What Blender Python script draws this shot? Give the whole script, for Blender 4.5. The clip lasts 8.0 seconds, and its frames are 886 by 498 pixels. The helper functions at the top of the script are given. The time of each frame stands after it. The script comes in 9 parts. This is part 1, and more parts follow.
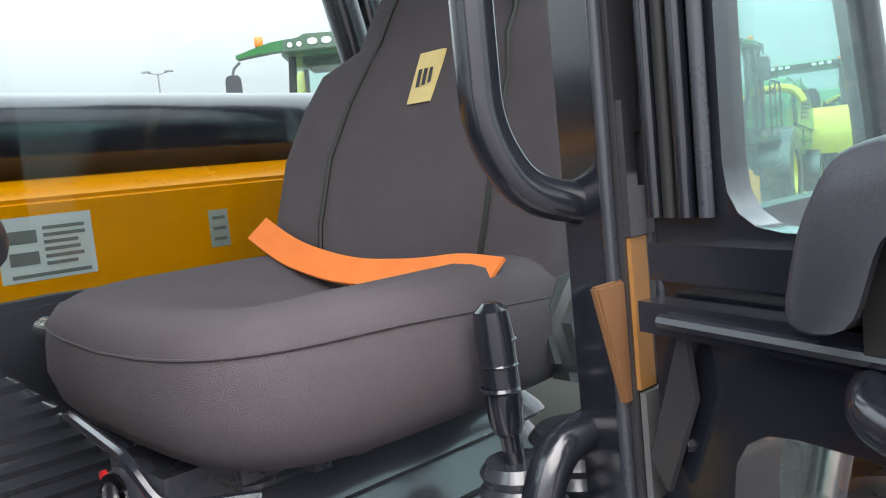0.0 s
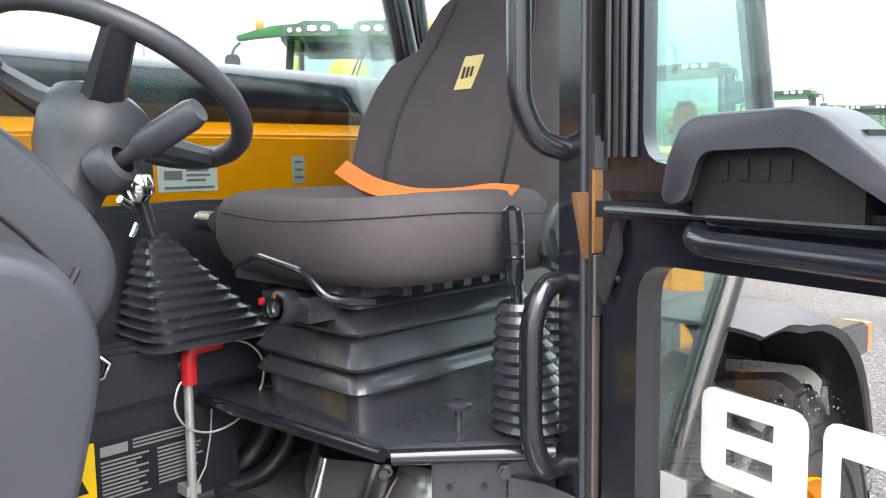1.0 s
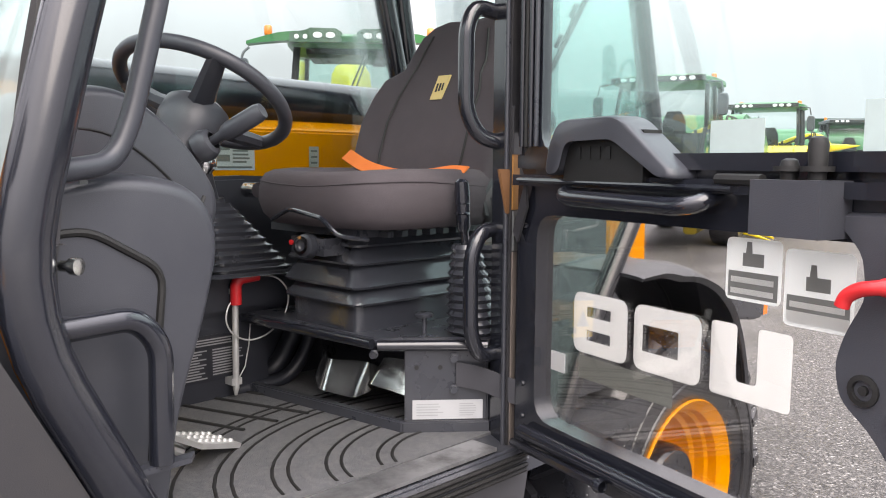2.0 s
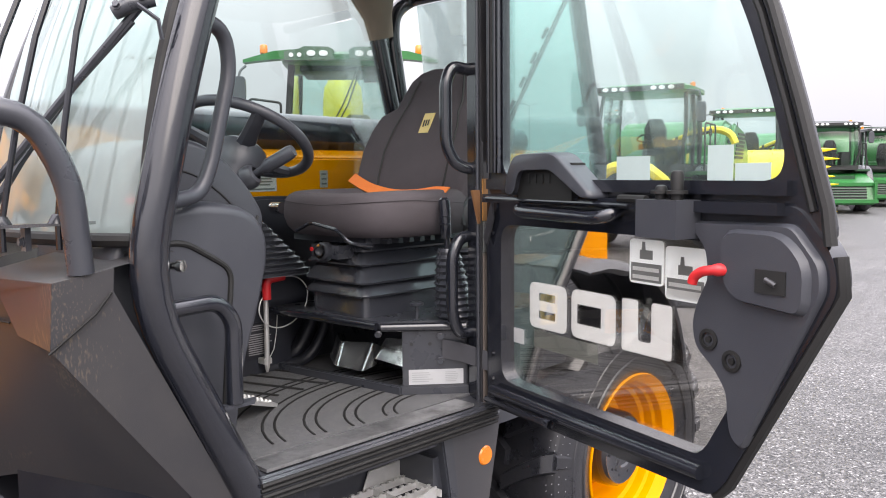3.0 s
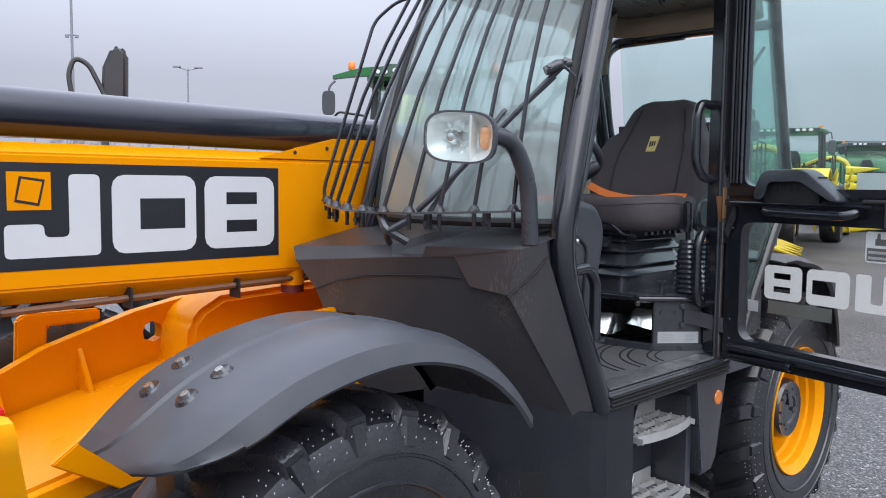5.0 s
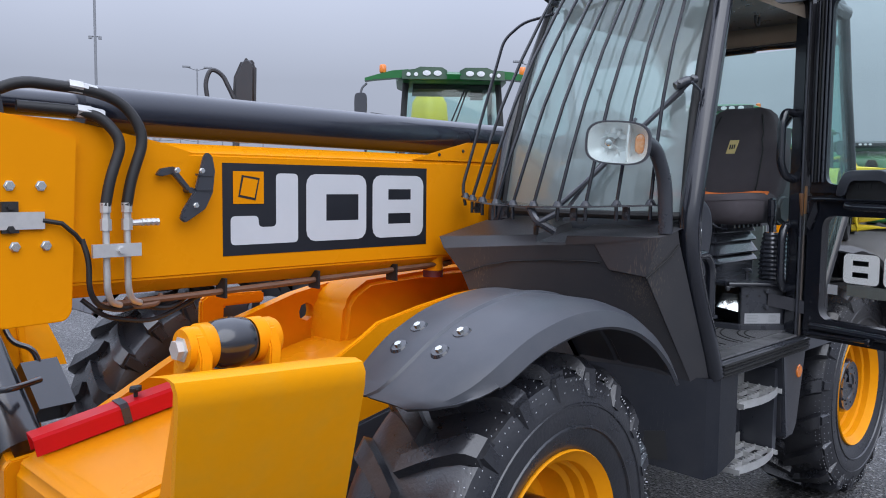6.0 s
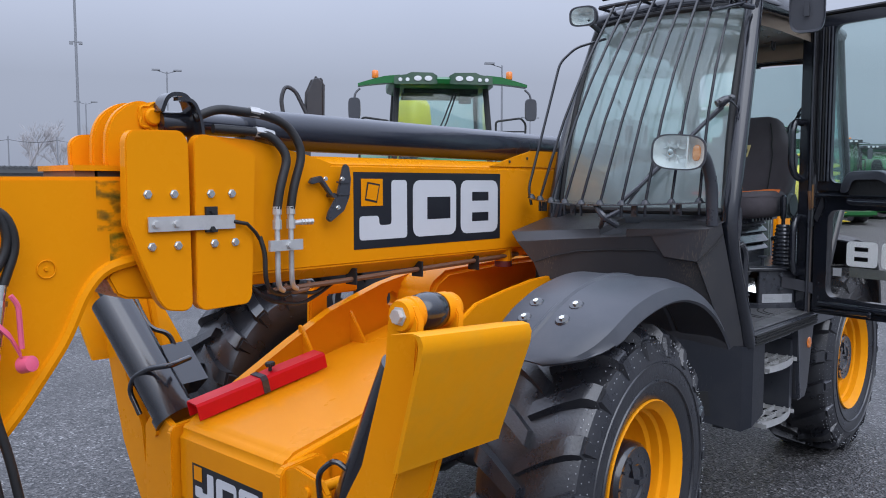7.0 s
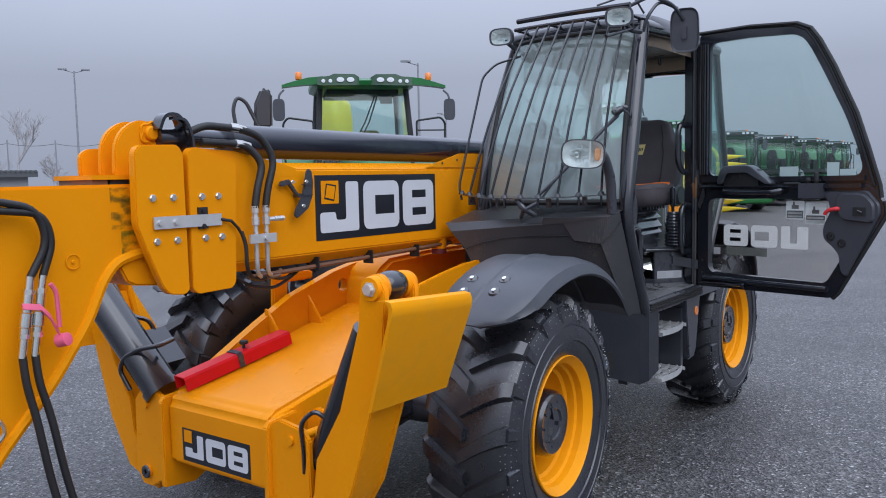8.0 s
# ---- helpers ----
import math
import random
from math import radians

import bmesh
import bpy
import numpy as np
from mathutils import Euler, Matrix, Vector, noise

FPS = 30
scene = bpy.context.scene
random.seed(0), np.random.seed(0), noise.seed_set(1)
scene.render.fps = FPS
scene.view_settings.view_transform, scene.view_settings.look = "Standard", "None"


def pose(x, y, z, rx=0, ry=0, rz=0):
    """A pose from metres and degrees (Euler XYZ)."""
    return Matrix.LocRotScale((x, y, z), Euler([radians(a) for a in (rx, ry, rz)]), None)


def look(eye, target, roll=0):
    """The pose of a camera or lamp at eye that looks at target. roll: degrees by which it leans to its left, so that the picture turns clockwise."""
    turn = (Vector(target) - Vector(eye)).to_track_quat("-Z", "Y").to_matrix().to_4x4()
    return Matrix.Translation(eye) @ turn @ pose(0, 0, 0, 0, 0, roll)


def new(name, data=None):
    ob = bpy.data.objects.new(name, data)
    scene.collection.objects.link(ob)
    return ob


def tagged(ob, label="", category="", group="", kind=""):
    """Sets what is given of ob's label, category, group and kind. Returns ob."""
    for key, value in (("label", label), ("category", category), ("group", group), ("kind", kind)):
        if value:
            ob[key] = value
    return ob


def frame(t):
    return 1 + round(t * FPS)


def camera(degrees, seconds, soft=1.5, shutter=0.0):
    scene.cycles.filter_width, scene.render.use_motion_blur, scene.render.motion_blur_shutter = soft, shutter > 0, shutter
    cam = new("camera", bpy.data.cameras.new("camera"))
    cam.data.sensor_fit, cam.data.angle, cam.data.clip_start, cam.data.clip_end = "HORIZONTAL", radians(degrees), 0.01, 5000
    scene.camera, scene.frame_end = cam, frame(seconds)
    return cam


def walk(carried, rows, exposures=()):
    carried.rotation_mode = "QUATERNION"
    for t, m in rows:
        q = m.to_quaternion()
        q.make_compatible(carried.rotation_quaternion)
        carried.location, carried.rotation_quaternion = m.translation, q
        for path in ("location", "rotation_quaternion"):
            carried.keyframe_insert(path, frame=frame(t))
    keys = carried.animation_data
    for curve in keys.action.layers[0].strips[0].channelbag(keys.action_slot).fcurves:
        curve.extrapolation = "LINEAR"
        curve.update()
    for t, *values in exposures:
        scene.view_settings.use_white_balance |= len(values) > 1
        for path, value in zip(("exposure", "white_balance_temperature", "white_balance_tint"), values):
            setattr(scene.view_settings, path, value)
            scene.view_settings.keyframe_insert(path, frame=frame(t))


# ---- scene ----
cam = camera(57.3, 8.0, soft=1.0)
METRES, EYE, TILT, LEAN, TURN = 5.5, 1.824, 0.0, 0.0, -43.4
ROWS = [
    (0.0, 0.0, 0.0, 0.0, -0.58, -5.99, 5.58),
    (0.5, -0.0203, -0.042, -0.0126, -2.31, -8.63, 2.95),
    (1.0, -0.0232, -0.1056, -0.0109, -2.25, -6.25, 0.79),
    (1.5, -0.0114, -0.1693, -0.0099, -0.86, -5.52, -0.19),
    (2.0, -0.0158, -0.2299, -0.0188, -2.24, -5.91, -0.42),
    (3.5, -0.0357, -0.3909, -0.0072, -2.89, -4.98, 0.75),
    (4.0, -0.0775, -0.4415, -0.0073, -2.68, -4.61, 0.52),
    (4.5, -0.1304, -0.4652, -0.0164, -2.24, -4.47, 0.07),
    (5.0, -0.2005, -0.4871, -0.0135, -1.51, -4.57, -0.55),
    (6.5, -0.3554, -0.6155, -0.0161, -2.0, -4.65, -0.78),
    (7.0, -0.4057, -0.6698, -0.0127, -4.25, -4.61, 0.06),
    (7.5, -0.4304, -0.7211, -0.0108, -7.0, -4.72, 0.8),
    (8.0, -0.4419, -0.7867, -0.009, -10.09, -4.97, 1.18),
]
walk(cam, [(t, pose(0, 0, EYE, TILT, LEAN, TURN) @ pose(METRES * x, METRES * y, METRES * z, 90 + pitch, roll, yaw))
           for t, x, y, z, yaw, pitch, roll in ROWS],
     exposures=[(0.0, 1.68, 6900, 10), (0.5, 2.22, 6900, 10), (1.0, 2.08, 7000, 10), (1.5, 1.76, 7250, 13), (2.2, 1.47, 7350, 14), (3.6, 1.13, 6900, 12), (4.0, 0.88, 6650, 10), (4.5, 0.75, 6500, 10), (5.2, 0.43, 6250, 10), (6.5, 0.12, 5950, 10), (8.0, 0.06, 5900, 10)])

# ---------------------------------------------------------------- world and sun
world = bpy.data.worlds.new("overcast")
scene.world = world
world.use_nodes = True
wn, wl = world.node_tree.nodes, world.node_tree.links
wn.clear()
SUN_EL, SUN_AZ = radians(46), radians(250)
sky = wn.new("ShaderNodeTexSky")
sky.sky_type = "NISHITA"
sky.sun_disc = False
sky.sun_elevation, sky.sun_rotation = SUN_EL, SUN_AZ
sky.dust_density, sky.air_density = 4.0, 1.0
grey = wn.new("ShaderNodeHueSaturation")
grey.inputs["Saturation"].default_value = 0.25
wl.new(sky.outputs[0], grey.inputs["Color"])
wcoord = wn.new("ShaderNodeTexCoord")
cloud = wn.new("ShaderNodeTexNoise")
cloud.inputs["Scale"].default_value = 2.2
cloud.inputs["Detail"].default_value = 4
wl.new(wcoord.outputs["Generated"], cloud.inputs["Vector"])
ramp = wn.new("ShaderNodeValToRGB")
ramp.color_ramp.elements[0].position, ramp.color_ramp.elements[1].position = 0.3, 0.72
ramp.color_ramp.elements[0].color = (3.72, 3.94, 4.74, 1)
ramp.color_ramp.elements[1].color = (4.20, 4.39, 5.14, 1)
wl.new(cloud.outputs[0], ramp.inputs[0])
sepz = wn.new("ShaderNodeSeparateXYZ")
wl.new(wcoord.outputs["Generated"], sepz.inputs[0])
lift = wn.new("ShaderNodeMapRange")
lift.inputs["From Min"].default_value, lift.inputs["From Max"].default_value = 0.12, 1.0
lift.inputs["To Min"].default_value, lift.inputs["To Max"].default_value = 1.0, 5.4
wl.new(sepz.outputs[2], lift.inputs["Value"])
dome = wn.new("ShaderNodeVectorMath")
dome.operation = "SCALE"
wl.new(ramp.outputs[0], dome.inputs[0])
wl.new(lift.outputs[0], dome.inputs["Scale"])
blend = wn.new("ShaderNodeMix")
blend.data_type = "RGBA"
blend.inputs[0].default_value = 0.8
wl.new(grey.outputs[0], blend.inputs[6])
wl.new(dome.outputs[0], blend.inputs[7])
back = wn.new("ShaderNodeBackground")
back.inputs["Strength"].default_value = 0.1
wl.new(blend.outputs[2], back.inputs[0])
wout = wn.new("ShaderNodeOutputWorld")
wl.new(back.outputs[0], wout.inputs[0])

sun_data = bpy.data.lights.new("sun", "SUN")
sun_data.energy, sun_data.angle, sun_data.color = 1.25, radians(60), (1.0, 0.97, 0.93)
sun = new("sun", sun_data)
sun.matrix_world = pose(0, 0, 30) @ look((0, 0, 0), (math.cos(SUN_EL) * 0.35, math.cos(SUN_EL) * 0.9, -math.sin(SUN_EL)))


# ---------------------------------------------------------------- materials
def material(name, colour, rough=0.5, metal=0.0, second=None, scale=6.0, amount=0.5, bump=0.0, bump_scale=120.0,
             grain=0.0, coat=0.0, spec=0.5, vary=0.0, streak=None, gloss=None):
    """A surface with stains (second colour, at two scales), grain and fine relief, in object space."""
    m = bpy.data.materials.new(name)
    m.use_nodes = True
    nodes, links = m.node_tree.nodes, m.node_tree.links
    b = nodes["Principled BSDF"]
    b.inputs["Roughness"].default_value, b.inputs["Metallic"].default_value = rough, metal
    b.inputs["Coat Weight"].default_value = coat
    b.inputs["Coat Roughness"].default_value = 0.12
    b.inputs["Specular IOR Level"].default_value = spec
    if gloss:
        b.inputs["Specular Tint"].default_value = (*gloss, 1)
    geo = nodes.new("ShaderNodeNewGeometry")
    n1 = nodes.new("ShaderNodeTexNoise")
    n1.inputs["Scale"].default_value, n1.inputs["Detail"].default_value = scale, 6
    n1.inputs["Roughness"].default_value = 0.65
    links.new(geo.outputs["Position"], n1.inputs["Vector"])
    rp = nodes.new("ShaderNodeValToRGB")
    rp.color_ramp.elements[0].position, rp.color_ramp.elements[1].position = 0.42, 0.72
    rp.color_ramp.elements[0].color = (0, 0, 0, 1)
    rp.color_ramp.elements[1].color = (amount, amount, amount, 1)
    links.new(n1.outputs[0], rp.inputs[0])
    mix = nodes.new("ShaderNodeMix")
    mix.data_type = "RGBA"
    mix.inputs[6].default_value = (*colour, 1)
    second = second or tuple(c * 0.75 + 0.012 for c in colour)
    mix.inputs[7].default_value = (*second, 1)
    links.new(rp.outputs[0], mix.inputs[0])
    out = mix.outputs[2]
    if streak:
        stretch = nodes.new("ShaderNodeVectorMath")
        stretch.operation = "MULTIPLY"
        stretch.inputs[1].default_value = (230, 230, 22)
        links.new(geo.outputs["Position"], stretch.inputs[0])
        ns = nodes.new("ShaderNodeTexNoise")
        ns.inputs["Scale"].default_value, ns.inputs["Detail"].default_value = 1.0, 4
        links.new(stretch.outputs[0], ns.inputs["Vector"])
        nb = nodes.new("ShaderNodeTexNoise")
        nb.inputs["Scale"].default_value = 3.2
        links.new(geo.outputs["Position"], nb.inputs["Vector"])
        mul = nodes.new("ShaderNodeMath")
        mul.operation = "MULTIPLY"
        links.new(ns.outputs[0], mul.inputs[0])
        links.new(nb.outputs[0], mul.inputs[1])
        rs_ = nodes.new("ShaderNodeMapRange")
        rs_.inputs["From Min"].default_value, rs_.inputs["From Max"].default_value = 0.365, 0.45
        rs_.inputs["To Max"].default_value = 0.55
        links.new(mul.outputs[0], rs_.inputs["Value"])
        mx = nodes.new("ShaderNodeMix")
        mx.data_type = "RGBA"
        links.new(rs_.outputs[0], mx.inputs[0])
        links.new(out, mx.inputs[6])
        mx.inputs[7].default_value = (*streak, 1)
        out = mx.outputs[2]
    n2 = nodes.new("ShaderNodeTexNoise")
    n2.inputs["Scale"].default_value, n2.inputs["Detail"].default_value = bump_scale, 3
    links.new(geo.outputs["Position"], n2.inputs["Vector"])
    if grain or vary:
        hs = nodes.new("ShaderNodeHueSaturation")
        mr = nodes.new("ShaderNodeMapRange")
        mr.inputs["To Min"].default_value, mr.inputs["To Max"].default_value = 1 - grain, 1 + grain
        links.new(n2.outputs[0], mr.inputs["Value"])
        val = mr.outputs[0]
        if vary:
            info = nodes.new("ShaderNodeObjectInfo")
            mv = nodes.new("ShaderNodeMapRange")
            mv.inputs["To Min"].default_value, mv.inputs["To Max"].default_value = 1 - vary, 1 + vary
            links.new(info.outputs["Random"], mv.inputs["Value"])
            mul = nodes.new("ShaderNodeMath")
            mul.operation = "MULTIPLY"
            links.new(val, mul.inputs[0])
            links.new(mv.outputs[0], mul.inputs[1])
            val = mul.outputs[0]
        links.new(val, hs.inputs["Value"])
        links.new(out, hs.inputs["Color"])
        out = hs.outputs[0]
    links.new(out, b.inputs["Base Color"])
    mrr = nodes.new("ShaderNodeMapRange")
    mrr.inputs["To Min"].default_value, mrr.inputs["To Max"].default_value = max(0.03, rough - 0.08), min(1, rough + 0.12)
    links.new(n1.outputs[0], mrr.inputs["Value"])
    links.new(mrr.outputs[0], b.inputs["Roughness"])
    if bump:
        bp = nodes.new("ShaderNodeBump")
        bp.inputs["Strength"].default_value, bp.inputs["Distance"].default_value = bump, 0.004
        links.new(n2.outputs[0], bp.inputs["Height"])
        links.new(bp.outputs[0], b.inputs["Normal"])
    return m


def glass_material(name, tint, gloss=1.0, sheen=(1, 1, 1)):
    """Thin pane: tinted see-through with a Fresnel reflection."""
    m = bpy.data.materials.new(name)
    m.use_nodes = True
    nodes, links = m.node_tree.nodes, m.node_tree.links
    nodes.clear()
    clear = nodes.new("ShaderNodeBsdfTransparent")
    clear.inputs[0].default_value = (*tint, 1)
    shine = nodes.new("ShaderNodeBsdfGlossy")
    shine.inputs["Roughness"].default_value = 0.02
    shine.inputs["Color"].default_value = (*sheen, 1)
    fres = nodes.new("ShaderNodeFresnel")
    fres.inputs[0].default_value = 1.5
    sc = nodes.new("ShaderNodeMath")
    sc.operation = "MULTIPLY"
    sc.inputs[1].default_value = gloss
    sc.use_clamp = True
    links.new(fres.outputs[0], sc.inputs[0])
    mix = nodes.new("ShaderNodeMixShader")
    links.new(sc.outputs[0], mix.inputs[0])
    links.new(clear.outputs[0], mix.inputs[1])
    links.new(shine.outputs[0], mix.inputs[2])
    out = nodes.new("ShaderNodeOutputMaterial")
    links.new(mix.outputs[0], out.inputs[0])
    return m


def veiled_glass(name, tint, gloss, sheen, height, weight):
    """Tinted pane under a pale patchy film, graded by height: condensation and painted-in sky sheen."""
    m = glass_material(name, tint, gloss, sheen)
    nodes, links = m.node_tree.nodes, m.node_tree.links
    geo = nodes.new("ShaderNodeNewGeometry")
    sep = nodes.new("ShaderNodeSeparateXYZ")
    links.new(geo.outputs["Position"], sep.inputs[0])
    n = nodes.new("ShaderNodeTexNoise")
    n.inputs["Scale"].default_value, n.inputs["Detail"].default_value = 2.6, 3
    links.new(geo.outputs["Position"], n.inputs["Vector"])
    wave = nodes.new("ShaderNodeMath")
    wave.operation, wave.inputs[1].default_value = "MULTIPLY_ADD", 0.5
    links.new(n.outputs[0], wave.inputs[0])
    links.new(sep.outputs[2], wave.inputs[2])
    veil = nodes.new("ShaderNodeMapRange")
    veil.inputs["From Min"].default_value, veil.inputs["From Max"].default_value = height
    veil.inputs["To Min"].default_value, veil.inputs["To Max"].default_value = weight
    links.new(wave.outputs[0], veil.inputs["Value"])
    veil_back = nodes.new("ShaderNodeBsdfTranslucent")
    white = nodes.new("ShaderNodeBsdfDiffuse")
    for one in (veil_back, white):
        one.inputs["Color"].default_value = (0.80, 0.91, 0.88, 1)
    both = nodes.new("ShaderNodeMixShader")
    links.new(veil_back.outputs[0], both.inputs[1])
    links.new(white.outputs[0], both.inputs[2])
    mix = nodes.new("ShaderNodeMixShader")
    out = nodes["Material Output"]
    links.new(veil.outputs[0], mix.inputs[0])
    links.new(out.inputs[0].links[0].from_socket, mix.inputs[1])
    links.new(both.outputs[0], mix.inputs[2])
    links.new(mix.outputs[0], out.inputs[0])
    return m


def film_material(name, colour):
    """Thin vinyl: white on the lit face, glowing softly where daylight falls on its back."""
    m = bpy.data.materials.new(name)
    m.use_nodes = True
    nodes, links = m.node_tree.nodes, m.node_tree.links
    nodes.clear()
    geo = nodes.new("ShaderNodeNewGeometry")
    n = nodes.new("ShaderNodeTexNoise")
    n.inputs["Scale"].default_value, n.inputs["Detail"].default_value = 14, 4
    links.new(geo.outputs["Position"], n.inputs["Vector"])
    mix = nodes.new("ShaderNodeMix")
    mix.data_type = "RGBA"
    mix.inputs[6].default_value = (*(c * 0.47 for c in colour), 1)
    mix.inputs[7].default_value = (*(c * 0.55 for c in colour), 1)
    links.new(n.outputs[0], mix.inputs[0])
    front = nodes.new("ShaderNodeBsdfDiffuse")
    through_ = nodes.new("ShaderNodeBsdfTranslucent")
    both = nodes.new("ShaderNodeAddShader")
    out = nodes.new("ShaderNodeOutputMaterial")
    for one, k in ((front, 0), (through_, 1)):
        links.new(mix.outputs[2], one.inputs["Color"])
        links.new(one.outputs[0], both.inputs[k])
    links.new(both.outputs[0], out.inputs[0])
    return m


def smear_material(name, colour):
    """Smeared grease: patches of colour with bare gaps between them."""
    m = material(name, colour, 0.35, second=tuple(c * 0.5 for c in colour), scale=40, amount=1.0)
    nodes, links = m.node_tree.nodes, m.node_tree.links
    geo = nodes.new("ShaderNodeNewGeometry")
    stretch = nodes.new("ShaderNodeVectorMath")
    stretch.operation = "MULTIPLY"
    stretch.inputs[1].default_value = (18, 18, 30)
    links.new(geo.outputs["Position"], stretch.inputs[0])
    n = nodes.new("ShaderNodeTexNoise")
    n.inputs["Scale"].default_value, n.inputs["Detail"].default_value = 1.0, 6
    links.new(stretch.outputs[0], n.inputs["Vector"])
    mr = nodes.new("ShaderNodeMapRange")
    mr.inputs["From Min"].default_value, mr.inputs["From Max"].default_value = 0.45, 0.75
    mr.inputs["To Max"].default_value = 0.7
    links.new(n.outputs[0], mr.inputs["Value"])
    clear = nodes.new("ShaderNodeBsdfTransparent")
    mix = nodes.new("ShaderNodeMixShader")
    links.new(mr.outputs[0], mix.inputs[0])
    links.new(clear.outputs[0], mix.inputs[1])
    links.new(nodes["Principled BSDF"].outputs[0], mix.inputs[2])
    links.new(mix.outputs[0], nodes["Material Output"].inputs[0])
    return m


YELLOW = material("yellow_paint", (0.77, 0.275, 0.0002), 0.26, second=(0.70, 0.245, 0.0003), scale=2.2, amount=0.5, spec=0.16, gloss=(1.0, 0.72, 0.30), bump=0.025, bump_scale=260)
RIM_YELLOW = material("rim_yellow", (0.86, 0.325, 0.001), 0.36, second=(0.74, 0.27, 0.003), scale=9, spec=0.25, gloss=(1.0, 0.75, 0.35), bump=0.03, bump_scale=200)
BLACK_PAINT = material("black_gloss_paint", (0.011, 0.0125, 0.018), 0.17, second=(0.020, 0.021, 0.026), scale=7, bump=0.03, bump_scale=300, coat=0.75)
GUARD_BLACK = material("black_guard_paint", (0.009, 0.010, 0.015), 0.22, second=(0.016, 0.017, 0.021), scale=7, coat=0.3, spec=0.4)
BLACK_SATIN = material("black_satin_metal", (0.034, 0.037, 0.046), 0.27, second=(0.048, 0.049, 0.055), scale=8, bump=0.05, bump_scale=250, coat=0.35)
PLASTIC = material("black_moulded_plastic", (0.056, 0.059, 0.070), 0.36, second=(0.074, 0.075, 0.082), scale=5, bump=0.10, bump_scale=600)
DASH = material("charcoal_dash_plastic", (0.043, 0.046, 0.056), 0.34, second=(0.060, 0.062, 0.070), scale=5, bump=0.12, bump_scale=500)
# Black paint greyed by dust and by reflected daylight put into its base.
DUSTED_SHEEN = material("dusted_sheen_black", (0.032, 0.032, 0.036), 0.3, second=(0.055, 0.051, 0.050), scale=6, amount=0.6, coat=0.4, bump=0.04)
DUSTY = material("dusty_black_plastic", (0.046, 0.046, 0.051), 0.32, second=(0.075, 0.070, 0.068), scale=3.5, amount=0.4, streak=(0.17, 0.135, 0.10), bump=0.1, bump_scale=450)
FENDER = material("grey_black_fender_plastic", (0.048, 0.052, 0.062), 0.34, second=(0.08, 0.08, 0.086), scale=7, amount=0.5, streak=(0.10, 0.10, 0.105), bump=0.05, bump_scale=300)
RUBBER = material("tyre_rubber", (0.016, 0.017, 0.022), 0.27, second=(0.034, 0.033, 0.034), scale=9, amount=0.55, bump=0.25, bump_scale=90, grain=0.3, spec=0.8)
SEAL = material("rubber_seal", (0.008, 0.008, 0.008), 0.6, bump=0.1, bump_scale=200)
BELLOWS = material("rubber_bellows", (0.034, 0.037, 0.046), 0.22, second=(0.044, 0.046, 0.054), scale=10, bump=0.05, bump_scale=300, coat=0.8)
CLOTH = material("grey_seat_cloth", (0.084, 0.073, 0.080), 0.92, second=(0.108, 0.094, 0.10), scale=9, amount=0.5, bump=0.5, bump_scale=900, grain=0.25, spec=0.2)
SEAT_GREY = material("grey_seat_plastic", (0.06, 0.063, 0.066), 0.5, bump=0.08, bump_scale=400)
HEADLINER = material("beige_headliner", (0.33, 0.27, 0.21), 0.9, second=(0.28, 0.23, 0.18), scale=5, bump=0.2, bump_scale=700)
MAT = material("ribbed_floor_rubber", (0.095, 0.097, 0.104), 0.40, second=(0.24, 0.235, 0.225), scale=60, amount=0.5, bump=0.6, bump_scale=330, grain=0.4)
STEEL = material("galvanised_steel", (0.58, 0.58, 0.57), 0.4, 0.5, second=(0.38, 0.38, 0.37), scale=14, bump=0.08, bump_scale=300)
BRIGHT = material("bright_plated_steel", (0.78, 0.80, 0.78), 0.18, 1.0, second=(0.6, 0.58, 0.5), scale=12)
FOIL = material("bright_sheet_metal", (0.86, 0.88, 0.87), 0.16, 1.0, second=(0.6, 0.62, 0.6), scale=14, amount=0.5, bump=0.08, bump_scale=40)
CHROME = material("chrome", (0.8, 0.8, 0.8), 0.07, 1.0)
RED = material("red_paint", (0.60, 0.003, 0.010), 0.36, second=(0.5, 0.004, 0.01), scale=6, spec=0.3, coat=0.0, bump=0.03)
RED_PLASTIC = material("red_plastic", (0.62, 0.02, 0.025), 0.35)
ORANGE_BELT = material("orange_webbing", (0.80, 0.20, 0.035), 0.8, second=(0.68, 0.15, 0.03), scale=14, bump=0.5, bump_scale=800)
LAMP_BOWL = material("bright_reflector", (0.90, 0.90, 0.90), 0.36, 0.4, second=(0.66, 0.66, 0.68), scale=24, amount=0.5, bump=0.2, bump_scale=55)
AMBER = material("amber_lens", (0.85, 0.22, 0.01), 0.25, coat=0.5)
WHITE = material("white_film", (0.58, 0.595, 0.62), 0.42, second=(0.52, 0.535, 0.56), scale=5)
GREY_FILM = material("grey_film", (0.16, 0.17, 0.17), 0.5)
LOGO_BLACK = material("black_decal", (0.012, 0.013, 0.018), 0.32, second=(0.02, 0.022, 0.028), scale=5)
HOSE = material("hydraulic_hose", (0.012, 0.012, 0.013), 0.5, bump=0.2, bump_scale=700)
COPPER = material("brown_cable_sleeve", (0.16, 0.075, 0.04), 0.5, second=(0.09, 0.05, 0.03), scale=20)
PINK = material("pink_dust_cap", (0.75, 0.12, 0.22), 0.45)
BROWN = material("dull_brown", (0.20, 0.095, 0.04), 0.5)
GREEN = material("green_paint", (0.011, 0.135, 0.026), 0.35, second=(0.016, 0.17, 0.038), scale=2, coat=0.2)
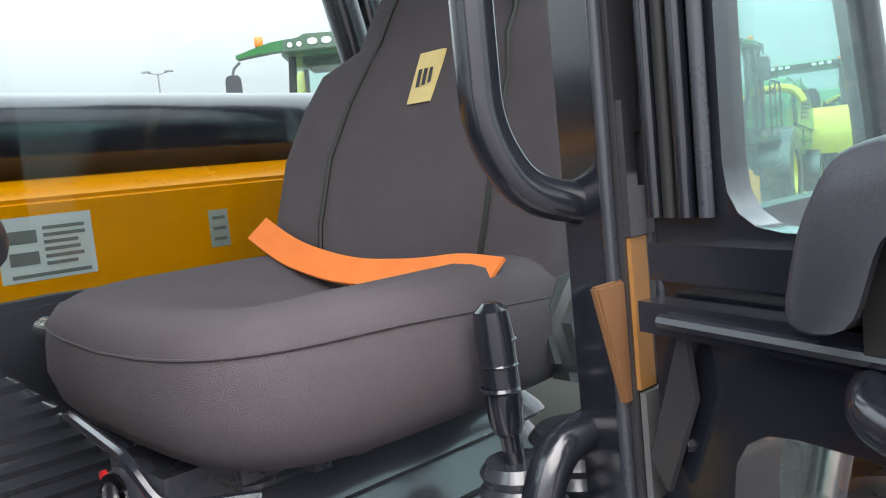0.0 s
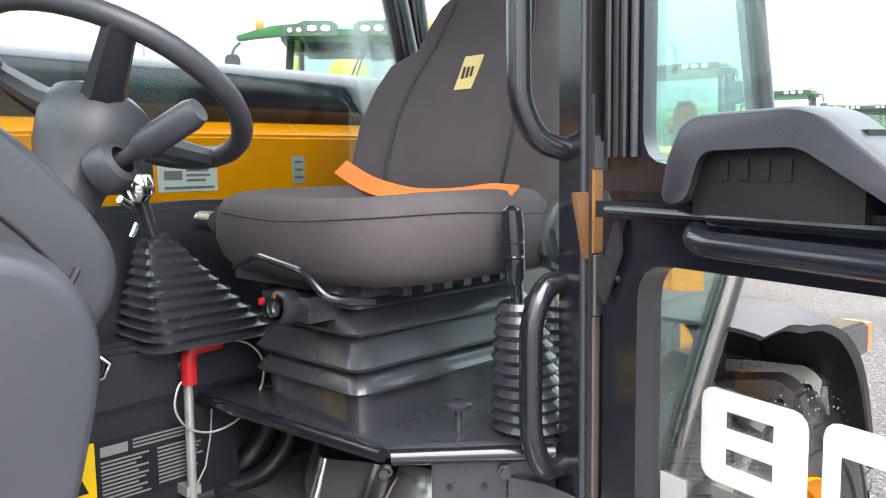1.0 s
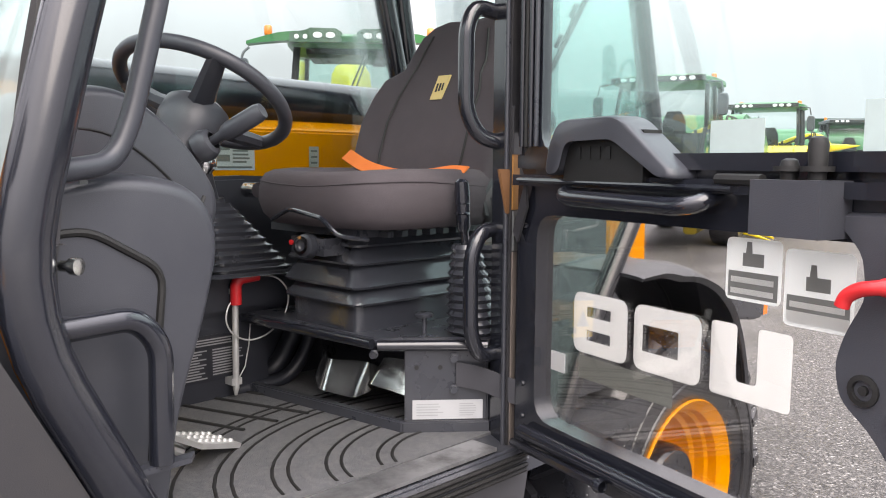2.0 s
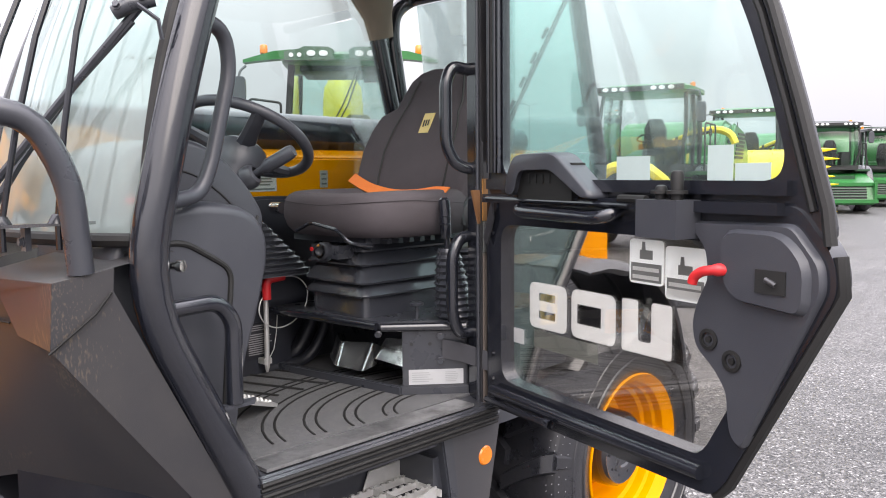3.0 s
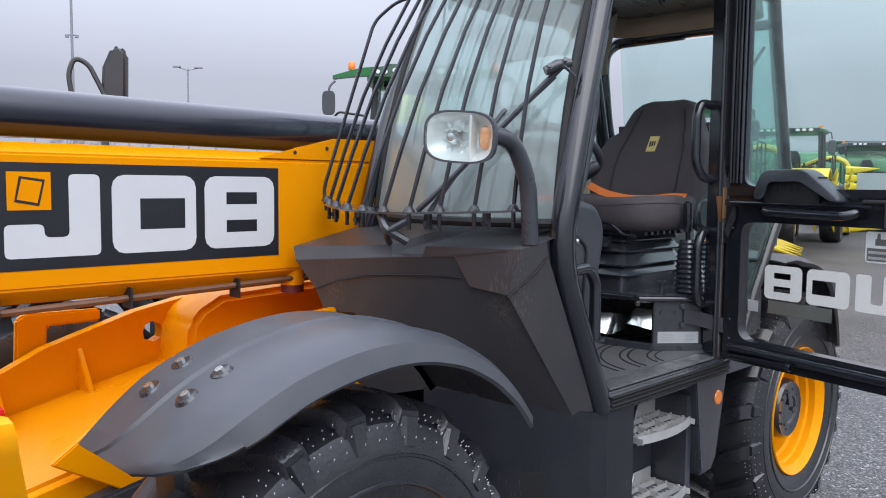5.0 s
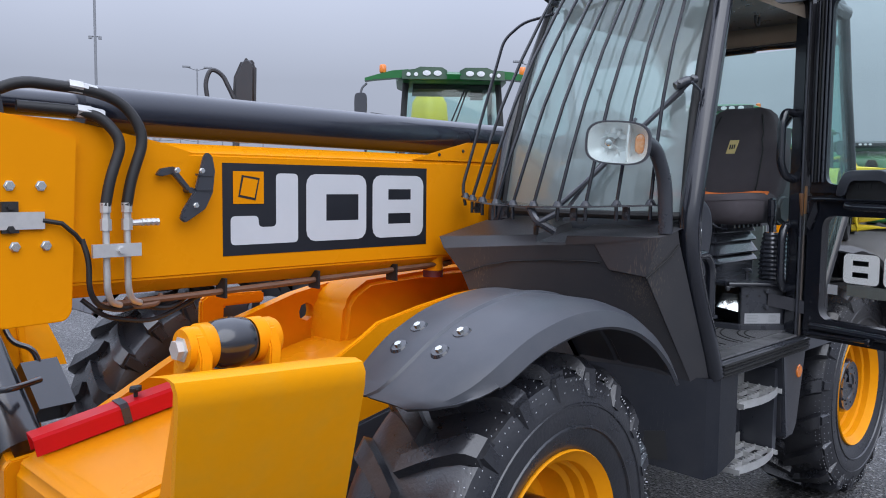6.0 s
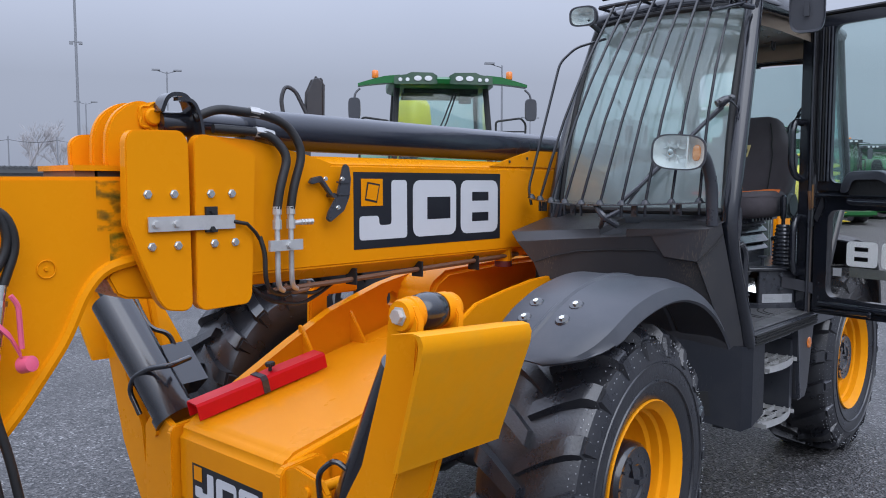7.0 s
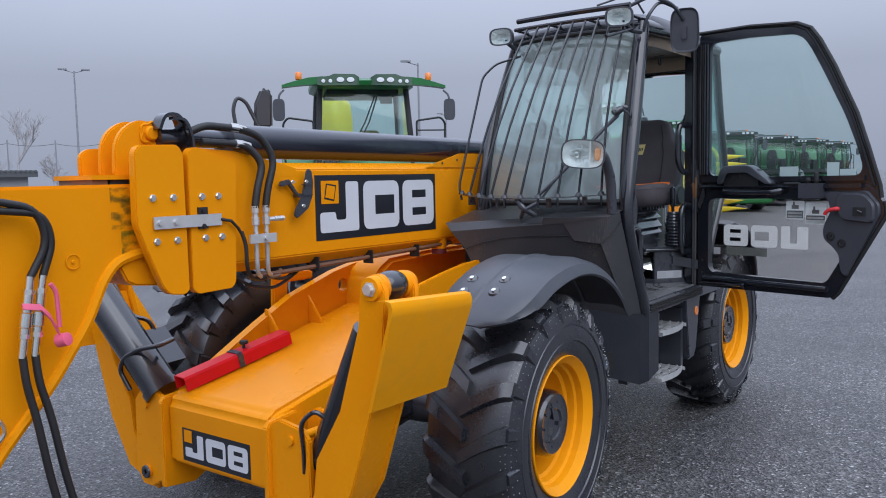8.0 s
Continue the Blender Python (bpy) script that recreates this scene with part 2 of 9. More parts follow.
HARV_YELLOW = material("bright_yellow_paint", (0.72, 0.55, 0.008), 0.4, second=(0.5, 0.38, 0.02), scale=3, coat=0.2)
DARK = material("dark_machine_parts", (0.018, 0.019, 0.02), 0.6, second=(0.04, 0.04, 0.038), scale=3)
LAMP_GLASS = material("lamp_reflector", (0.85, 0.86, 0.87), 0.3, 0.35, second=(0.5, 0.51, 0.52), scale=60)
POLE = material("grey_galvanised_pole", (0.25, 0.26, 0.28), 0.55)
# Bark paled to grey: distance haze is put into its colour.
HAZED_BARK = material("hazed_bark", (0.42, 0.40, 0.40), 0.9)
CONCRETE = material("grey_shed_wall", (0.32, 0.32, 0.33), 0.85, second=(0.24, 0.24, 0.25), scale=0.6)
ROOFING = material("grey_shed_roof", (0.09, 0.095, 0.1), 0.7)
FILM = film_material("white_vinyl", (0.93, 0.955, 0.955))
GLASS = glass_material("clear_glass", (0.94, 0.98, 0.972), 0.35)
# Windscreen film holds condensation, plus sky sheen put into it for brightness.
TEAL_GLASS = veiled_glass("tinted_glass", (0.80, 0.965, 0.95), 1.9, (0.86, 0.99, 0.97), (2.0, 2.6), (0.36, 0.30))
REAR_GLASS = veiled_glass("misted_rear_glass", (0.87, 0.957, 0.935), 0.8, (1, 1, 1), (1.75, 2.05), (0.32, 0.02))
SIDE_GLASS = glass_material("pale_side_glass", (0.80, 0.855, 0.835), 0.5)
# Thin pale film here paints in the bright sky reflected by the pane.
DOOR_GLASS = veiled_glass("pale_green_glass", (0.87, 0.945, 0.925), 0.4, (0.95, 1, 0.99), (1.9, 2.9), (0.01, 0.06))
LOWER_GLASS = glass_material("bronze_glass", (0.91, 0.895, 0.87), 0.34)
QUARTER_GLASS = glass_material("teal_glass", (0.78, 0.93, 0.91), 0.3)
INDICATOR = material("clear_amber_lens", (0.80, 0.30, 0.10), 0.16, second=(0.9, 0.55, 0.35), scale=60, amount=0.9, coat=0.6)
TRIM = material("black_wall_trim", (0.017, 0.019, 0.026), 0.42, second=(0.028, 0.029, 0.034), scale=5, bump=0.1, bump_scale=500)
CAB_GLASS = glass_material("green_tinted_glass", (0.87, 0.957, 0.935), 0.8)


def gravel():
    """Rolled asphalt chippings: dark stones with pale specks, damp patches."""
    m = bpy.data.materials.new("asphalt_chippings")
    m.use_nodes = True
    nodes, links = m.node_tree.nodes, m.node_tree.links
    b = nodes["Principled BSDF"]
    geo = nodes.new("ShaderNodeNewGeometry")
    vo = nodes.new("ShaderNodeTexVoronoi")
    vo.inputs["Scale"].default_value = 74
    links.new(geo.outputs["Position"], vo.inputs["Vector"])
    sep = nodes.new("ShaderNodeSeparateColor")
    links.new(vo.outputs["Color"], sep.inputs[0])
    stone = nodes.new("ShaderNodeValToRGB")
    cr = stone.color_ramp
    cr.elements[0].position, cr.elements[1].position = 0.0, 1.0
    cr.elements[0].color, cr.elements[1].color = (0.012, 0.0125, 0.014, 1), (0.42, 0.42, 0.415, 1)
    for at, v in ((0.28, 0.048), (0.6, 0.092), (0.88, 0.155), (0.965, 0.25)):
        e = cr.elements.new(at)
        e.color = (v * 0.92, v * 0.895, v * 0.885, 1)
    links.new(sep.outputs[0], stone.inputs[0])
    n = nodes.new("ShaderNodeTexNoise")
    n.inputs["Scale"].default_value, n.inputs["Detail"].default_value = 0.55, 8
    n.inputs["Roughness"].default_value = 0.7
    links.new(geo.outputs["Position"], n.inputs["Vector"])
    damp = nodes.new("ShaderNodeMapRange")
    damp.inputs["From Min"].default_value, damp.inputs["From Max"].default_value = 0.35, 0.65
    damp.inputs["To Min"].default_value, damp.inputs["To Max"].default_value = 0.62, 1.3
    links.new(n.outputs[0], damp.inputs["Value"])
    hs = nodes.new("ShaderNodeHueSaturation")
    links.new(stone.outputs[0], hs.inputs["Color"])
    links.new(damp.outputs[0], hs.inputs["Value"])
    links.new(hs.outputs[0], b.inputs["Base Color"])
    rr = nodes.new("ShaderNodeMapRange")
    rr.inputs["To Min"].default_value, rr.inputs["To Max"].default_value = 0.26, 0.58
    links.new(n.outputs[0], rr.inputs["Value"])
    links.new(rr.outputs[0], b.inputs["Roughness"])
    bp = nodes.new("ShaderNodeBump")
    bp.inputs["Strength"].default_value, bp.inputs["Distance"].default_value = 0.8, 0.012
    links.new(vo.outputs["Distance"], bp.inputs["Height"])
    links.new(bp.outputs[0], b.inputs["Normal"])
    return m


# ---------------------------------------------------------------- mesh tools
def finish(name, bm, mat, smooth=38):
    me = bpy.data.meshes.new(name)
    bmesh.ops.recalc_face_normals(bm, faces=bm.faces)
    bm.to_mesh(me)
    bm.free()
    me.polygons.foreach_set("use_smooth", [True] * len(me.polygons))
    me.set_sharp_from_angle(angle=radians(smooth))
    for one in mat if isinstance(mat, (list, tuple)) else [mat]:
        me.materials.append(one)
    return me


SINGLE = {"bolt", "screw", "hose", "pin", "pipe_clip", "hinge_bolt", "strap_bolt", "hole", "roof_lights", "door_tube", "hinge_strip", "panel_joint",
          "panel_screw", "peg", "paper_label", "coupling", "guard_bracket", "handle_bracket", "rail", "louvre", "cab_glass", "waist_rail", "spoke", "mat_rib",
          "pin_clip", "boom_cradle", "ear_plate", "loose_cable", "pipe_run", "seam", "bulb", "lug", "collar_plate", "clevis", "sill_seal", "wiper", "mat_upstand", "shelf_edge", "pipe_fitting", "sensor", "heater_duct", "boss", "switch"}


def islands(bm):
    """The loose pieces of a bmesh, each as a bmesh of its own."""
    seen, out = set(), []
    for v in bm.verts:
        if v in seen:
            continue
        todo, mine = [v], []
        seen.add(v)
        while todo:
            a = todo.pop()
            mine.append(a)
            for e in a.link_edges:
                b = e.other_vert(a)
                if b not in seen:
                    seen.add(b)
                    todo.append(b)
        one = bmesh.new()
        twin = {a: one.verts.new(a.co) for a in mine}
        for f in {f for a in mine for f in a.link_faces}:
            one.faces.new([twin[a] for a in f.verts]).material_index = f.material_index
        out.append(one)
    return out


def part(name, bm, mat, parent, label="", smooth=38):
    """Links a bmesh, modelled in world space, as one mesh under a thing or a part; pieces that come apart are linked one by one."""
    if name in SINGLE:
        many = islands(bm)
        if len(many) > 1:
            bm.free()
            return [link_part(name, one, mat, parent, label, smooth) for one in many][0]
        for one in many:
            one.free()
    return link_part(name, bm, mat, parent, label, smooth)


def link_part(name, bm, mat, parent, label, smooth):
    ob = new(name, finish(name, bm, mat, smooth))
    if parent is not None:
        ob.parent = parent
        if parent.type == "EMPTY":
            ob.matrix_parent_inverse = parent.matrix_basis.inverted()
    return tagged(ob, label)


def thing(name, at, label, category, group="", kind=""):
    ob = new(name)
    ob.empty_display_size = 0.1
    ob.matrix_basis = Matrix.Translation(at)
    return tagged(ob, label, category, group, kind)


def bev(bm, faces, width, seg=2):
    edges = list({e for f in faces for e in f.edges if len(e.link_faces) == 2 and e.calc_face_angle(0) > 0.5})
    if edges and width > 0:
        bmesh.ops.bevel(bm, geom=edges, offset=width, segments=seg, affect="EDGES", clamp_overlap=True)


def box(bm, lo, hi, bevel=0.0, seg=2, m=None, mi=0):
    """A box from corner to corner, edges rounded; m places it."""
    vs = [bm.verts.new((x, y, z)) for x in (lo[0], hi[0]) for y in (lo[1], hi[1]) for z in (lo[2], hi[2])]
    fs = [bm.faces.new([vs[i] for i in q]) for q in ((0, 1, 3, 2), (4, 6, 7, 5), (0, 4, 5, 1), (2, 3, 7, 6), (0, 2, 6, 4), (1, 5, 7, 3))]
    for f in fs:
        f.material_index = mi
    tmp = vs
    if bevel:
        n0 = set(bm.verts) - set(vs)
        bev(bm, fs, bevel, seg)
        tmp = [v for v in bm.verts if v not in n0]
    if m is not None:
        bmesh.ops.transform(bm, matrix=m, verts=tmp)
    return bm


def prism(bm, poly, axis, a, b, bevel=0.0, seg=2, mi=0, m=None):
    """A polygon in the other two axes, extruded along one axis from a to b."""
    put = {"x": lambda p, h: (h, p[0], p[1]), "y": lambda p, h: (p[0], h, p[1]), "z": lambda p, h: (p[0], p[1], h)}[axis]
    before = set(bm.verts)
    lo = [bm.verts.new(put(p, a)) for p in poly]
    hi = [bm.verts.new(put(p, b)) for p in poly]
    fs = [bm.faces.new(lo[::-1]), bm.faces.new(hi)]
    for i in range(len(poly)):
        j = (i + 1) % len(poly)
        fs.append(bm.faces.new((lo[i], lo[j], hi[j], hi[i])))
    for f in fs:
        f.material_index = mi
    if bevel:
        bmesh.ops.recalc_face_normals(bm, faces=fs)
        bev(bm, fs, bevel, seg)
    if m is not None:
        bmesh.ops.transform(bm, matrix=m, verts=[v for v in bm.verts if v not in before])
    return bm


def rounded(points, radius, seg=5, closed=False):
    """A polyline with its corners rounded."""
    pts = [Vector(p) for p in points]
    out = []
    n = len(pts)
    for i, p in enumerate(pts):
        if not closed and i in (0, n - 1):
            out.append(p)
            continue
        a, b = pts[i - 1] - p, pts[(i + 1) % n] - p
        r = min(radius, a.length * 0.48, b.length * 0.48)
        s, e = p + a.normalized() * r, p + b.normalized() * r
        for k in range(seg + 1):
            t = k / seg
            out.append(s * (1 - t) ** 2 + p * 2 * t * (1 - t) + e * t * t)
    return out


def tube(bm, points, r, seg=10, closed=False, fillet=0.0, flat=1.0, caps=True, mi=0):
    """A round bar swept along points; r may be a list; flat squeezes it across."""
    pts = rounded(points, fillet, 5, closed) if fillet else [Vector(p) for p in points]
    n = len(pts)
    rings, up = [], None
    for i, p in enumerate(pts):
        if closed:
            d = (pts[(i + 1) % n] - pts[i - 1]).normalized()
        else:
            d = (pts[min(i + 1, n - 1)] - pts[max(i - 1, 0)]).normalized()
        if up is None:
            up = Vector((0, 0, 1)) if abs(d.z) < 0.9 else Vector((1, 0, 0))
        side = d.cross(up).normalized()
        up = side.cross(d).normalized()
        rad = r[min(i, len(r) - 1)] if isinstance(r, (list, tuple)) else r
        rings.append([bm.verts.new(p + (side * math.cos(a) * flat + up * math.sin(a)) * rad) for a in (2 * math.pi * k / seg for k in range(seg))])
    for i in range(n if closed else n - 1):
        a, b = rings[i], rings[(i + 1) % n]
        for k in range(seg):
            bm.faces.new((a[k], a[(k + 1) % seg], b[(k + 1) % seg], b[k])).material_index = mi
    if caps and not closed:
        bm.faces.new(rings[0][::-1]).material_index = mi
        bm.faces.new(rings[-1]).material_index = mi
    return bm


def strip(bm, points, wide, thick, across, closed=False):
    """A flat bar swept along points, wide along the direction across."""
    pts = [Vector(p) for p in points]
    n, w = len(pts), Vector(across).normalized()
    rings = []
    for i, p in enumerate(pts):
        d = (pts[(i + 1) % n if closed else min(i + 1, n - 1)] - pts[i - 1 if closed else max(i - 1, 0)]).normalized()
        up = d.cross(w).normalized() * thick / 2
        s = w * wide / 2
        rings.append([bm.verts.new(p + q) for q in (s + up, s - up, -s - up, -s + up)])
    for i in range(n if closed else n - 1):
        a, b = rings[i], rings[(i + 1) % n]
        for k in range(4):
            bm.faces.new((a[k], a[(k + 1) % 4], b[(k + 1) % 4], b[k]))
    if not closed:
        bm.faces.new(rings[0][::-1])
        bm.faces.new(rings[-1])
    return bm


def lathe(bm, profile, m, seg=32, mi=0):
    """A profile of (radius, height) turned about z, placed by m."""
    rings = []
    for r, h in profile:
        if r < 1e-5:
            rings.append([bm.verts.new(m @ Vector((0, 0, h)))])
        else:
            rings.append([bm.verts.new(m @ Vector((r * math.cos(a), r * math.sin(a), h))) for a in (2 * math.pi * k / seg for k in range(seg))])
    for a, b in zip(rings, rings[1:]):
        for k in range(seg):
            j = (k + 1) % seg
            if len(a) == 1 and len(b) == 1:
                continue
            if len(a) == 1:
                f = bm.faces.new((a[0], b[k], b[j]))
            elif len(b) == 1:
                f = bm.faces.new((a[k], b[0], a[j]))
            else:
                f = bm.faces.new((a[k], b[k], b[j], a[j]))
            f.material_index = mi
    return bm


def loft(bm, rings, closed=True, caps=True, mi=0):
    """A skin over rings of equal length."""
    made = [[bm.verts.new(p) for p in ring] for ring in rings]
    n = len(made[0])
    for a, b in zip(made, made[1:]):
        for k in range(n if closed else n - 1):
            bm.faces.new((a[k], a[(k + 1) % n], b[(k + 1) % n], b[k])).material_index = mi
    if caps and closed:
        bm.faces.new(made[0][::-1]).material_index = mi
        bm.faces.new(made[-1]).material_index = mi
    return bm


def aim(at, axis):
    """A pose whose z axis points along axis."""
    return Matrix.Translation(at) @ Vector(axis).to_track_quat("Z", "Y").to_matrix().to_4x4()


def bolt(bm, at, axis, r=0.012, h=0.01):
    lathe(bm, [(0, 0), (r * 1.35, 0), (r * 1.35, h * 0.25), (r, h * 0.3), (r, h), (0, h)], aim(at, axis), 6)
    return bm


def superellipse(w, h, n=28, power=4.0):
    out = []
    for k in range(n):
        a = 2 * math.pi * k / n
        c, s = math.cos(a), math.sin(a)
        out.append((w / 2 * math.copysign(abs(c) ** (2 / power), c), h / 2 * math.copysign(abs(s) ** (2 / power), s)))
    return out


def pane(name, ring, mat, parent, thick=0.006, label=""):
    """A sheet of glass with thickness from a planar outline; it lets daylight through."""
    bm = bmesh.new()
    pts = [Vector(p) for p in ring]
    n = (pts[1] - pts[0]).cross(pts[2] - pts[0]).normalized() * thick
    loft(bm, [pts, [p + n for p in pts]])
    ob = part(name, bm, mat, parent, label)
    ob.visible_shadow = False
    return ob


# ---------------------------------------------------------------- ground
bm = bmesh.new()
lathe(bm, [(0, 0), (8, 0), (30, 0), (120, 0), (600, 0), (3000, 0)], Matrix.Translation((0, 5, 0)), 64)
ground = part("ground", bm, gravel(), None, "damp dark grey asphalt yard with pale chippings")
tagged(ground, category="ground", kind="structure")

# ---------------------------------------------------------------- the telehandler
MID = 1.56                                             # the machine's centre line, y
mach = thing("telehandler", (0, MID, 0), "yellow and black telescopic handler with open cab door", "telehandler")


def wheel(at, turn, parent, steer=0.0):
    """A yellow rim with hub and lugged tyre; local +z is outward along the axle."""
    m = Matrix.Translation(at) @ Euler((radians(90), 0, 0)).to_matrix().to_4x4()
    if turn:
        m = Matrix.Translation(at) @ Euler((radians(-90), 0, 0)).to_matrix().to_4x4()
    m = Matrix.Translation(at) @ pose(0, 0, 0, 0, 0, steer) @ Matrix.Translation(-Vector(at)) @ m
    bm = bmesh.new()
    lathe(bm, [(0.0, -0.19), (0.14, -0.19), (0.18, -0.165), (0.225, -0.175), (0.245, -0.14), (0.252, -0.09), (0.27, -0.08), (0.275, -0.045), (0.288, -0.036), (0.291, -0.004),
               (0.303, 0.008), (0.318, 0.020), (0.328, 0.032), (0.332, 0.026), (0.330, 0.008), (0.315, -0.01), (0.31, -0.30), (0.2, -0.30), (0, -0.28)], m, 48)
    for k in range(2):
        a = 2.2 + k * math.pi
        lathe(bm, [(0.018, 0), (0.018, 0.012), (0.008, 0.02), (0, 0.02)], m @ pose(0.21 * math.cos(a), 0.21 * math.sin(a), -0.17), 10)
    w = part("wheel", bm, RIM_YELLOW, parent, "yellow painted steel rim")
    bm = bmesh.new()
    lathe(bm, [(0.315, 0.012), (0.335, 0.022), (0.37, 0.036), (0.43, 0.050), (0.50, 0.046), (0.555, 0.02), (0.575, -0.02), (0.583, -0.10), (0.585, -0.18),
               (0.583, -0.26), (0.575, -0.34), (0.555, -0.38), (0.50, -0.406), (0.43, -0.41), (0.335, -0.382), (0.31, -0.37)], m, 64)
    for r0 in (0.40, 0.47):
        lathe(bm, [(r0, 0.044), (r0 + 0.004, 0.0515), (r0 + 0.010, 0.0515), (r0 + 0.014, 0.045)], m, 64)
    count = 19
    for side in (0, 1):
        for k in range(count):
            a0 = 2 * math.pi * (k + 0.5 * side) / count
            sg = 1 if side == 0 else -1
            rings = []
            # from the shoulder to the middle of the tread, slanting
            for t in (0.0, 0.10, 0.2, 0.45, 0.7, 1.0):
                hc = -0.18 + sg * (0.205 - 0.215 * t)
                ac = a0 - 0.02 + 0.20 * t ** 1.25
                half = 0.060 + 0.016 * (1 - t)
                base = 0.53 if t == 0 else 0.572
                top = 0.586 if t == 0 else (0.606 if t < 0.2 else 0.617)
                ring = []
                for da, r in ((-half, base), (-half * 0.72, top), (half * 0.72, top), (half, base)):
                    a = ac + da
                    ring.append(m @ Vector((r * math.cos(a), r * math.sin(a), hc)))
                rings.append(ring)
            loft(bm, rings)
            # lug end running down the sidewall
            ring0, ring1 = [], []
            for da in (-0.052, -0.036, 0.036, 0.052):
                for ring, r, h in ((ring0, 0.572, 0.03), (ring1, 0.50, 0.045)):
                    a = a0 - 0.02 + da
                    up = 0.005 if abs(da) < 0.05 else -0.01
                    hh = h + up if side == 0 else -0.36 - h - up
                    ring.append(m @ Vector((r * math.cos(a), r * math.sin(a), hh)))
            loft(bm, [ring0, ring1])
    part("tyre", bm, RUBBER, w, "black lugged tyre with dust", 30)
    if not turn:
        rng = random.Random(4)
        bm = bmesh.new()
        for r, h, n in ((0.579, 0.0, 110), (0.566, 0.016, 120), (0.548, 0.034, 120), (0.52, 0.045, 70)):
            for k in range(n):
                a = 2 * math.pi * (k + rng.random() * 0.5) / n
                o = Vector((math.cos(a), math.sin(a), 0.5)).normalized()
                q = Vector((r * math.cos(a), r * math.sin(a), h))
                tube(bm, [m @ q, m @ (q + o * rng.uniform(0.003, 0.006))], 0.0016, 4)
        tagged(part("tyre_spew", bm, WHITE, w, "tiny pale moulding hairs"), kind="stuff")
    bm = bmesh.new()
    lathe(bm, [(0.162, -0.19), (0.160, -0.06), (0.155, -0.035), (0.142, -0.022), (0.135, -0.025), (0.075, -0.022), (0.066, -0.029), (0, -0.029)], m, 28)
    for k in range(10):
        a = 2 * math.pi * k / 10
        bolt(bm, m @ Vector((0.105 * math.cos(a), 0.105 * math.sin(a), -0.0245)), m.to_3x3() @ Vector((0, 0, 1)), 0.006, 0.004)
    for k in range(3):
        box(bm, (-0.010, 0.03, -0.03), (0.010, 0.095, -0.018), 0.004, 1, m @ pose(0, 0, 0, 0, 0, 120 * k + 20))
    part("hub", bm, BLACK_PAINT, w, "black planetary hub cap")
    return w


FX, RX, AXZ = -1.40, 1.57, 0.60
for wx, wy, far in ((FX, 0.34, 0), (RX, 0.44, 0), (FX, 2 * MID - 0.34, 1), (RX, 2 * MID - 0.44, 1)):
    wheel((wx, wy, AXZ), far, mach, 3.5 if wx < 0 else 0.0)
for ax_x in (FX, RX):
    bm = bmesh.new()
    tube(bm, [(ax_x, 0.7, AXZ), (ax_x, 1.25, AXZ), (ax_x, 1.35, AXZ), (ax_x, 1.77, AXZ), (ax_x, 1.87, AXZ), (ax_x, 2.4, AXZ)],
         [0.10, 0.12, 0.19, 0.19, 0.12, 0.10], 16)
    part("axle", bm, BLACK_SATIN, mach)

# chassis rails and belly
bm = bmesh.new()
prism(bm, [(-1.95, 0.55), (-1.95, 0.78), (-0.9, 0.98), (1.2, 1.05), (2.3, 1.2), (2.3, 0.55)], "y", 1.14, 1.24, 0.01)
prism(bm, [(-1.95, 0.55), (-1.95, 0.78), (-0.9, 0.98), (1.2, 1.05), (2.3, 1.2), (2.3, 0.55)], "y", 1.88, 1.98, 0.01)
box(bm, (-1.8, 1.24, 0.58), (2.2, 1.88, 0.66), 0.01)
part("chassis", bm, BLACK_SATIN, mach, "black steel chassis frame")


def badge_shapes(bm, put, x0, x1, z0, z1, lift, mi, arm=0.40):
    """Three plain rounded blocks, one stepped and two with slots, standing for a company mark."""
    wide, h = x1 - x0, z1 - z0

    def block(a, b, slots):
        """A rounded block from a to b with slots cut out, built as columns between the cuts."""
        w, r = b - a, 0.16 * h
        cuts = sorted({0.0, 1.0, *(u for sl in slots for u in sl[:2])})
        cols = []
        for u0, u1 in zip(cuts, cuts[1:]):
            spans, low = [], 0.0
            for sa, sb, za, zb in sorted(slots, key=lambda q: q[2]):
                if sa <= u0 and sb >= u1:
                    spans.append((low, za))
                    low = zb
            cols += [(u0, u1, za, zb) for za, zb in [*spans, (low, 1.0)]]
        for u0, u1, za, zb in cols:
            ring = []
            for u, v, turn in ((u0, za, 180), (u1, za, 270), (u1, zb, 0), (u0, zb, 90)):
                x, z = a + u * w, z0 + v * h
                if u in (0.0, 1.0) and v in (0.0, 1.0):
                    cx, cz = x + (r if u == 0 else -r), z + (r if v == 0 else -r)
                    ring += [(cx + r * math.cos(radians(turn + q)), cz + r * math.sin(radians(turn + q))) for q in (0, 30, 60, 90)]
                else:
                    ring.append((x, z))
            bm.faces.new([bm.verts.new(put(x, z, lift)) for x, z in ring]).material_index = mi

    w = wide * 0.305
    step = [(x0 + u * w, z0 + v * h, 0) for u, v in ((0, 0), (1, 0), (1, 1), (0.66, 1), (0.66, 0.24), (0.40, 0.24), (0.40, arm), (0, arm))]
    bm.faces.new([bm.verts.new(put(q.x, q.y, lift)) for q in rounded(step, 0.07 * h, 3, True)]).material_index = mi
    block(x0 + wide * 0.345, x0 + wide * 0.66, [(0.32, 0.86, 0.30, 0.70)])
    block(x1 - w, x1, [(0.30, 0.74, 0.22, 0.39), (0.30, 0.74, 0.61, 0.78)])
    return bm


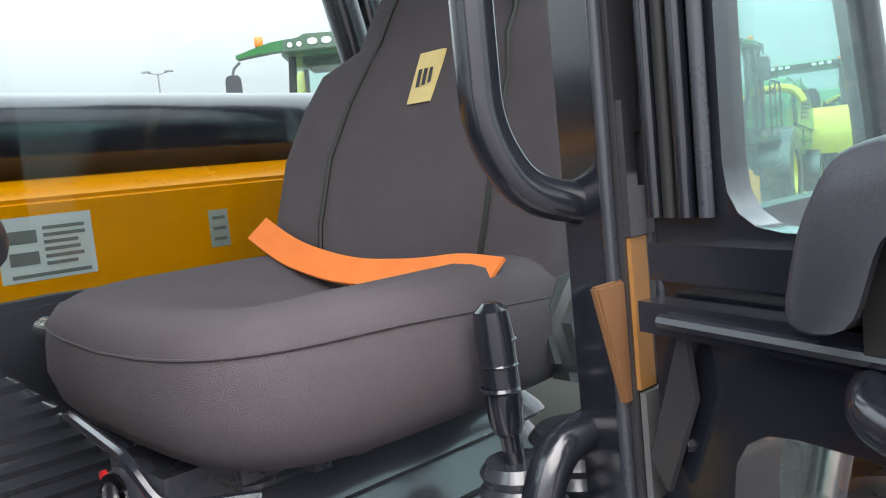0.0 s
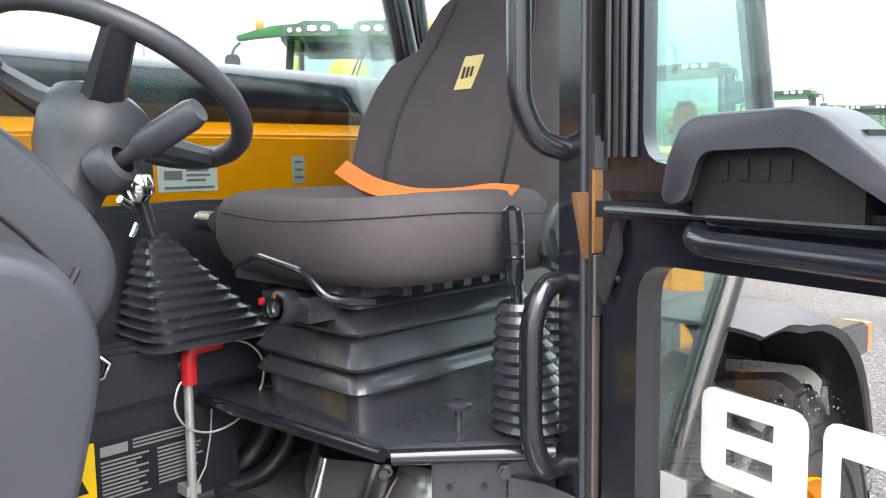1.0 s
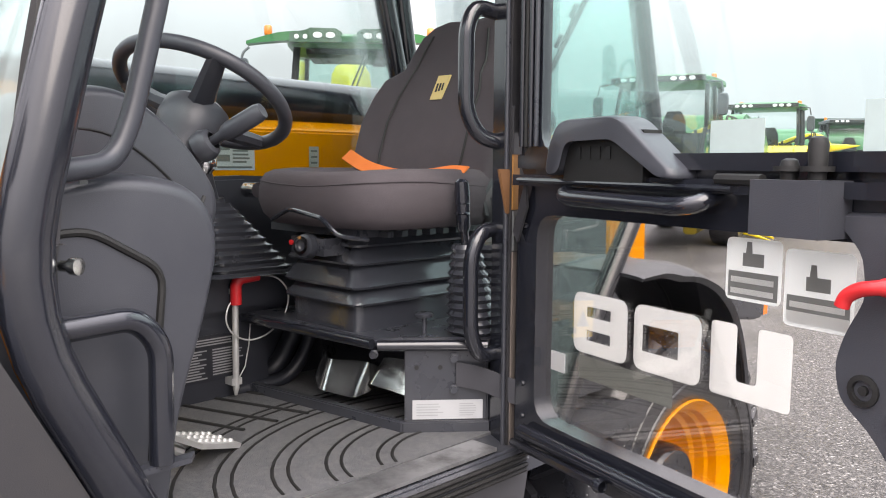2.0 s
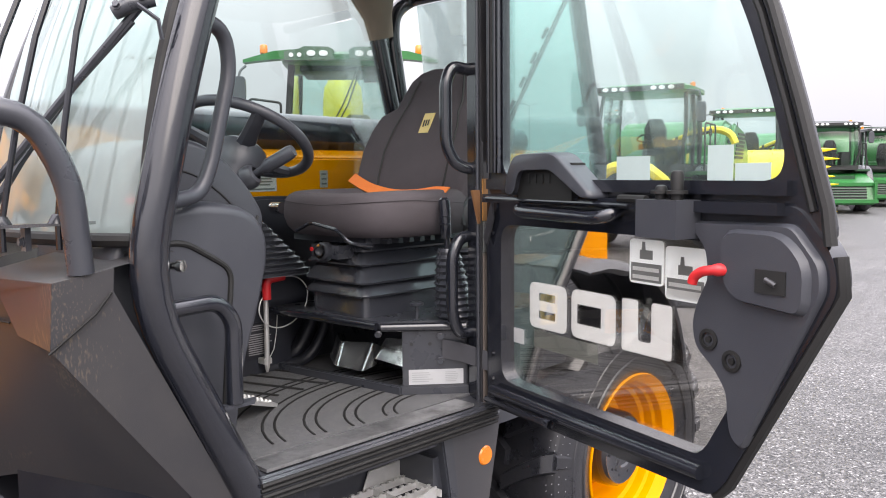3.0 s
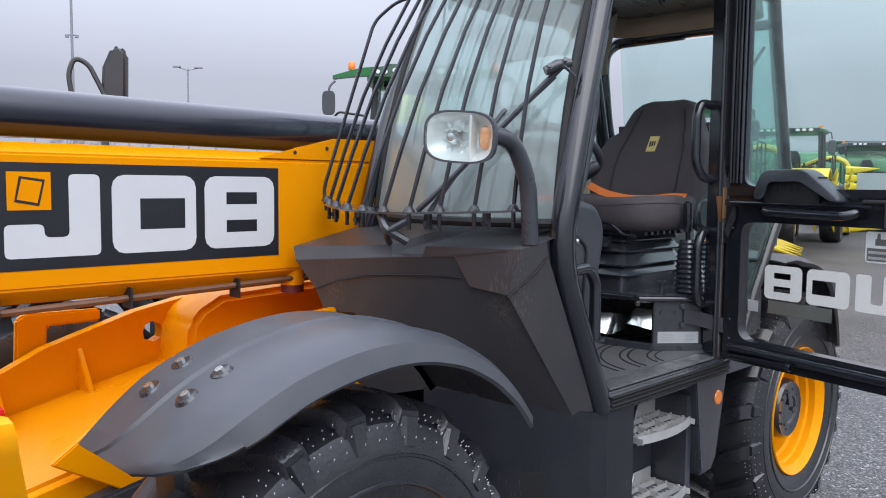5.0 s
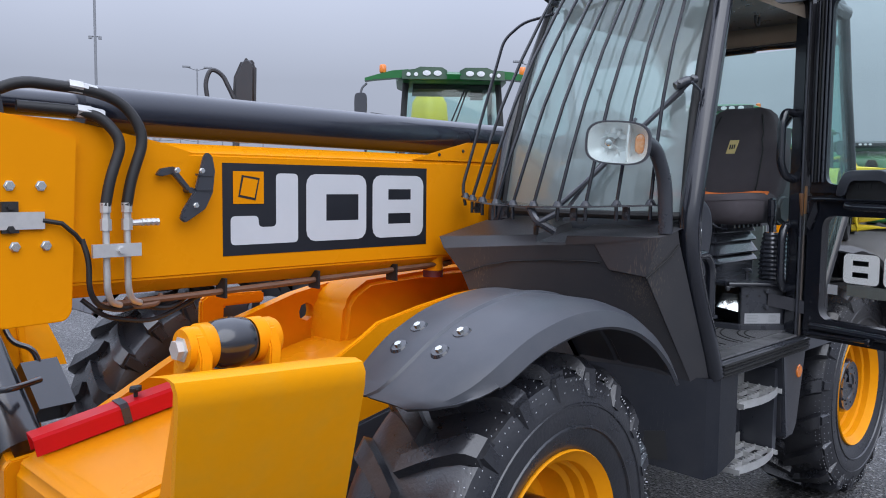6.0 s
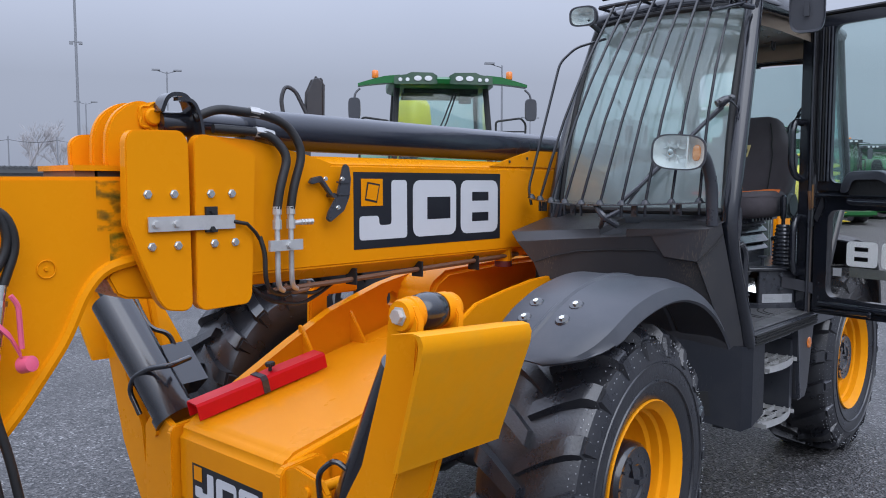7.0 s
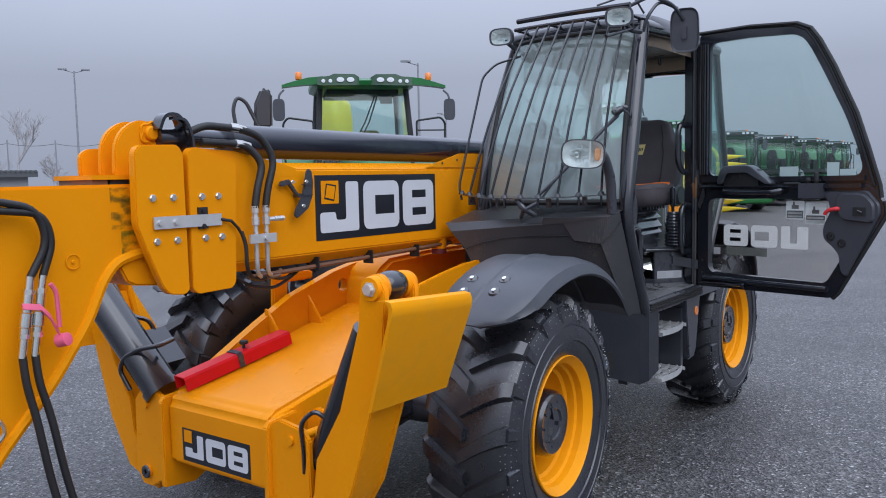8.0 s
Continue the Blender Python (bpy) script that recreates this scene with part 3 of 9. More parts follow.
def bars(bm, put, x0, x1, z0, z1, rows, mi, fill=0.55, ragged=True):
    """Unreadable small print as plain bars."""
    rng = random.Random(round(1000 * (abs(x0) + abs(z0))) + rows)
    step = (z1 - z0) / rows
    for k in range(rows):
        end = x1 - (x1 - x0) * (rng.random() * 0.35 if ragged else 0)
        za = z1 - (k + 1) * step + step * (1 - fill) / 2
        f = bm.faces.new([bm.verts.new(put(x, z, 0.0012)) for x, z in ((x0, za), (end, za), (end, za + step * fill), (x0, za + step * fill))])
        f.material_index = mi
    return bm


def print_lines(put, x0, x1, z0, z1, rows, mat, parent, fill=0.5, ragged=True):
    """Unreadable small print, one bar a line."""
    step = (z1 - z0) / rows
    rng = random.Random(rows * 7 + round(100 * x0))
    for k in range(rows):
        one = bmesh.new()
        zb = z1 - (k + 1) * step
        bars(one, put, x0, x1 - ((x1 - x0) * rng.random() * 0.3 if ragged else 0), zb, zb + step, 1, 0, fill, False)
        part("print_line", one, mat, parent)


def sheet(bm, put, x0, x1, z0, z1, lift=0.0, mi=0, thick=0.0008):
    """A sticker with a little thickness, its outer face at lift."""
    ring = [(x0, z0), (x1, z0), (x1, z1), (x0, z1)]
    loft(bm, [[put(x, z, lift) for x, z in ring], [put(x, z, lift - thick) for x, z in ring]], mi=mi)
    return bm


# ---- boom
BY = 1.41                                              # the boom's near face
FAR_Y = 2 * MID - BY
bm = bmesh.new()
prism(bm, [(BY, 1.42), (BY + 0.05, 1.37), (FAR_Y - 0.05, 1.37), (FAR_Y, 1.42), (FAR_Y, 1.83), (FAR_Y - 0.045, 1.865), (BY + 0.045, 1.865), (BY, 1.83)],
      "x", -2.62, 2.3, 0.006)
prism(bm, [(-1.0, 1.84), (-0.83, 1.885), (-0.66, 1.925), (-0.20, 1.928), (0.05, 1.84)], "y", BY - 0.0006, BY + 0.012)
prism(bm, [(-2.62, 1.80), (-2.60, 1.925), (-2.40, 1.915), (-2.14, 1.866), (-2.02, 1.835), (-2.05, 1.80)], "y", BY - 0.0006, BY + 0.012)
boom = part("boom", bm, YELLOW, mach, "yellow painted box-section boom")
bm = bmesh.new()
for x, z in ((-0.70, 1.885), (-0.85, 1.865)):
    lathe(bm, [(0, 0), (0.008, 0), (0.006, 0.003), (0, 0.003)], aim((x, BY - 0.003, z), (0, -1, 0)), 10)
part("screw", bm, DARK, boom)

# inner boom and drooping nose
bm = bmesh.new()
prism(bm, [(-2.3, 1.78), (-3.86, 1.775), (-3.98, 1.70), (-3.98, 1.2), (-3.82, 0.50), (-3.62, 0.48), (-3.44, 0.81), (-3.22, 1.045), (-3.07, 1.25), (-3.0, 1.40),
           (-2.94, 1.47), (-2.84, 1.495), (-2.3, 1.495)], "y", BY + 0.05, FAR_Y - 0.05, 0.012)
nose = part("boom_nose", bm, YELLOW, mach, "yellow inner boom section with a drooping nose")
bm = bmesh.new()
edge = [(-2.74, 0, 1.505), (-2.84, 0, 1.495), (-2.94, 0, 1.47), (-3.0, 0, 1.40), (-3.07, 0, 1.25), (-3.22, 0, 1.045), (-3.44, 0, 0.81), (-3.62, 0, 0.48)]
for y in (BY + 0.052,):
    pts = rounded([(x - 0.012, y, z + 0.004) for x, _, z in edge], 0.06)
    tube(bm, pts, 0.022, 8)
part("flange", bm, YELLOW, nose, "welded edge flange")
bm = bmesh.new()
tube(bm, [(-3.13 + 0.028 * math.cos(a), BY + 0.046, 1.49 + 0.028 * math.sin(a)) for a in (2 * math.pi * k / 20 for k in range(20))], 0.002, 6, True)
lathe(bm, [(0.008, 0), (0.006, 0.006), (0, 0.006)], aim((-3.13, BY + 0.05, 1.49), (0, -1, 0)), 10)
part("plug", bm, YELLOW, nose)
bm = bmesh.new()
box(bm, (-2.965, BY + 0.0475, 1.60), (-2.86, BY + 0.0490, 1.765))
part("grease_mark", bm, smear_material("olive_grease", (0.16, 0.14, 0.015)), nose, "olive smeared grease patch")
bm = bmesh.new()
box(bm, (-2.925, BY + 0.0475, 1.50), (-2.855, BY + 0.0490, 1.595))
part("grease_mark", bm, smear_material("green_grease", (0.20, 0.21, 0.01)), nose, "greenish smeared grease patch")

# collar plates with bolts
for name_x, poly in (("a", [(-2.905, 1.62), (-2.90, 1.90), (-2.88, 1.93), (-2.70, 1.935), (-2.675, 1.90), (-2.672, 1.33), (-2.70, 1.315), (-2.77, 1.325), (-2.80, 1.36), (-2.86, 1.5)]),
                     ("b", [(-2.655, 1.90), (-2.635, 1.925), (-2.60, 1.925), (-2.40, 1.86), (-2.405, 1.84), (-2.43, 1.34), (-2.45, 1.315), (-2.63, 1.31), (-2.655, 1.33)])):
    bm = bmesh.new()
    poly = [(q.x, q.y) for q in rounded([(x, z, 0) for x, z in poly], 0.018, 3, True)]
    prism(bm, poly, "y", BY - 0.03, BY + 0.012, 0.004)
    plate = part("collar_plate", bm, YELLOW, boom)
    xs = (-2.83, -2.735) if name_x == "a" else (-2.595, -2.51)
    for z in (1.72, 1.545):
        for x in xs:
            bm = bmesh.new()
            bolt(bm, (x + (0.01 if z < 1.6 else 0), BY - 0.03, z), (0, -1, 0), 0.012, 0.012)
            part("bolt", bm, BRIGHT, boom, "zinc plated bolt")
bm = bmesh.new()
box(bm, (-2.835, BY - 0.043, 1.595), (-2.505, BY - 0.037, 1.645), 0.006, 2)
for x in (-2.81, -2.735):
    bolt(bm, (x, BY - 0.043, 1.62), (0, -1, 0), 0.011, 0.010)
part("strap_plate", bm, STEEL, boom, "bare steel strap across the split collar")
bm = bmesh.new()
box(bm, (-2.62, BY - 0.042, 1.585), (-2.575, BY - 0.03, 1.675), 0.004, 1)
for z in (1.66, 1.595):
    bolt(bm, (-2.597, BY - 0.042, z), (0, -1, 0), 0.009, 0.008)
tube(bm, [(-2.51, BY - 0.04, 1.62), (-2.46, BY - 0.05, 1.61), (-2.42, BY - 0.045, 1.575), (-2.40, BY - 0.04, 1.55)], 0.007, 8)
part("sensor", bm, HOSE, boom, "black proximity sensor with cable")

bm = bmesh.new()
prism(bm, [(-2.935, 1.445), (-2.905, 1.385), (-2.87, 1.368), (-2.72, 1.352), (-2.72, 1.50), (-2.90, 1.50)], "y", BY + 0.055, FAR_Y - 0.055, 0.008)
part("wear_pad_box", bm, YELLOW, boom, "yellow pad box below the collar")

# lugs and pins on the collar's top
bm = bmesh.new()
disc_lug = [(-2.905, 1.80), (-2.90, 1.93), (-2.875, 1.985), (-2.83, 2.022), (-2.775, 2.042), (-2.72, 2.025), (-2.69, 1.98), (-2.685, 1.93), (-2.66, 1.80)]
low_lug = [(-2.935, 1.80), (-2.935, 1.90), (-2.905, 1.925), (-2.83, 1.93), (-2.80, 1.80)]
for out, y0, y1 in ((disc_lug, 1.51, 1.54), (disc_lug, 1.61, 1.64), (low_lug, 1.71, 1.74)):
    out = [(q.x, q.y) for q in rounded([(x, z, 0) for x, z in out], 0.03, 3, True)]
    prism(bm, out, "y", y0, y1, 0.006)
box(bm, (-3.03, BY + 0.06, 1.797), (-2.70, BY + 0.34, 1.815), 0.004)
part("lug", bm, YELLOW, boom, "three rounded lifting lugs")
# Two blocks added in the gap: its rust, and its shade as black.
bm = bmesh.new()
box(bm, (-3.02, BY + 0.075, 1.776), (-2.955, BY + 0.32, 1.797), 0.002, 1)
part("wear_pad", bm, BROWN, boom, "rusty brown block in the gap under the lug plate")
bm = bmesh.new()
box(bm, (-2.945, BY + 0.075, 1.776), (-2.72, BY + 0.32, 1.797), 0.002, 1)
part("wear_pad", bm, DARK, boom, "black block put in for the dark gap under the lug plate")
bm = bmesh.new()
lathe(bm, [(0.03, 0), (0.03, 0.02), (0.024, 0.026), (0, 0.026)], aim((-2.74, BY + 0.10, 1.985), (0, -1, 0)), 24)
lathe(bm, [(0.05, 0), (0.05, 0.006), (0.03, 0.008), (0.03, 0)], aim((-2.74, BY + 0.10, 1.985), (0, -1, 0)), 24)
tube(bm, [(-2.74 + (0.044 + 0.006 * math.cos(5 * a)) * math.cos(a), BY + 0.094, 1.985 + (0.044 + 0.006 * math.cos(5 * a)) * math.sin(a)) for a in (2 * math.pi * k / 40 for k in range(40))], 0.0055, 6, True)
part("pin", bm, YELLOW, boom)
bm = bmesh.new()
tube(bm, [(-2.72, BY + 0.09, 1.965), (-2.6, BY + 0.09, 1.965)], 0.045, 20)
strip(bm, rounded([(-2.735, BY + 0.06, 2.0), (-2.715, BY + 0.05, 2.062), (-2.64, BY + 0.05, 2.064), (-2.615, BY + 0.055, 1.99), (-2.60, BY + 0.06, 1.88)], 0.05, 6), 0.06, 0.014, (0, 1, 0))
strip(bm, rounded([(-2.69, BY + 0.02, 2.045), (-2.635, BY + 0.01, 2.045), (-2.605, BY + 0.01, 1.98), (-2.595, BY + 0.01, 1.86)], 0.04, 5), 0.03, 0.012, (0, 1, 0))
part("cylinder_eye", bm, BLACK_PAINT, boom, "black cylinder rod eye")

# long black cylinder on the boom's back
bm = bmesh.new()
tube(bm, [(-2.60, BY + 0.13, 1.972), (-2.35, BY + 0.13, 1.970), (-2.34, BY + 0.13, 1.965), (2.2, BY + 0.13, 1.925)], [0.04, 0.04, 0.078, 0.078], 32)
part("boom_cylinder", bm, material("blue_black_tube", (0.010, 0.013, 0.024), 0.22, second=(0.014, 0.016, 0.022), scale=4, coat=0.6), boom, "long black hydraulic cylinder along the boom")
# logo panel on the boom
bput = lambda x, z, l: Vector((x, BY - 0.0015 - l, z))
bm = bmesh.new()
sheet(bm, bput, -1.905, -0.925, 1.478, 1.803, 0.0, 0)
badge_shapes(bm, bput, -1.875, -0.945, 1.515, 1.77, 0.001, 1)
f = bm.faces.new([bm.verts.new(bput(x, z, 0.002)) for x, z in ((-1.865, 1.66), (-1.74, 1.66), (-1.74, 1.775), (-1.865, 1.775))])
f.material_index = 2
f = bm.faces.new([bm.verts.new(bput(x, z, 0.003)) for x, z in ((-1.845, 1.685), (-1.775, 1.672), (-1.757, 1.752), (-1.83, 1.762))])
f.material_index = 0
f = bm.faces.new([bm.verts.new(bput(x, z, 0.004)) for x, z in ((-1.838, 1.692), (-1.78, 1.681), (-1.765, 1.745), (-1.824, 1.754))])
f.material_index = 2
part("logo_panel", bm, [LOGO_BLACK, WHITE, YELLOW], boom, "dark logo panel with plain white blocks")

# hoses, steel pipes and fittings at the collar
bm = bmesh.new()
tube(bm, [(-2.62, BY + 0.02, 1.985), (-2.55, BY - 0.01, 2.02), (-2.36, BY - 0.02, 2.01), (-2.26, BY - 0.03, 1.98), (-2.20, BY - 0.05, 1.88), (-2.25, BY - 0.05, 1.74), (-2.265, BY - 0.05, 1.66)], 0.017, 10, fillet=0.06)
tube(bm, [(-2.56, BY - 0.0, 1.95), (-2.40, BY - 0.02, 1.945), (-2.33, BY - 0.03, 1.93), (-2.275, BY - 0.055, 1.86), (-2.32, BY - 0.06, 1.74), (-2.335, BY - 0.06, 1.66)], 0.017, 10, fillet=0.06)
part("hose", bm, HOSE, boom, "pair of black hydraulic hoses")
bm = bmesh.new()
for x, y in ((-2.265, BY - 0.05), (-2.335, BY - 0.06)):
    tube(bm, [(x, y, 1.67), (x, y, 1.64)], 0.017, 8)
    tube(bm, [(x, y, 1.64), (x, y, 1.62)], 0.013, 6)
    tube(bm, [(x, y, 1.62), (x, y, 1.40), (x + 0.02, y + 0.02, 1.36), (x + 0.06, y + 0.05, 1.345)], 0.0105, 10, fillet=0.03)
    tube(bm, [(x, y, 1.62), (x, y, 1.585)], 0.017, 6)
tube(bm, [(-2.40, BY - 0.02, 1.945), (-2.36, BY - 0.02, 1.942)], 0.021, 6)
tube(bm, [(-2.36, BY - 0.02, 1.942), (-2.32, BY - 0.02, 1.935)], 0.018, 8)
tube(bm, [(-2.42, BY - 0.015, 2.017), (-2.38, BY - 0.018, 2.013)], 0.021, 6)
tube(bm, [(-2.38, BY - 0.018, 2.013), (-2.34, BY - 0.02, 2.005)], 0.018, 8)
tube(bm, [(-2.25, BY - 0.05, 1.606), (-2.17, BY - 0.055, 1.61)], 0.010, 8)
for k in range(4):
    tube(bm, [(-2.22 + 0.016 * k, BY - 0.053, 1.608), (-2.212 + 0.016 * k, BY - 0.053, 1.608)], 0.013, 6)
box(bm, (-2.385, BY - 0.085, 1.505), (-2.235, BY - 0.072, 1.545), 0.004, 1)
bolt(bm, (-2.30, BY - 0.085, 1.525), (0, -1, 0), 0.011, 0.012)
part("pipe_fitting", bm, STEEL, boom, "steel pipes, unions and clamp plate")
bm = bmesh.new()
tube(bm, [(-2.40, BY - 0.04, 1.56), (-2.385, BY - 0.05, 1.50), (-2.385, BY - 0.05, 1.40), (-2.35, BY - 0.03, 1.35), (-2.27, BY, 1.325), (-2.1, BY + 0.05, 1.35)], 0.009, 8, fillet=0.05)
tube(bm, [(-2.2, BY + 0.02, 1.33), (-2.08, BY + 0.03, 1.31), (-2.0, BY + 0.06, 1.35)], 0.008, 8, fillet=0.05)
tube(bm, [(-2.36, BY + 0.08, 1.36), (-2.30, BY + 0.05, 1.30), (-2.15, BY + 0.05, 1.27), (-2.05, BY + 0.06, 1.30), (-1.95, BY + 0.07, 1.345)], 0.008, 8, fillet=0.05)
part("loose_cable", bm, HOSE, boom)
bm = bmesh.new()
tube(bm, [(-2.33, BY + 0.01, 1.345), (-2.0, BY + 0.02, 1.35), (-0.75, BY + 0.02, 1.385)], 0.011, 8)
tube(bm, [(-2.29, BY + 0.03, 1.34), (-2.0, BY + 0.045, 1.345), (-0.75, BY + 0.045, 1.375)], 0.010, 8)
tube(bm, [(-2.24, BY + 0.03, 1.36), (-2.22, BY + 0.005, 1.33), (-2.14, BY + 0.01, 1.335), (-2.12, BY + 0.03, 1.36)], 0.009, 8, fillet=0.02)
part("pipe_run", bm, COPPER, boom, "brown sleeved pipes under the boom")
bm = bmesh.new()
for x in (-1.9, -1.5, -1.1):
    box(bm, (x, BY - 0.005, 1.33), (x + 0.008, BY + 0.06, 1.40), 0.002, 1)
part("pipe_clip", bm, HOSE, boom)

# latch handle on the boom
bm = bmesh.new()
prism(bm, [(-2.16, 1.545), (-2.15, 1.58), (-2.10, 1.66), (-2.065, 1.80), (-2.05, 1.815), (-2.03, 1.80), (-2.02, 1.74), (-2.03, 1.65), (-2.06, 1.585), (-2.11, 1.55), (-2.14, 1.53)], "y", BY - 0.05, BY - 0.035, 0.004)
box(bm, (-2.10, BY - 0.055, 1.66), (-2.035, BY - 0.03, 1.668))
box(bm, (-2.09, BY - 0.055, 1.72), (-2.035, BY - 0.03, 1.728))
prism(bm, [(-2.235, 1.72), (-2.22, 1.745), (-2.17, 1.755), (-2.10, 1.66), (-2.115, 1.65), (-2.175, 1.725), (-2.215, 1.715)], "y", BY - 0.03, BY - 0.012, 0.003)
tube(bm, [(-2.11, BY, 1.66), (-2.11, BY - 0.04, 1.66)], 0.012, 8)
shift_stop = Matrix.Translation((-1.985, 0, 1.835)) @ Matrix.Diagonal((0.92, 1, 0.82, 1)) @ Matrix.Translation((2.05, 0, -1.815))
bmesh.ops.transform(bm, matrix=shift_stop, verts=bm.verts)
part("lock_stop", bm, BLACK_SATIN, boom, "black curved boom stop bracket")
bm = bmesh.new()
for x, z in ((-2.17, 1.74), (-2.075, 1.74), (-2.10, 1.60)):
    bolt(bm, (x, BY - 0.05, z), (0, -1, 0), 0.009, 0.008)
bmesh.ops.transform(bm, matrix=shift_stop, verts=bm.verts)
part("bolt", bm, BRIGHT, boom)

# proximity drum under the boom's heel
bm = bmesh.new()
lathe(bm, [(0.0, 0), (0.045, 0), (0.045, 0.03), (0, 0.03)], pose(-0.83, BY + 0.05, 1.325), 20)
part("buffer", bm, material("dark_red_rubber", (0.12, 0.012, 0.012), 0.5), boom, "dark red rubber buffer")
bm = bmesh.new()
lathe(bm, [(0.0, 0), (0.046, 0), (0.046, 0.06), (0, 0.06)], pose(-0.83, BY + 0.05, 1.355), 20)
part("buffer_cup", bm, YELLOW, boom)

# small mirror on the boom's far side
bm = bmesh.new()
prism(bm, [(-0.07, -0.12), (0.06, -0.12), (0.065, 0.12), (0.03, 0.16), (-0.015, 0.15), (-0.06, 0.05)], "y", -0.02, 0.03, 0.018, 3, m=Matrix.Translation((-0.89, 2.92, 2.27)) @ pose(0, 0, 0, 0, 0, -40))
tube(bm, [(-1.07, 2.99, 2.12), (-1.09, 3.0, 2.28), (-1.06, 2.99, 2.36), (-1.0, 2.97, 2.33), (-0.93, 2.93, 2.16)], 0.013, 8, fillet=0.05)
tube(bm, [(-0.95, 2.6, 1.3), (-0.96, 2.92, 1.6), (-0.93, 2.94, 2.16)], 0.02, 8)
part("offside_mirror", bm, DUSTY, mach, "dusty black mirror beyond the boom")

# hoses and couplings on the nose
NP = BY + 0.045
bm = bmesh.new()
for k, dx in enumerate((0.0, 0.045)):
    tube(bm, [(-3.60, NP - 0.04, 1.745 - 0.035 * k), (-3.46, NP - 0.05, 1.735 - 0.035 * k), (-3.29 + dx * 0.5, NP - 0.06, 1.70 - 0.02 * k), (-3.252 + dx * 0.4, NP - 0.06, 1.58), (-3.325 + dx, NP - 0.06, 1.455)], 0.014, 10, fillet=0.1)
    tube(bm, [(-3.37 + dx, NP - 0.06, 1.19), (-3.365 + dx, NP - 0.065, 1.08), (-3.338 + dx * 1.15, NP - 0.07, 0.95), (-3.294 + dx * 1.25, NP - 0.07, 0.668), (-3.23 + dx * 1.3, NP - 0.08, 0.42), (-3.25 + dx, NP - 0.05, 0.2), (-3.4, NP + 0.05, 0.12)], 0.014, 10, fillet=0.12)
part("hose", bm, HOSE, nose, "two black service hoses hanging at the nose")
bm = bmesh.new()
for dx in (0.0, 0.045):
    a, b = Vector((-3.325 + dx, NP - 0.06, 1.46)), Vector((-3.372 + dx, NP - 0.06, 1.175))
    for t0, t1, r, n in ((0.0, 0.16, 0.015, 10), (0.16, 0.22, 0.021, 6), (0.22, 0.44, 0.018, 12), (0.45, 0.62, 0.022, 12), (0.63, 0.70, 0.019, 12), (0.70, 0.76, 0.020, 6), (0.76, 1.0, 0.015, 10)):
        tube(bm, [a.lerp(b, t0), a.lerp(b, t1)], r, n)
part("coupling", bm, BRIGHT, nose, "bright quick-release couplings")
bm = bmesh.new()
strip(bm, [(-3.37, NP - 0.085, 1.36), (-3.31, NP - 0.09, 1.35), (-3.275, NP - 0.085, 1.31), (-3.245, NP - 0.08, 1.25)], 0.022, 0.006, (0, 0.4, 1))
lathe(bm, [(0, 0), (0.026, 0), (0.024, 0.04), (0, 0.045)], aim((-3.235, NP - 0.06, 1.215), (0.4, -1, 0.2)), 16)
tube(bm, [(-3.27, NP - 0.09, 1.43), (-3.25, NP - 0.09, 1.40), (-3.245, NP - 0.09, 1.27)], 0.008, 6, fillet=0.02)
part("dust_cap", bm, PINK, nose, "pink plastic dust cap with strap")
bm = bmesh.new()
tube(bm, [(-3.50, NP - 0.02, 0.985), (-3.445, NP - 0.03, 0.965), (-3.43, NP - 0.03, 0.92), (-3.47, NP - 0.02, 0.87)], 0.009, 8, fillet=0.02)
part("linch_pin", bm, BRIGHT, nose)

# ---- front frame: beam, ears, sloping deck, side walls
bm = bmesh.new()
prism(bm, [(-2.44, 0.42), (-2.44, 0.72), (-2.40, 0.765), (-2.36, 0.775), (-1.75, 0.905), (-0.95, 1.08), (-0.95, 0.80), (-1.8, 0.5), (-2.1, 0.42)], "y", 1.20, 1.93, 0.022, 3)
frame_front = part("front_frame", bm, YELLOW, mach, "yellow front frame with sloping deck")
fput = lambda y, z, l: Vector((-2.4415 - l, y, z))
bm = bmesh.new()
for sgn in (1, -1):
    yy = lambda y: y if sgn == 1 else 2 * MID - y
    ys = sorted((yy(1.20), yy(1.165)))
    prism(bm, [(-2.475, 0.30), (-2.475, 0.72), (-2.455, 0.745), (-2.30, 0.76), (-2.26, 0.74), (-2.2, 0.33), (-2.3, 0.28)], "y", ys[0], ys[1], 0.005)
part("ear_plate", bm, YELLOW, frame_front)
for sgn in (1, -1):
    yy = lambda y: y if sgn == 1 else 2 * MID - y
    bm = bmesh.new()
    ring = [(yy(y), z) for y, z in ((1.17, 0.33), (1.17, 0.74), (1.11, 0.765), (0.98, 0.745), (0.94, 0.70), (0.93, 0.34), (0.98, 0.27), (1.06, 0.27))]
    prism(bm, ring, "x", -2.455, -2.425, 0.006)
    prism(bm, ring, "x", -2.24, -2.21, 0.006)
    part("clevis", bm, YELLOW, frame_front)
    bm = bmesh.new()
    for y, z, r in ((1.04, 0.69, 0.02), (1.03, 0.345, 0.032)):
        tube(bm, [(-2.468, yy(y), z), (-2.2, yy(y), z)], r, 20)
    part("pin", bm, YELLOW, frame_front)
    bm = bmesh.new()
    lathe(bm, [(0.034, 0), (0.03, 0.008), (0.014, 0.008), (0.012, 0.0), (0, 0)], aim((-2.468, yy(1.03), 0.345), (-1, 0, 0)), 20)
    part("bush", bm, BLACK_SATIN, frame_front)

bm = bmesh.new()
sheet(bm, fput, 1.325, 1.815, 0.452, 0.612, 0.0, 0)
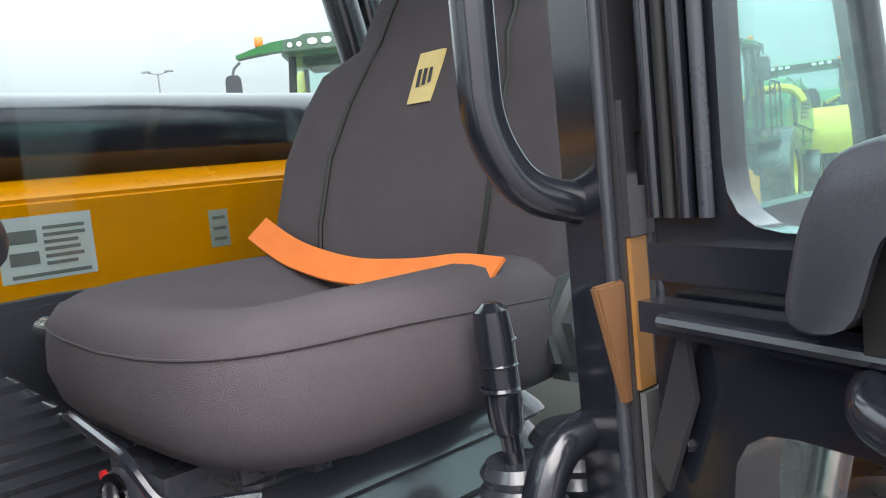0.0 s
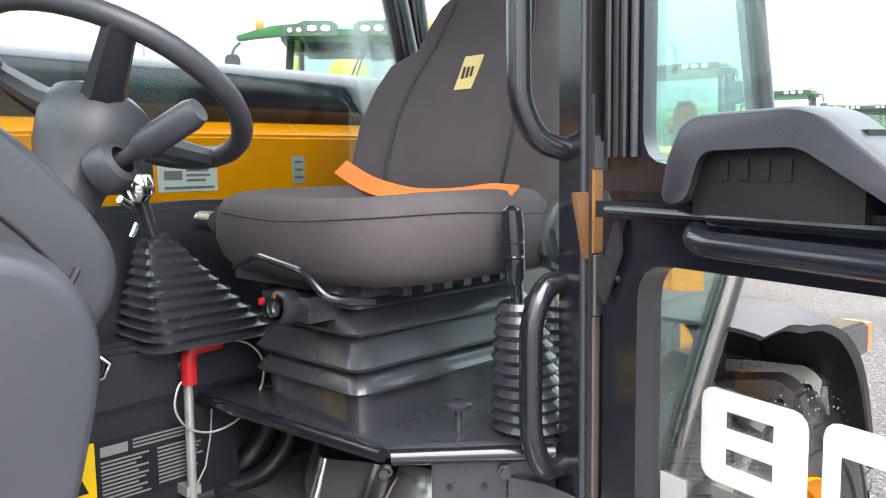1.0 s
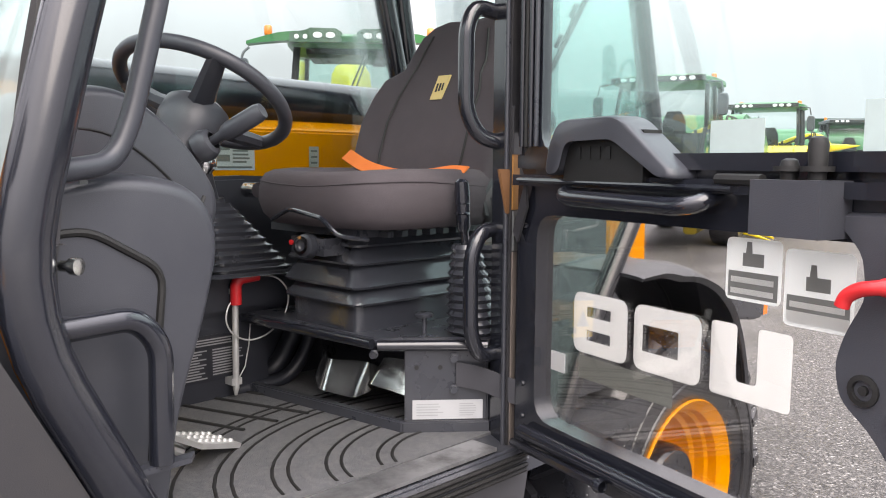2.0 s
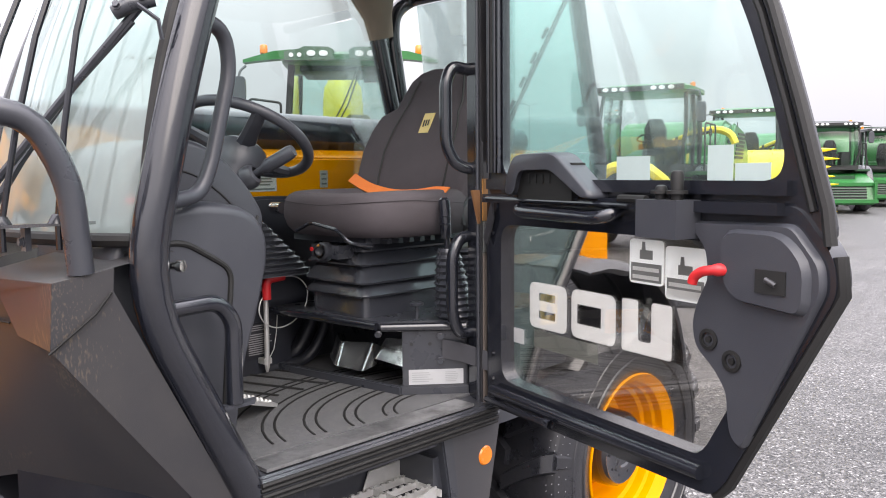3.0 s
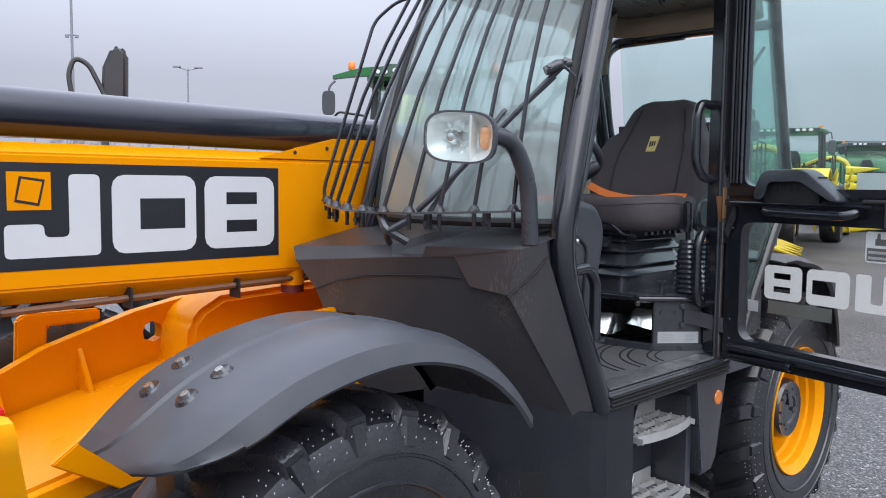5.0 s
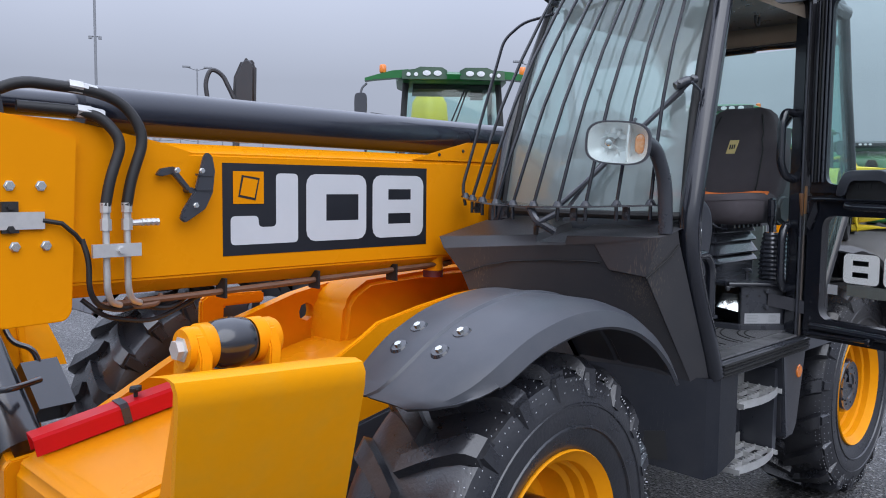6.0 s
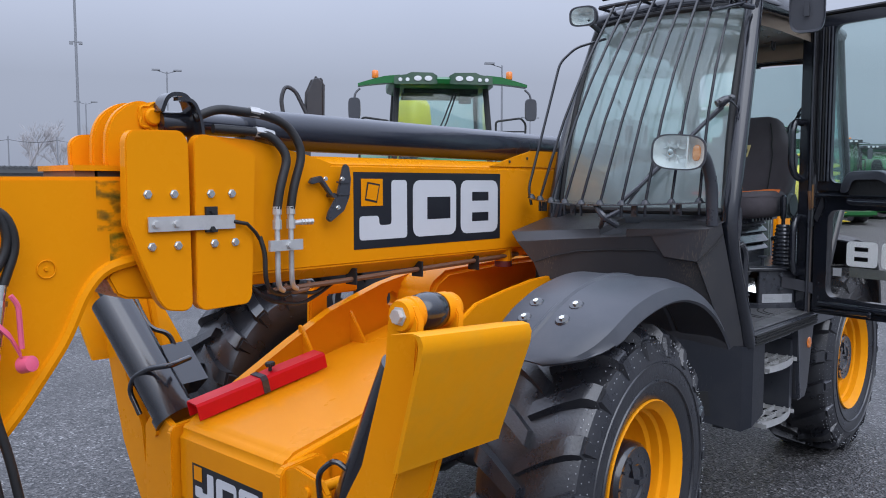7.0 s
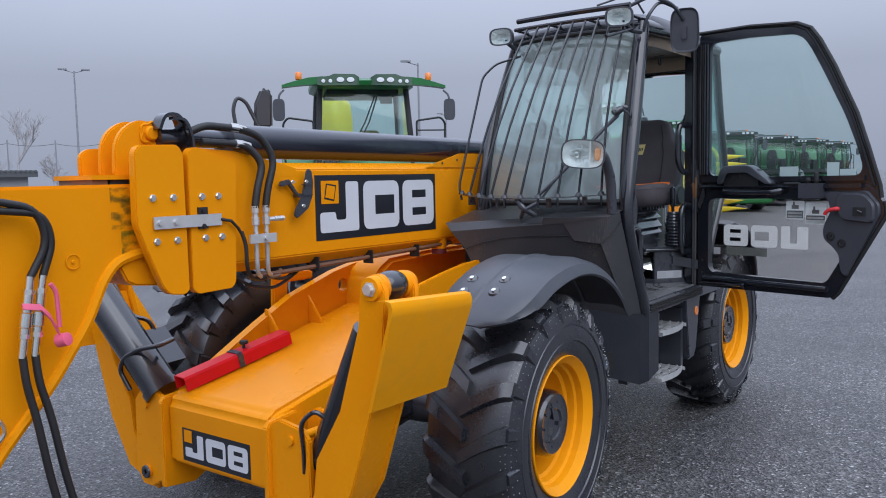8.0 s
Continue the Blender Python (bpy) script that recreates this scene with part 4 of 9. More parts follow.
# the panel reads from the far side to the near side
rput = lambda x, z, l: Vector((-2.4415 - l, 3.14 - x, z))
badge_shapes(bm, rput, 1.345, 1.80, 0.475, 0.59, 0.001, 1)
f = bm.faces.new([bm.verts.new(rput(x, z, 0.002)) for x, z in ((1.34, 0.545), (1.40, 0.545), (1.40, 0.605), (1.34, 0.605))])
f.material_index = 2
part("logo_panel", bm, [LOGO_BLACK, WHITE, YELLOW], frame_front, "small dark logo panel with plain white blocks")

# high far wall of the deck with gussets and a slotted hole
ys = (2 * MID - 1.16, 2 * MID - 1.135)
fore = [(-2.30, 0.70), (-2.25, 0.80), (-2.05, 0.905), (-1.85, 1.01), (-1.6, 1.13), (-1.25, 1.235), (-1.18, 1.248), (-1.18, 1.188), (-1.21, 1.178), (-1.222, 1.15), (-1.218, 1.12), (-1.18, 1.103), (-1.18, 0.834), (-1.6, 0.75)]
aft = [(-1.18, 1.248), (-0.9, 1.30), (-0.6, 1.335), (-0.1, 1.345), (-0.1, 0.95), (-1.18, 0.834), (-1.18, 1.103), (-1.15, 1.118), (-1.143, 1.14), (-1.148, 1.172), (-1.18, 1.188)]
bm = bmesh.new()
for piece in (fore, aft):
    prism(bm, piece, "y", ys[0] - 0.03, ys[1])
wall = part("side_wall", bm, YELLOW, frame_front)
for gx, gz in ((-1.78, 0.90), (-1.48, 0.96)):
    bm = bmesh.new()
    prism(bm, [(ys[0], gz), (ys[0] - 0.14, gz), (ys[0] - 0.13, gz + 0.02), (ys[0] - 0.02, gz + 0.17), (ys[0], gz + 0.18)], "x", gx, gx + 0.02, 0.003)
    part("gusset", bm, YELLOW, frame_front)
bm = bmesh.new()
prism(bm, [(-1.68, 1.0), (-1.67, 1.235), (-1.64, 1.255), (-1.36, 1.25), (-1.36, 1.20), (-1.56, 1.20), (-1.57, 1.0)], "y", 2.0, 2.03, 0.008)
part("boom_cradle", bm, YELLOW, frame_front)
bm = bmesh.new()
prism(bm, [(-1.85, 0.95), (-1.6, 1.12), (-1.5, 1.169), (-1.408, 1.222), (-1.2, 1.262), (-0.995, 1.292), (-0.85, 1.30), (-0.45, 1.30), (-0.45, 0.9), (-1.6, 0.80)], "y", 1.152, 1.176, 0.004)
part("side_wall", bm, YELLOW, frame_front)
bm = bmesh.new()
prism(bm, [(-1.17, 0.95), (-1.135, 1.20), (-1.09, 1.25), (-1.0, 1.298), (-0.6, 1.318), (-0.2, 1.32), (-0.2, 0.95)], "y", 1.69, 1.955, 0.025, 3)
prism(bm, [(-0.96, 1.07), (-0.55, 1.14), (-0.2, 1.15), (-0.2, 0.9), (-0.96, 0.85)], "y", 1.18, 1.685, 0.01)
part("deck_hump", bm, YELLOW, frame_front, "raised yellow rear of the deck")
# red safety channel strapped on the deck
ch0, ch1 = Vector((-2.40, 1.87, 0.812)), Vector((-1.78, 1.80, 0.945))
cd = (ch1 - ch0).normalized()
cs = cd.cross(Vector((0, 0, 1))).normalized()
cu = cs.cross(cd)
bm = bmesh.new()
w, h, t = 0.052, 0.07, 0.006
prof = [(-w, -h * 0.55), (-w, h * 0.30), (-w * 0.82, h * 0.45), (w * 0.82, h * 0.45), (w, h * 0.30), (w, -h * 0.55), (w - t, -h * 0.55), (w - t, h * 0.27),
        (w * 0.75, h * 0.45 - t), (-w * 0.75, h * 0.45 - t), (-w + t, h * 0.27), (-w + t, -h * 0.55)]
loft(bm, [[p + cs * a + cu * b for a, b in prof] for p in (ch0, ch1)])
chan = part("safety_channel", bm, RED, frame_front, "red steel boom safety prop strapped to the deck")
cm = ch0 + (ch1 - ch0) * 0.5
bm = bmesh.new()
strip(bm, [cm + cs * a + cu * b for a, b in ((-w - 0.003, -h * 0.55), (-w - 0.003, h * 0.3), (-w * 0.8, h * 0.5), (w * 0.8, h * 0.5), (w + 0.003, h * 0.3), (w + 0.003, -h * 0.55))], 0.03, 0.004, cd)
part("strap", bm, BLACK_SATIN, chan)
bm = bmesh.new()
km = cm + cd * 0.06
lathe(bm, [(0.008, 0), (0.008, 0.02), (0.02, 0.022), (0.024, 0.03), (0.02, 0.04), (0, 0.042)], Matrix.Translation(km + cu * h * 0.45), 10)
box(bm, (-0.032, -0.009, 0.024), (0.032, 0.009, 0.038), 0.006, 2, Matrix.Translation(km + cu * h * 0.45) @ pose(0, 0, 0, 0, 0, 40))
part("wing_knob", bm, HOSE, chan)

SCUFFED = material("scuffed_yellow", (0.85, 0.33, 0.0006), 0.34, second=(0.62, 0.34, 0.03), scale=13, amount=0.25, spec=0.15, gloss=(1.0, 0.75, 0.35), bump=0.05, bump_scale=90)


def mirrored(bm):
    """The same shape on the machine's other side, set a little further back."""
    for v in bm.verts:
        v.co.x += 0.095
        v.co.y = 2 * MID - v.co.y
    return bm


# stabilisers, folded up
for sgn in (1, -1):
    yy = lambda y: y if sgn == 1 else 2 * MID - y
    both = lambda b: b if sgn == 1 else mirrored(b)
    bm = bmesh.new()
    out = [(1.10, 0.30), (1.06, 0.36), (0.92, 0.41), (0.86, 0.51), (0.838, 0.66), (0.70, 0.88), (0.59, 1.22), (0.58, 1.33), (0.568, 1.395), (0.52, 1.42), (0.475, 1.405), (0.452, 1.36), (0.475, 1.10), (0.51, 0.98), (0.65, 0.56), (0.80, 0.32), (1.04, 0.24)]
    prism(bm, out, "x", -2.510, -2.480, 0.004)
    prism(bm, out, "x", -2.335, -2.305, 0.004)
    prism(bm, [(0.83, 0.64), (0.69, 0.87), (0.575, 1.2), (0.555, 1.2), (0.67, 0.86), (0.81, 0.63)], "x", -2.480, -2.335)
    prism(bm, [(0.80, 0.33), (0.655, 0.56), (0.515, 0.98), (0.535, 0.99), (0.675, 0.57), (0.82, 0.34)], "x", -2.480, -2.335)
    leg = part("stabiliser", both(bm), YELLOW, mach, "yellow stabiliser leg folded up")
    bm = bmesh.new()
    for x0, x1, end in ((-2.522, -2.455, -1), (-2.355, -2.288, 1)):
        lathe(bm, [(0.050, 0), (0.053, 0.004), (0.053, 0.030), (0.049, 0.034), (0.049, 0.056), (0.044, 0.067), (0, 0.067)], aim((x1 if end < 0 else x0, 0.515, 1.372), (end, 0, 0)), 28)
    part("boss", both(bm), YELLOW, leg)
    bm = bmesh.new()
    lathe(bm, [(0, 0), (0.047, 0), (0.055, 0.012), (0.060, 0.05), (0.055, 0.088), (0.047, 0.10), (0, 0.10)], aim((-2.455, 0.515, 1.372), (1, 0, 0)), 28)
    part("bushing", both(bm), BLACK_PAINT, leg, "bulging black bushing between the bosses")
    bm = bmesh.new()
    bolt(bm, (-2.520, 0.515, 1.372), (-1, 0, 0), 0.022, 0.02)
    bolt(bm, (-2.290, 0.515, 1.372), (1, 0, 0), 0.016, 0.016)
    part("bolt", both(bm), STEEL, leg)
    # foot pad
    top0, top1, bot1, bot0 = Vector((-2.638, 0.30, 1.342)), Vector((-2.20, 0.268, 1.325)), Vector((-2.095, 0.485, 0.915)), Vector((-2.572, 0.478, 0.925))
    bm = bmesh.new()
    up_ = (top0 - bot0).normalized()
    inw = Vector((0, 1, 0))
    bend = [bot0, bot0 + up_ * 0.05, top0 - up_ * 0.05, top0 - up_ * 0.012 + inw * 0.006, top0 + inw * 0.022 + up_ * 0.012, top0 + inw * 0.05 + up_ * 0.018, top0 + inw * 0.12 + up_ * 0.005]
    far_ = [bot1, bot1 + up_ * 0.05, top1 - up_ * 0.05, top1 - up_ * 0.012 + inw * 0.006, top1 + inw * 0.022 + up_ * 0.012, top1 + inw * 0.05 + up_ * 0.018, top1 + inw * 0.12 + up_ * 0.005]
    loft(bm, [[a, b, b + inw * 0.016 - up_ * 0.003, a + inw * 0.016 - up_ * 0.003] for a, b in zip(bend, far_)])
    bev(bm, list(bm.faces), 0.004, 2)
    part("foot_pad", both(bm), SCUFFED, leg, "scuffed yellow foot plate")
    bm = bmesh.new()
    c0, c1 = (Vector((-2.36, 0.955, 0.60)), Vector((-2.40, 0.62, 1.22))) if sgn == 1 else (Vector((-2.382, 2.04, 0.745)), Vector((-2.45, 2.50, 1.24)))
    tube(bm, [c0, c0 + (c1 - c0) * 0.95], 0.090 if sgn == -1 else 0.062, 24)
    tube(bm, [c0 + (c1 - c0) * 0.95, c1 + (c1 - c0) * 0.08], 0.035, 16)
    tube(bm, [c0 - (c1 - c0) * 0.02, c0 + (c1 - c0) * 0.04], 0.098 if sgn == -1 else 0.068, 24)
    part("cylinder", bm, BLACK_PAINT, leg, "black hydraulic cylinder")
    bm = bmesh.new()
    if sgn == -1:
        tube(bm, [(-2.47, 2.19, 0.745), (-2.49, 2.245, 0.846), (-2.49, 2.20, 0.915), (-2.47, 2.10, 0.965), (-2.42, 2.0, 0.985), (-2.30, 2.06, 0.99)], 0.012, 10, fillet=0.035)
        tube(bm, [(-2.33, 2.62, 1.38), (-2.30, 2.50, 1.16), (-2.28, 2.44, 1.07), (-2.22, 2.38, 1.05), (-2.20, 2.36, 0.98)], 0.012, 10, fillet=0.05)
        box(bm, (-0.075, -0.06, -0.11), (0.075, 0.06, 0.11), 0.006, 2, Matrix.Translation((-2.20, 2.33, 0.88)) @ pose(0, 0, 0, -42, 0, 8))
        part("hose", bm, BLACK_PAINT, leg, "black pipe and valve block")
    else:
        tube(bm, [(-2.45, 0.97, 0.56), (-2.46, 0.96, 0.66), (-2.47, 0.965, 0.78), (-2.45, 0.90, 0.84), (-2.42, 0.86, 0.80)], 0.010, 8, fillet=0.04)
        part("hose", bm, BLACK_PAINT, leg)

# ---- mudguards
def mudguard(crown, y0, y1, skirt, parent, label, nose=0.0):
    """A mudguard swept along its crown line (x, z): raised rib, rolled shoulder and a side skirt of varying depth; y0 is the outer side."""
    pts = rounded([(x, 0, z) for x, z in crown], 0.06, 3)
    n, s = len(pts), 1 if y1 > y0 else -1
    bm, rings = bmesh.new(), []
    for k, p in enumerate(pts):
        d = (pts[min(k + 1, n - 1)] - pts[max(k - 1, 0)]).normalized()
        nrm = Vector((-d.z, 0, d.x))
        t = k / (n - 1)
        dep = skirt[0] + (skirt[1] - skirt[0]) * min(1, t / 0.25) if t < 0.5 else skirt[1] + (skirt[2] - skirt[1]) * (t - 0.5) / 0.5
        w = abs(y1 - y0)
        prof = [(w, -0.025), (w, -0.004), (w - 0.01, 0), (w * 0.64, 0), (w * 0.62, 0.007), (w * 0.595, 0.007), (w * 0.575, 0), (w * 0.24, 0.0), (w * 0.12, -0.012), (w * 0.05, -0.03), (0.008, -0.045 - dep * 0.3), (0.0, -0.03 - dep)]
        soft_ = min(1.0, 0.3 + t / 0.22)
        prof = [(a, h * soft_ if a < w * 0.3 else h) for a, h in prof]
        if nose:
            gap = max(0.0, 1 - (p.x - crown[0][0]) / nose)
            cut = 0.20 * (1 - math.sqrt(1 - min(0.999, gap) ** 2))
            prof = [(cut + a * (w - cut) / w, h) for a, h in prof]
        top = [p + nrm * h + Vector((0, y0 + s * a, 0)) for a, h in prof]
        low = [p + nrm * (h - 0.009) + Vector((0, y0 + s * (a + (0.008 if a < 0.06 else 0)), 0)) for a, h in prof]
        rings.append(top + low[::-1])
    loft(bm, rings)
    return part("mudguard", bm, FENDER, parent, label, 26)


CROWN = [(-1.955, 1.155), (-1.925, 1.187), (-1.86, 1.245), (-1.79, 1.296), (-1.65, 1.357), (-1.5, 1.390), (-1.38, 1.40), (-1.25, 1.388), (-1.1, 1.345), (-0.97, 1.27), (-0.87, 1.18), (-0.81, 1.10)]
mg = mudguard(CROWN, 0.225, 0.67, (0.0, 0.05, 0.03), mach, "dark grey arched plastic mudguard with bolts", 0.19)
for bx_, by_, bz in ((-1.82, 0.586, 1.274), (-1.738, 0.593, 1.319), (-1.81, 0.43, 1.282), (-1.7275, 0.428, 1.324)):
    nrm = Vector((-0.50, 0, 0.866))
    bm = bmesh.new()
    bolt(bm, (bx_, by_, bz), nrm, 0.011, 0.012)
    hb_ = part("bolt", bm, BRIGHT, mg, "shiny hexagon bolt")
    bm = bmesh.new()
    lathe(bm, [(0.030, -0.004), (0.024, 0.0045), (0.016, 0.005), (0, 0.005)], aim((bx_, by_, bz), nrm), 20)
    part("washer", bm, BLACK_PAINT, mg, "glossy black domed washer")
mudguard(CROWN, 2 * MID - 0.225, 2 * MID - 0.67, (0.0, 0.05, 0.03), mach, "dark grey arched plastic mudguard", 0.19)
RCROWN = [(1.10, 1.415), (1.27, 1.430), (1.45, 1.418), (1.60, 1.368), (1.73, 1.275), (1.81, 1.165), (1.87, 1.02), (1.89, 0.93)]
mudguard(RCROWN, 0.32, 0.80, (0.0, 0.01, 0.03), mach, "dark grey arched rear mudguard")
bm = bmesh.new()
prism(bm, [(1.80, 1.17), (1.84, 1.24), (2.37, 1.215), (2.39, 1.20), (2.39, 1.10), (2.30, 1.10)], "y", 0.51, 0.62, 0.012, 2)
mk = part("marker_lamp", bm, BLACK_SATIN, mach, "rear marker lamp housing")
bm = bmesh.new()
box(bm, (2.385, 0.515, 1.11), (2.43, 0.60, 1.205), 0.012, 3)
part("lens", bm, AMBER, mk, "amber lens")

# rear body behind the cab
bm = bmesh.new()
prism(bm, [(1.36, 0.9), (1.36, 1.50), (2.3, 1.50), (2.3, 0.9)], "y", 1.22, 1.40, 0.02)
part("rear_frame", bm, BLACK_SATIN, mach, "black rear frame below the boom pivot")
bm = bmesh.new()
prism(bm, [(2.30, 1.0), (2.32, 1.62), (2.42, 1.74), (2.60, 1.70), (2.62, 1.0)], "y", 1.20, 1.40, 0.02)
part("rear_tower", bm, YELLOW, mach, "yellow rear upright beside the boom pivot")
bm = bmesh.new()
prism(bm, [(-0.9, 0.6), (-0.9, 1.35), (0.2, 1.5), (1.9, 1.55), (1.95, 0.6)], "y", 1.95, 2.62, 0.06, 3)
part("engine_cover", bm, DUSTY, mach, "black engine cover on the far side")

# ---------------------------------------------------------------- cab
# frame tubes
def rail(pts, r, name="pillar", mat=BLACK_PAINT, fillet=0.08, flat=1.0, seg=12, parent=None, label=""):
    bm = bmesh.new()
    tube(bm, pts, r, seg, fillet=fillet, flat=flat)
    return part(name, bm, mat, parent or cab, label)


bm = bmesh.new()
box(bm, (-0.27, 0.39, 0.94), (1.25, 1.34, 1.02), 0.01)
cab = part("cab_floor_pan", bm, BLACK_SATIN, mach, "black cab shell on the chassis")
rail([(-0.285, 0.385, 0.975), (-0.55, 0.385, 1.52), (-0.42, 0.395, 2.02), (-0.205, 0.43, 2.64)], 0.043, fillet=0.16, label="black front pillar")
rail([(-0.285, 1.33, 0.975), (-0.60, 1.335, 1.52), (-0.46, 1.33, 2.02), (-0.205, 1.27, 2.64)], 0.026, fillet=0.16)
bm = bmesh.new()
prism(bm, [(0.574, 0.402), (0.66, 0.402), (0.66, 0.47), (0.598, 0.47)], "z", 0.98, 2.66, 0.008, 3)
bpil = part("pillar", bm, BLACK_PAINT, cab, "black door pillar")
bm = bmesh.new()
box(bm, (0.576, 0.388, 1.0), (0.620, 0.406, 2.64), 0.006, 3)
part("pillar_strip", bm, DUSTED_SHEEN, bpil, "dusty grey-black strip down the pillar")
for x, y, r in ((0.571, 0.398, 0.006), (0.627, 0.392, 0.008), (0.641, 0.385, 0.009), (0.645, 0.362, 0.007)):
    bm = bmesh.new()
    tube(bm, [(x, y, 1.02), (x, y, 2.6)], r, 10)
    part("seal_bead", bm, BLACK_SATIN, bpil)
bm = bmesh.new()
for z0, z1 in ((1.03, 1.62), (1.80, 2.6)):
    box(bm, (0.612, 0.352, z0), (0.632, 0.386, z1), 0.006, 2)
part("hinge_strip", bm, BLACK_PAINT, bpil)
# striker plate with its slot, ochre strip painting in reflected yellow, and gusset below it
bm = bmesh.new()
box(bm, (0.578, 0.382, 1.748), (0.594, 0.388, 1.862), 0.002, 1)
box(bm, (0.604, 0.382, 1.748), (0.618, 0.388, 1.862), 0.002, 1)
box(bm, (0.594, 0.3822, 1.748), (0.604, 0.388, 1.790), 0.0)
box(bm, (0.594, 0.3822, 1.835), (0.604, 0.388, 1.862), 0.0)
part("striker_plate", bm, DUSTED_SHEEN, bpil, "grey slotted striker plate")
bm = bmesh.new()
box(bm, (0.580, 0.384, 1.615), (0.604, 0.388, 1.747), 0.001, 1)
part("seal_strip", bm, material("ochre_reflection", (0.36, 0.17, 0.045), 0.4, second=(0.24, 0.12, 0.05), scale=12), bpil, "ochre strip painting in yellow reflected by the black pillar")
bm = bmesh.new()
box(bm, (0.582, 0.381, 1.515), (0.611, 0.387, 1.612), 0.002, 1)
part("catch_plate", bm, material("dull_grey_plate", (0.16, 0.165, 0.165), 0.45, 0.3), bpil, "dull grey catch plate")
bm = bmesh.new()
box(bm, (0.583, 0.384, 1.03), (0.598, 0.388, 1.512), 0.0015, 1)
part("seal_strip", bm, material("grey_brown_strip", (0.15, 0.125, 0.11), 0.5), bpil, "grey-brown strip low on the pillar")
bm = bmesh.new()
prism(bm, [(0.535, 1.712), (0.577, 1.712), (0.577, 1.605), (0.566, 1.605)], "y", 0.390, 0.398, 0.002)
part("gusset", bm, BROWN, bpil, "brown gusset plate")
bm = bmesh.new()
for z in (1.08, 1.12, 1.50, 1.66, 1.86):
    bolt(bm, (0.625, 0.352, z), (0, -1, 0), 0.006, 0.006)
part("hinge_bolt", bm, BLACK_SATIN, bpil)
rail([(1.09, 0.43, 2.64), (1.18, 0.43, 2.26), (1.30, 0.425, 1.80), (1.285, 0.42, 1.70), (1.16, 0.42, 1.54), (0.94, 0.42, 1.22), (0.84, 0.42, 1.02)], 0.03, fillet=0.08, label="black swept rear pillar")
rail([(0.93, 1.335, 2.62), (1.00, 1.335, 2.34), (1.09, 1.335, 2.0), (1.22, 1.335, 1.55), (1.24, 1.335, 1.1)], 0.036, fillet=0.1)
rail([(1.23, 0.95, 2.535), (1.19, 1.33, 2.525), (1.105, 1.345, 2.46), (1.09, 1.345, 2.36), (1.14, 1.345, 2.08), (1.30, 1.33, 1.6)], 0.034, fillet=0.07)
rail([(1.235, 1.0, 2.535), (1.25, 0.9, 2.54), (1.22, 0.46, 2.52)], 0.026, fillet=0.1, name="rear_rail")
rail([(-0.205, 0.43, 2.63), (0.6, 0.42, 2.66), (1.09, 0.43, 2.63)], 0.045, name="roof_rail")
rail([(-0.205, 1.27, 2.63), (0.5, 1.31, 2.66), (0.98, 1.335, 2.62)], 0.045, name="roof_rail")
rail([(-0.205, 0.43, 2.63), (-0.25, 0.85, 2.65), (-0.205, 1.27, 2.63)], 0.05, name="roof_rail")

# roof shell and headliner
bm = bmesh.new()
rings = []
for z, gx, gy in ((2.62, -0.02, 0.0), (2.665, -0.02, 0.0), (2.705, -0.06, -0.05), (2.72, -0.14, -0.14)):
    rings.append([Vector((0.47 + (p[0]) * (1 + gx), 0.87 + p[1] * (1 + gy), z)) for p in superellipse(1.44, 0.98, 40, 7)])
loft(bm, rings)
part("roof", bm, BLACK_SATIN, cab, "black cab roof")
bm = bmesh.new()
rings = []
for z, k in ((2.50, 1.0), (2.56, 0.985), (2.60, 0.93), (2.615, 0.8)):
    rings.append([Vector((0.46 + p[0] * k, 0.87 + p[1] * k, z)) for p in superellipse(1.40, 0.90, 40, 6)])
made = [[bm.verts.new(p) for p in r] for r in rings]
for a, b in zip(made, made[1:]):
    for k in range(40):
        bm.faces.new((a[k], a[(k + 1) % 40], b[(k + 1) % 40], b[k]))
bm.faces.new(made[-1])
bmesh.ops.solidify(bm, geom=list(bm.faces), thickness=-0.02)
bmesh.ops.translate(bm, verts=list(bm.verts), vec=(0, 0, 0.03))
part("headliner", bm, HEADLINER, cab, "beige moulded headliner")
bm = bmesh.new()
tube(bm, [(0.88, 1.29, 2.62), (0.95, 1.305, 2.52), (0.985, 1.315, 2.42), (1.01, 1.32, 2.335)], [0.15, 0.10, 0.062, 0.052], 16)
part("pillar_trim", bm, HEADLINER, cab, "beige pillar trim")
bm = bmesh.new()
tube(bm, [(0.22, 0.50, 2.50), (0.22, 0.50, 2.465), (0.26, 0.50, 2.455), (0.26, 0.50, 2.50)], 0.006, 8, fillet=0.02)
part("coat_hook", bm, SEAL, cab)

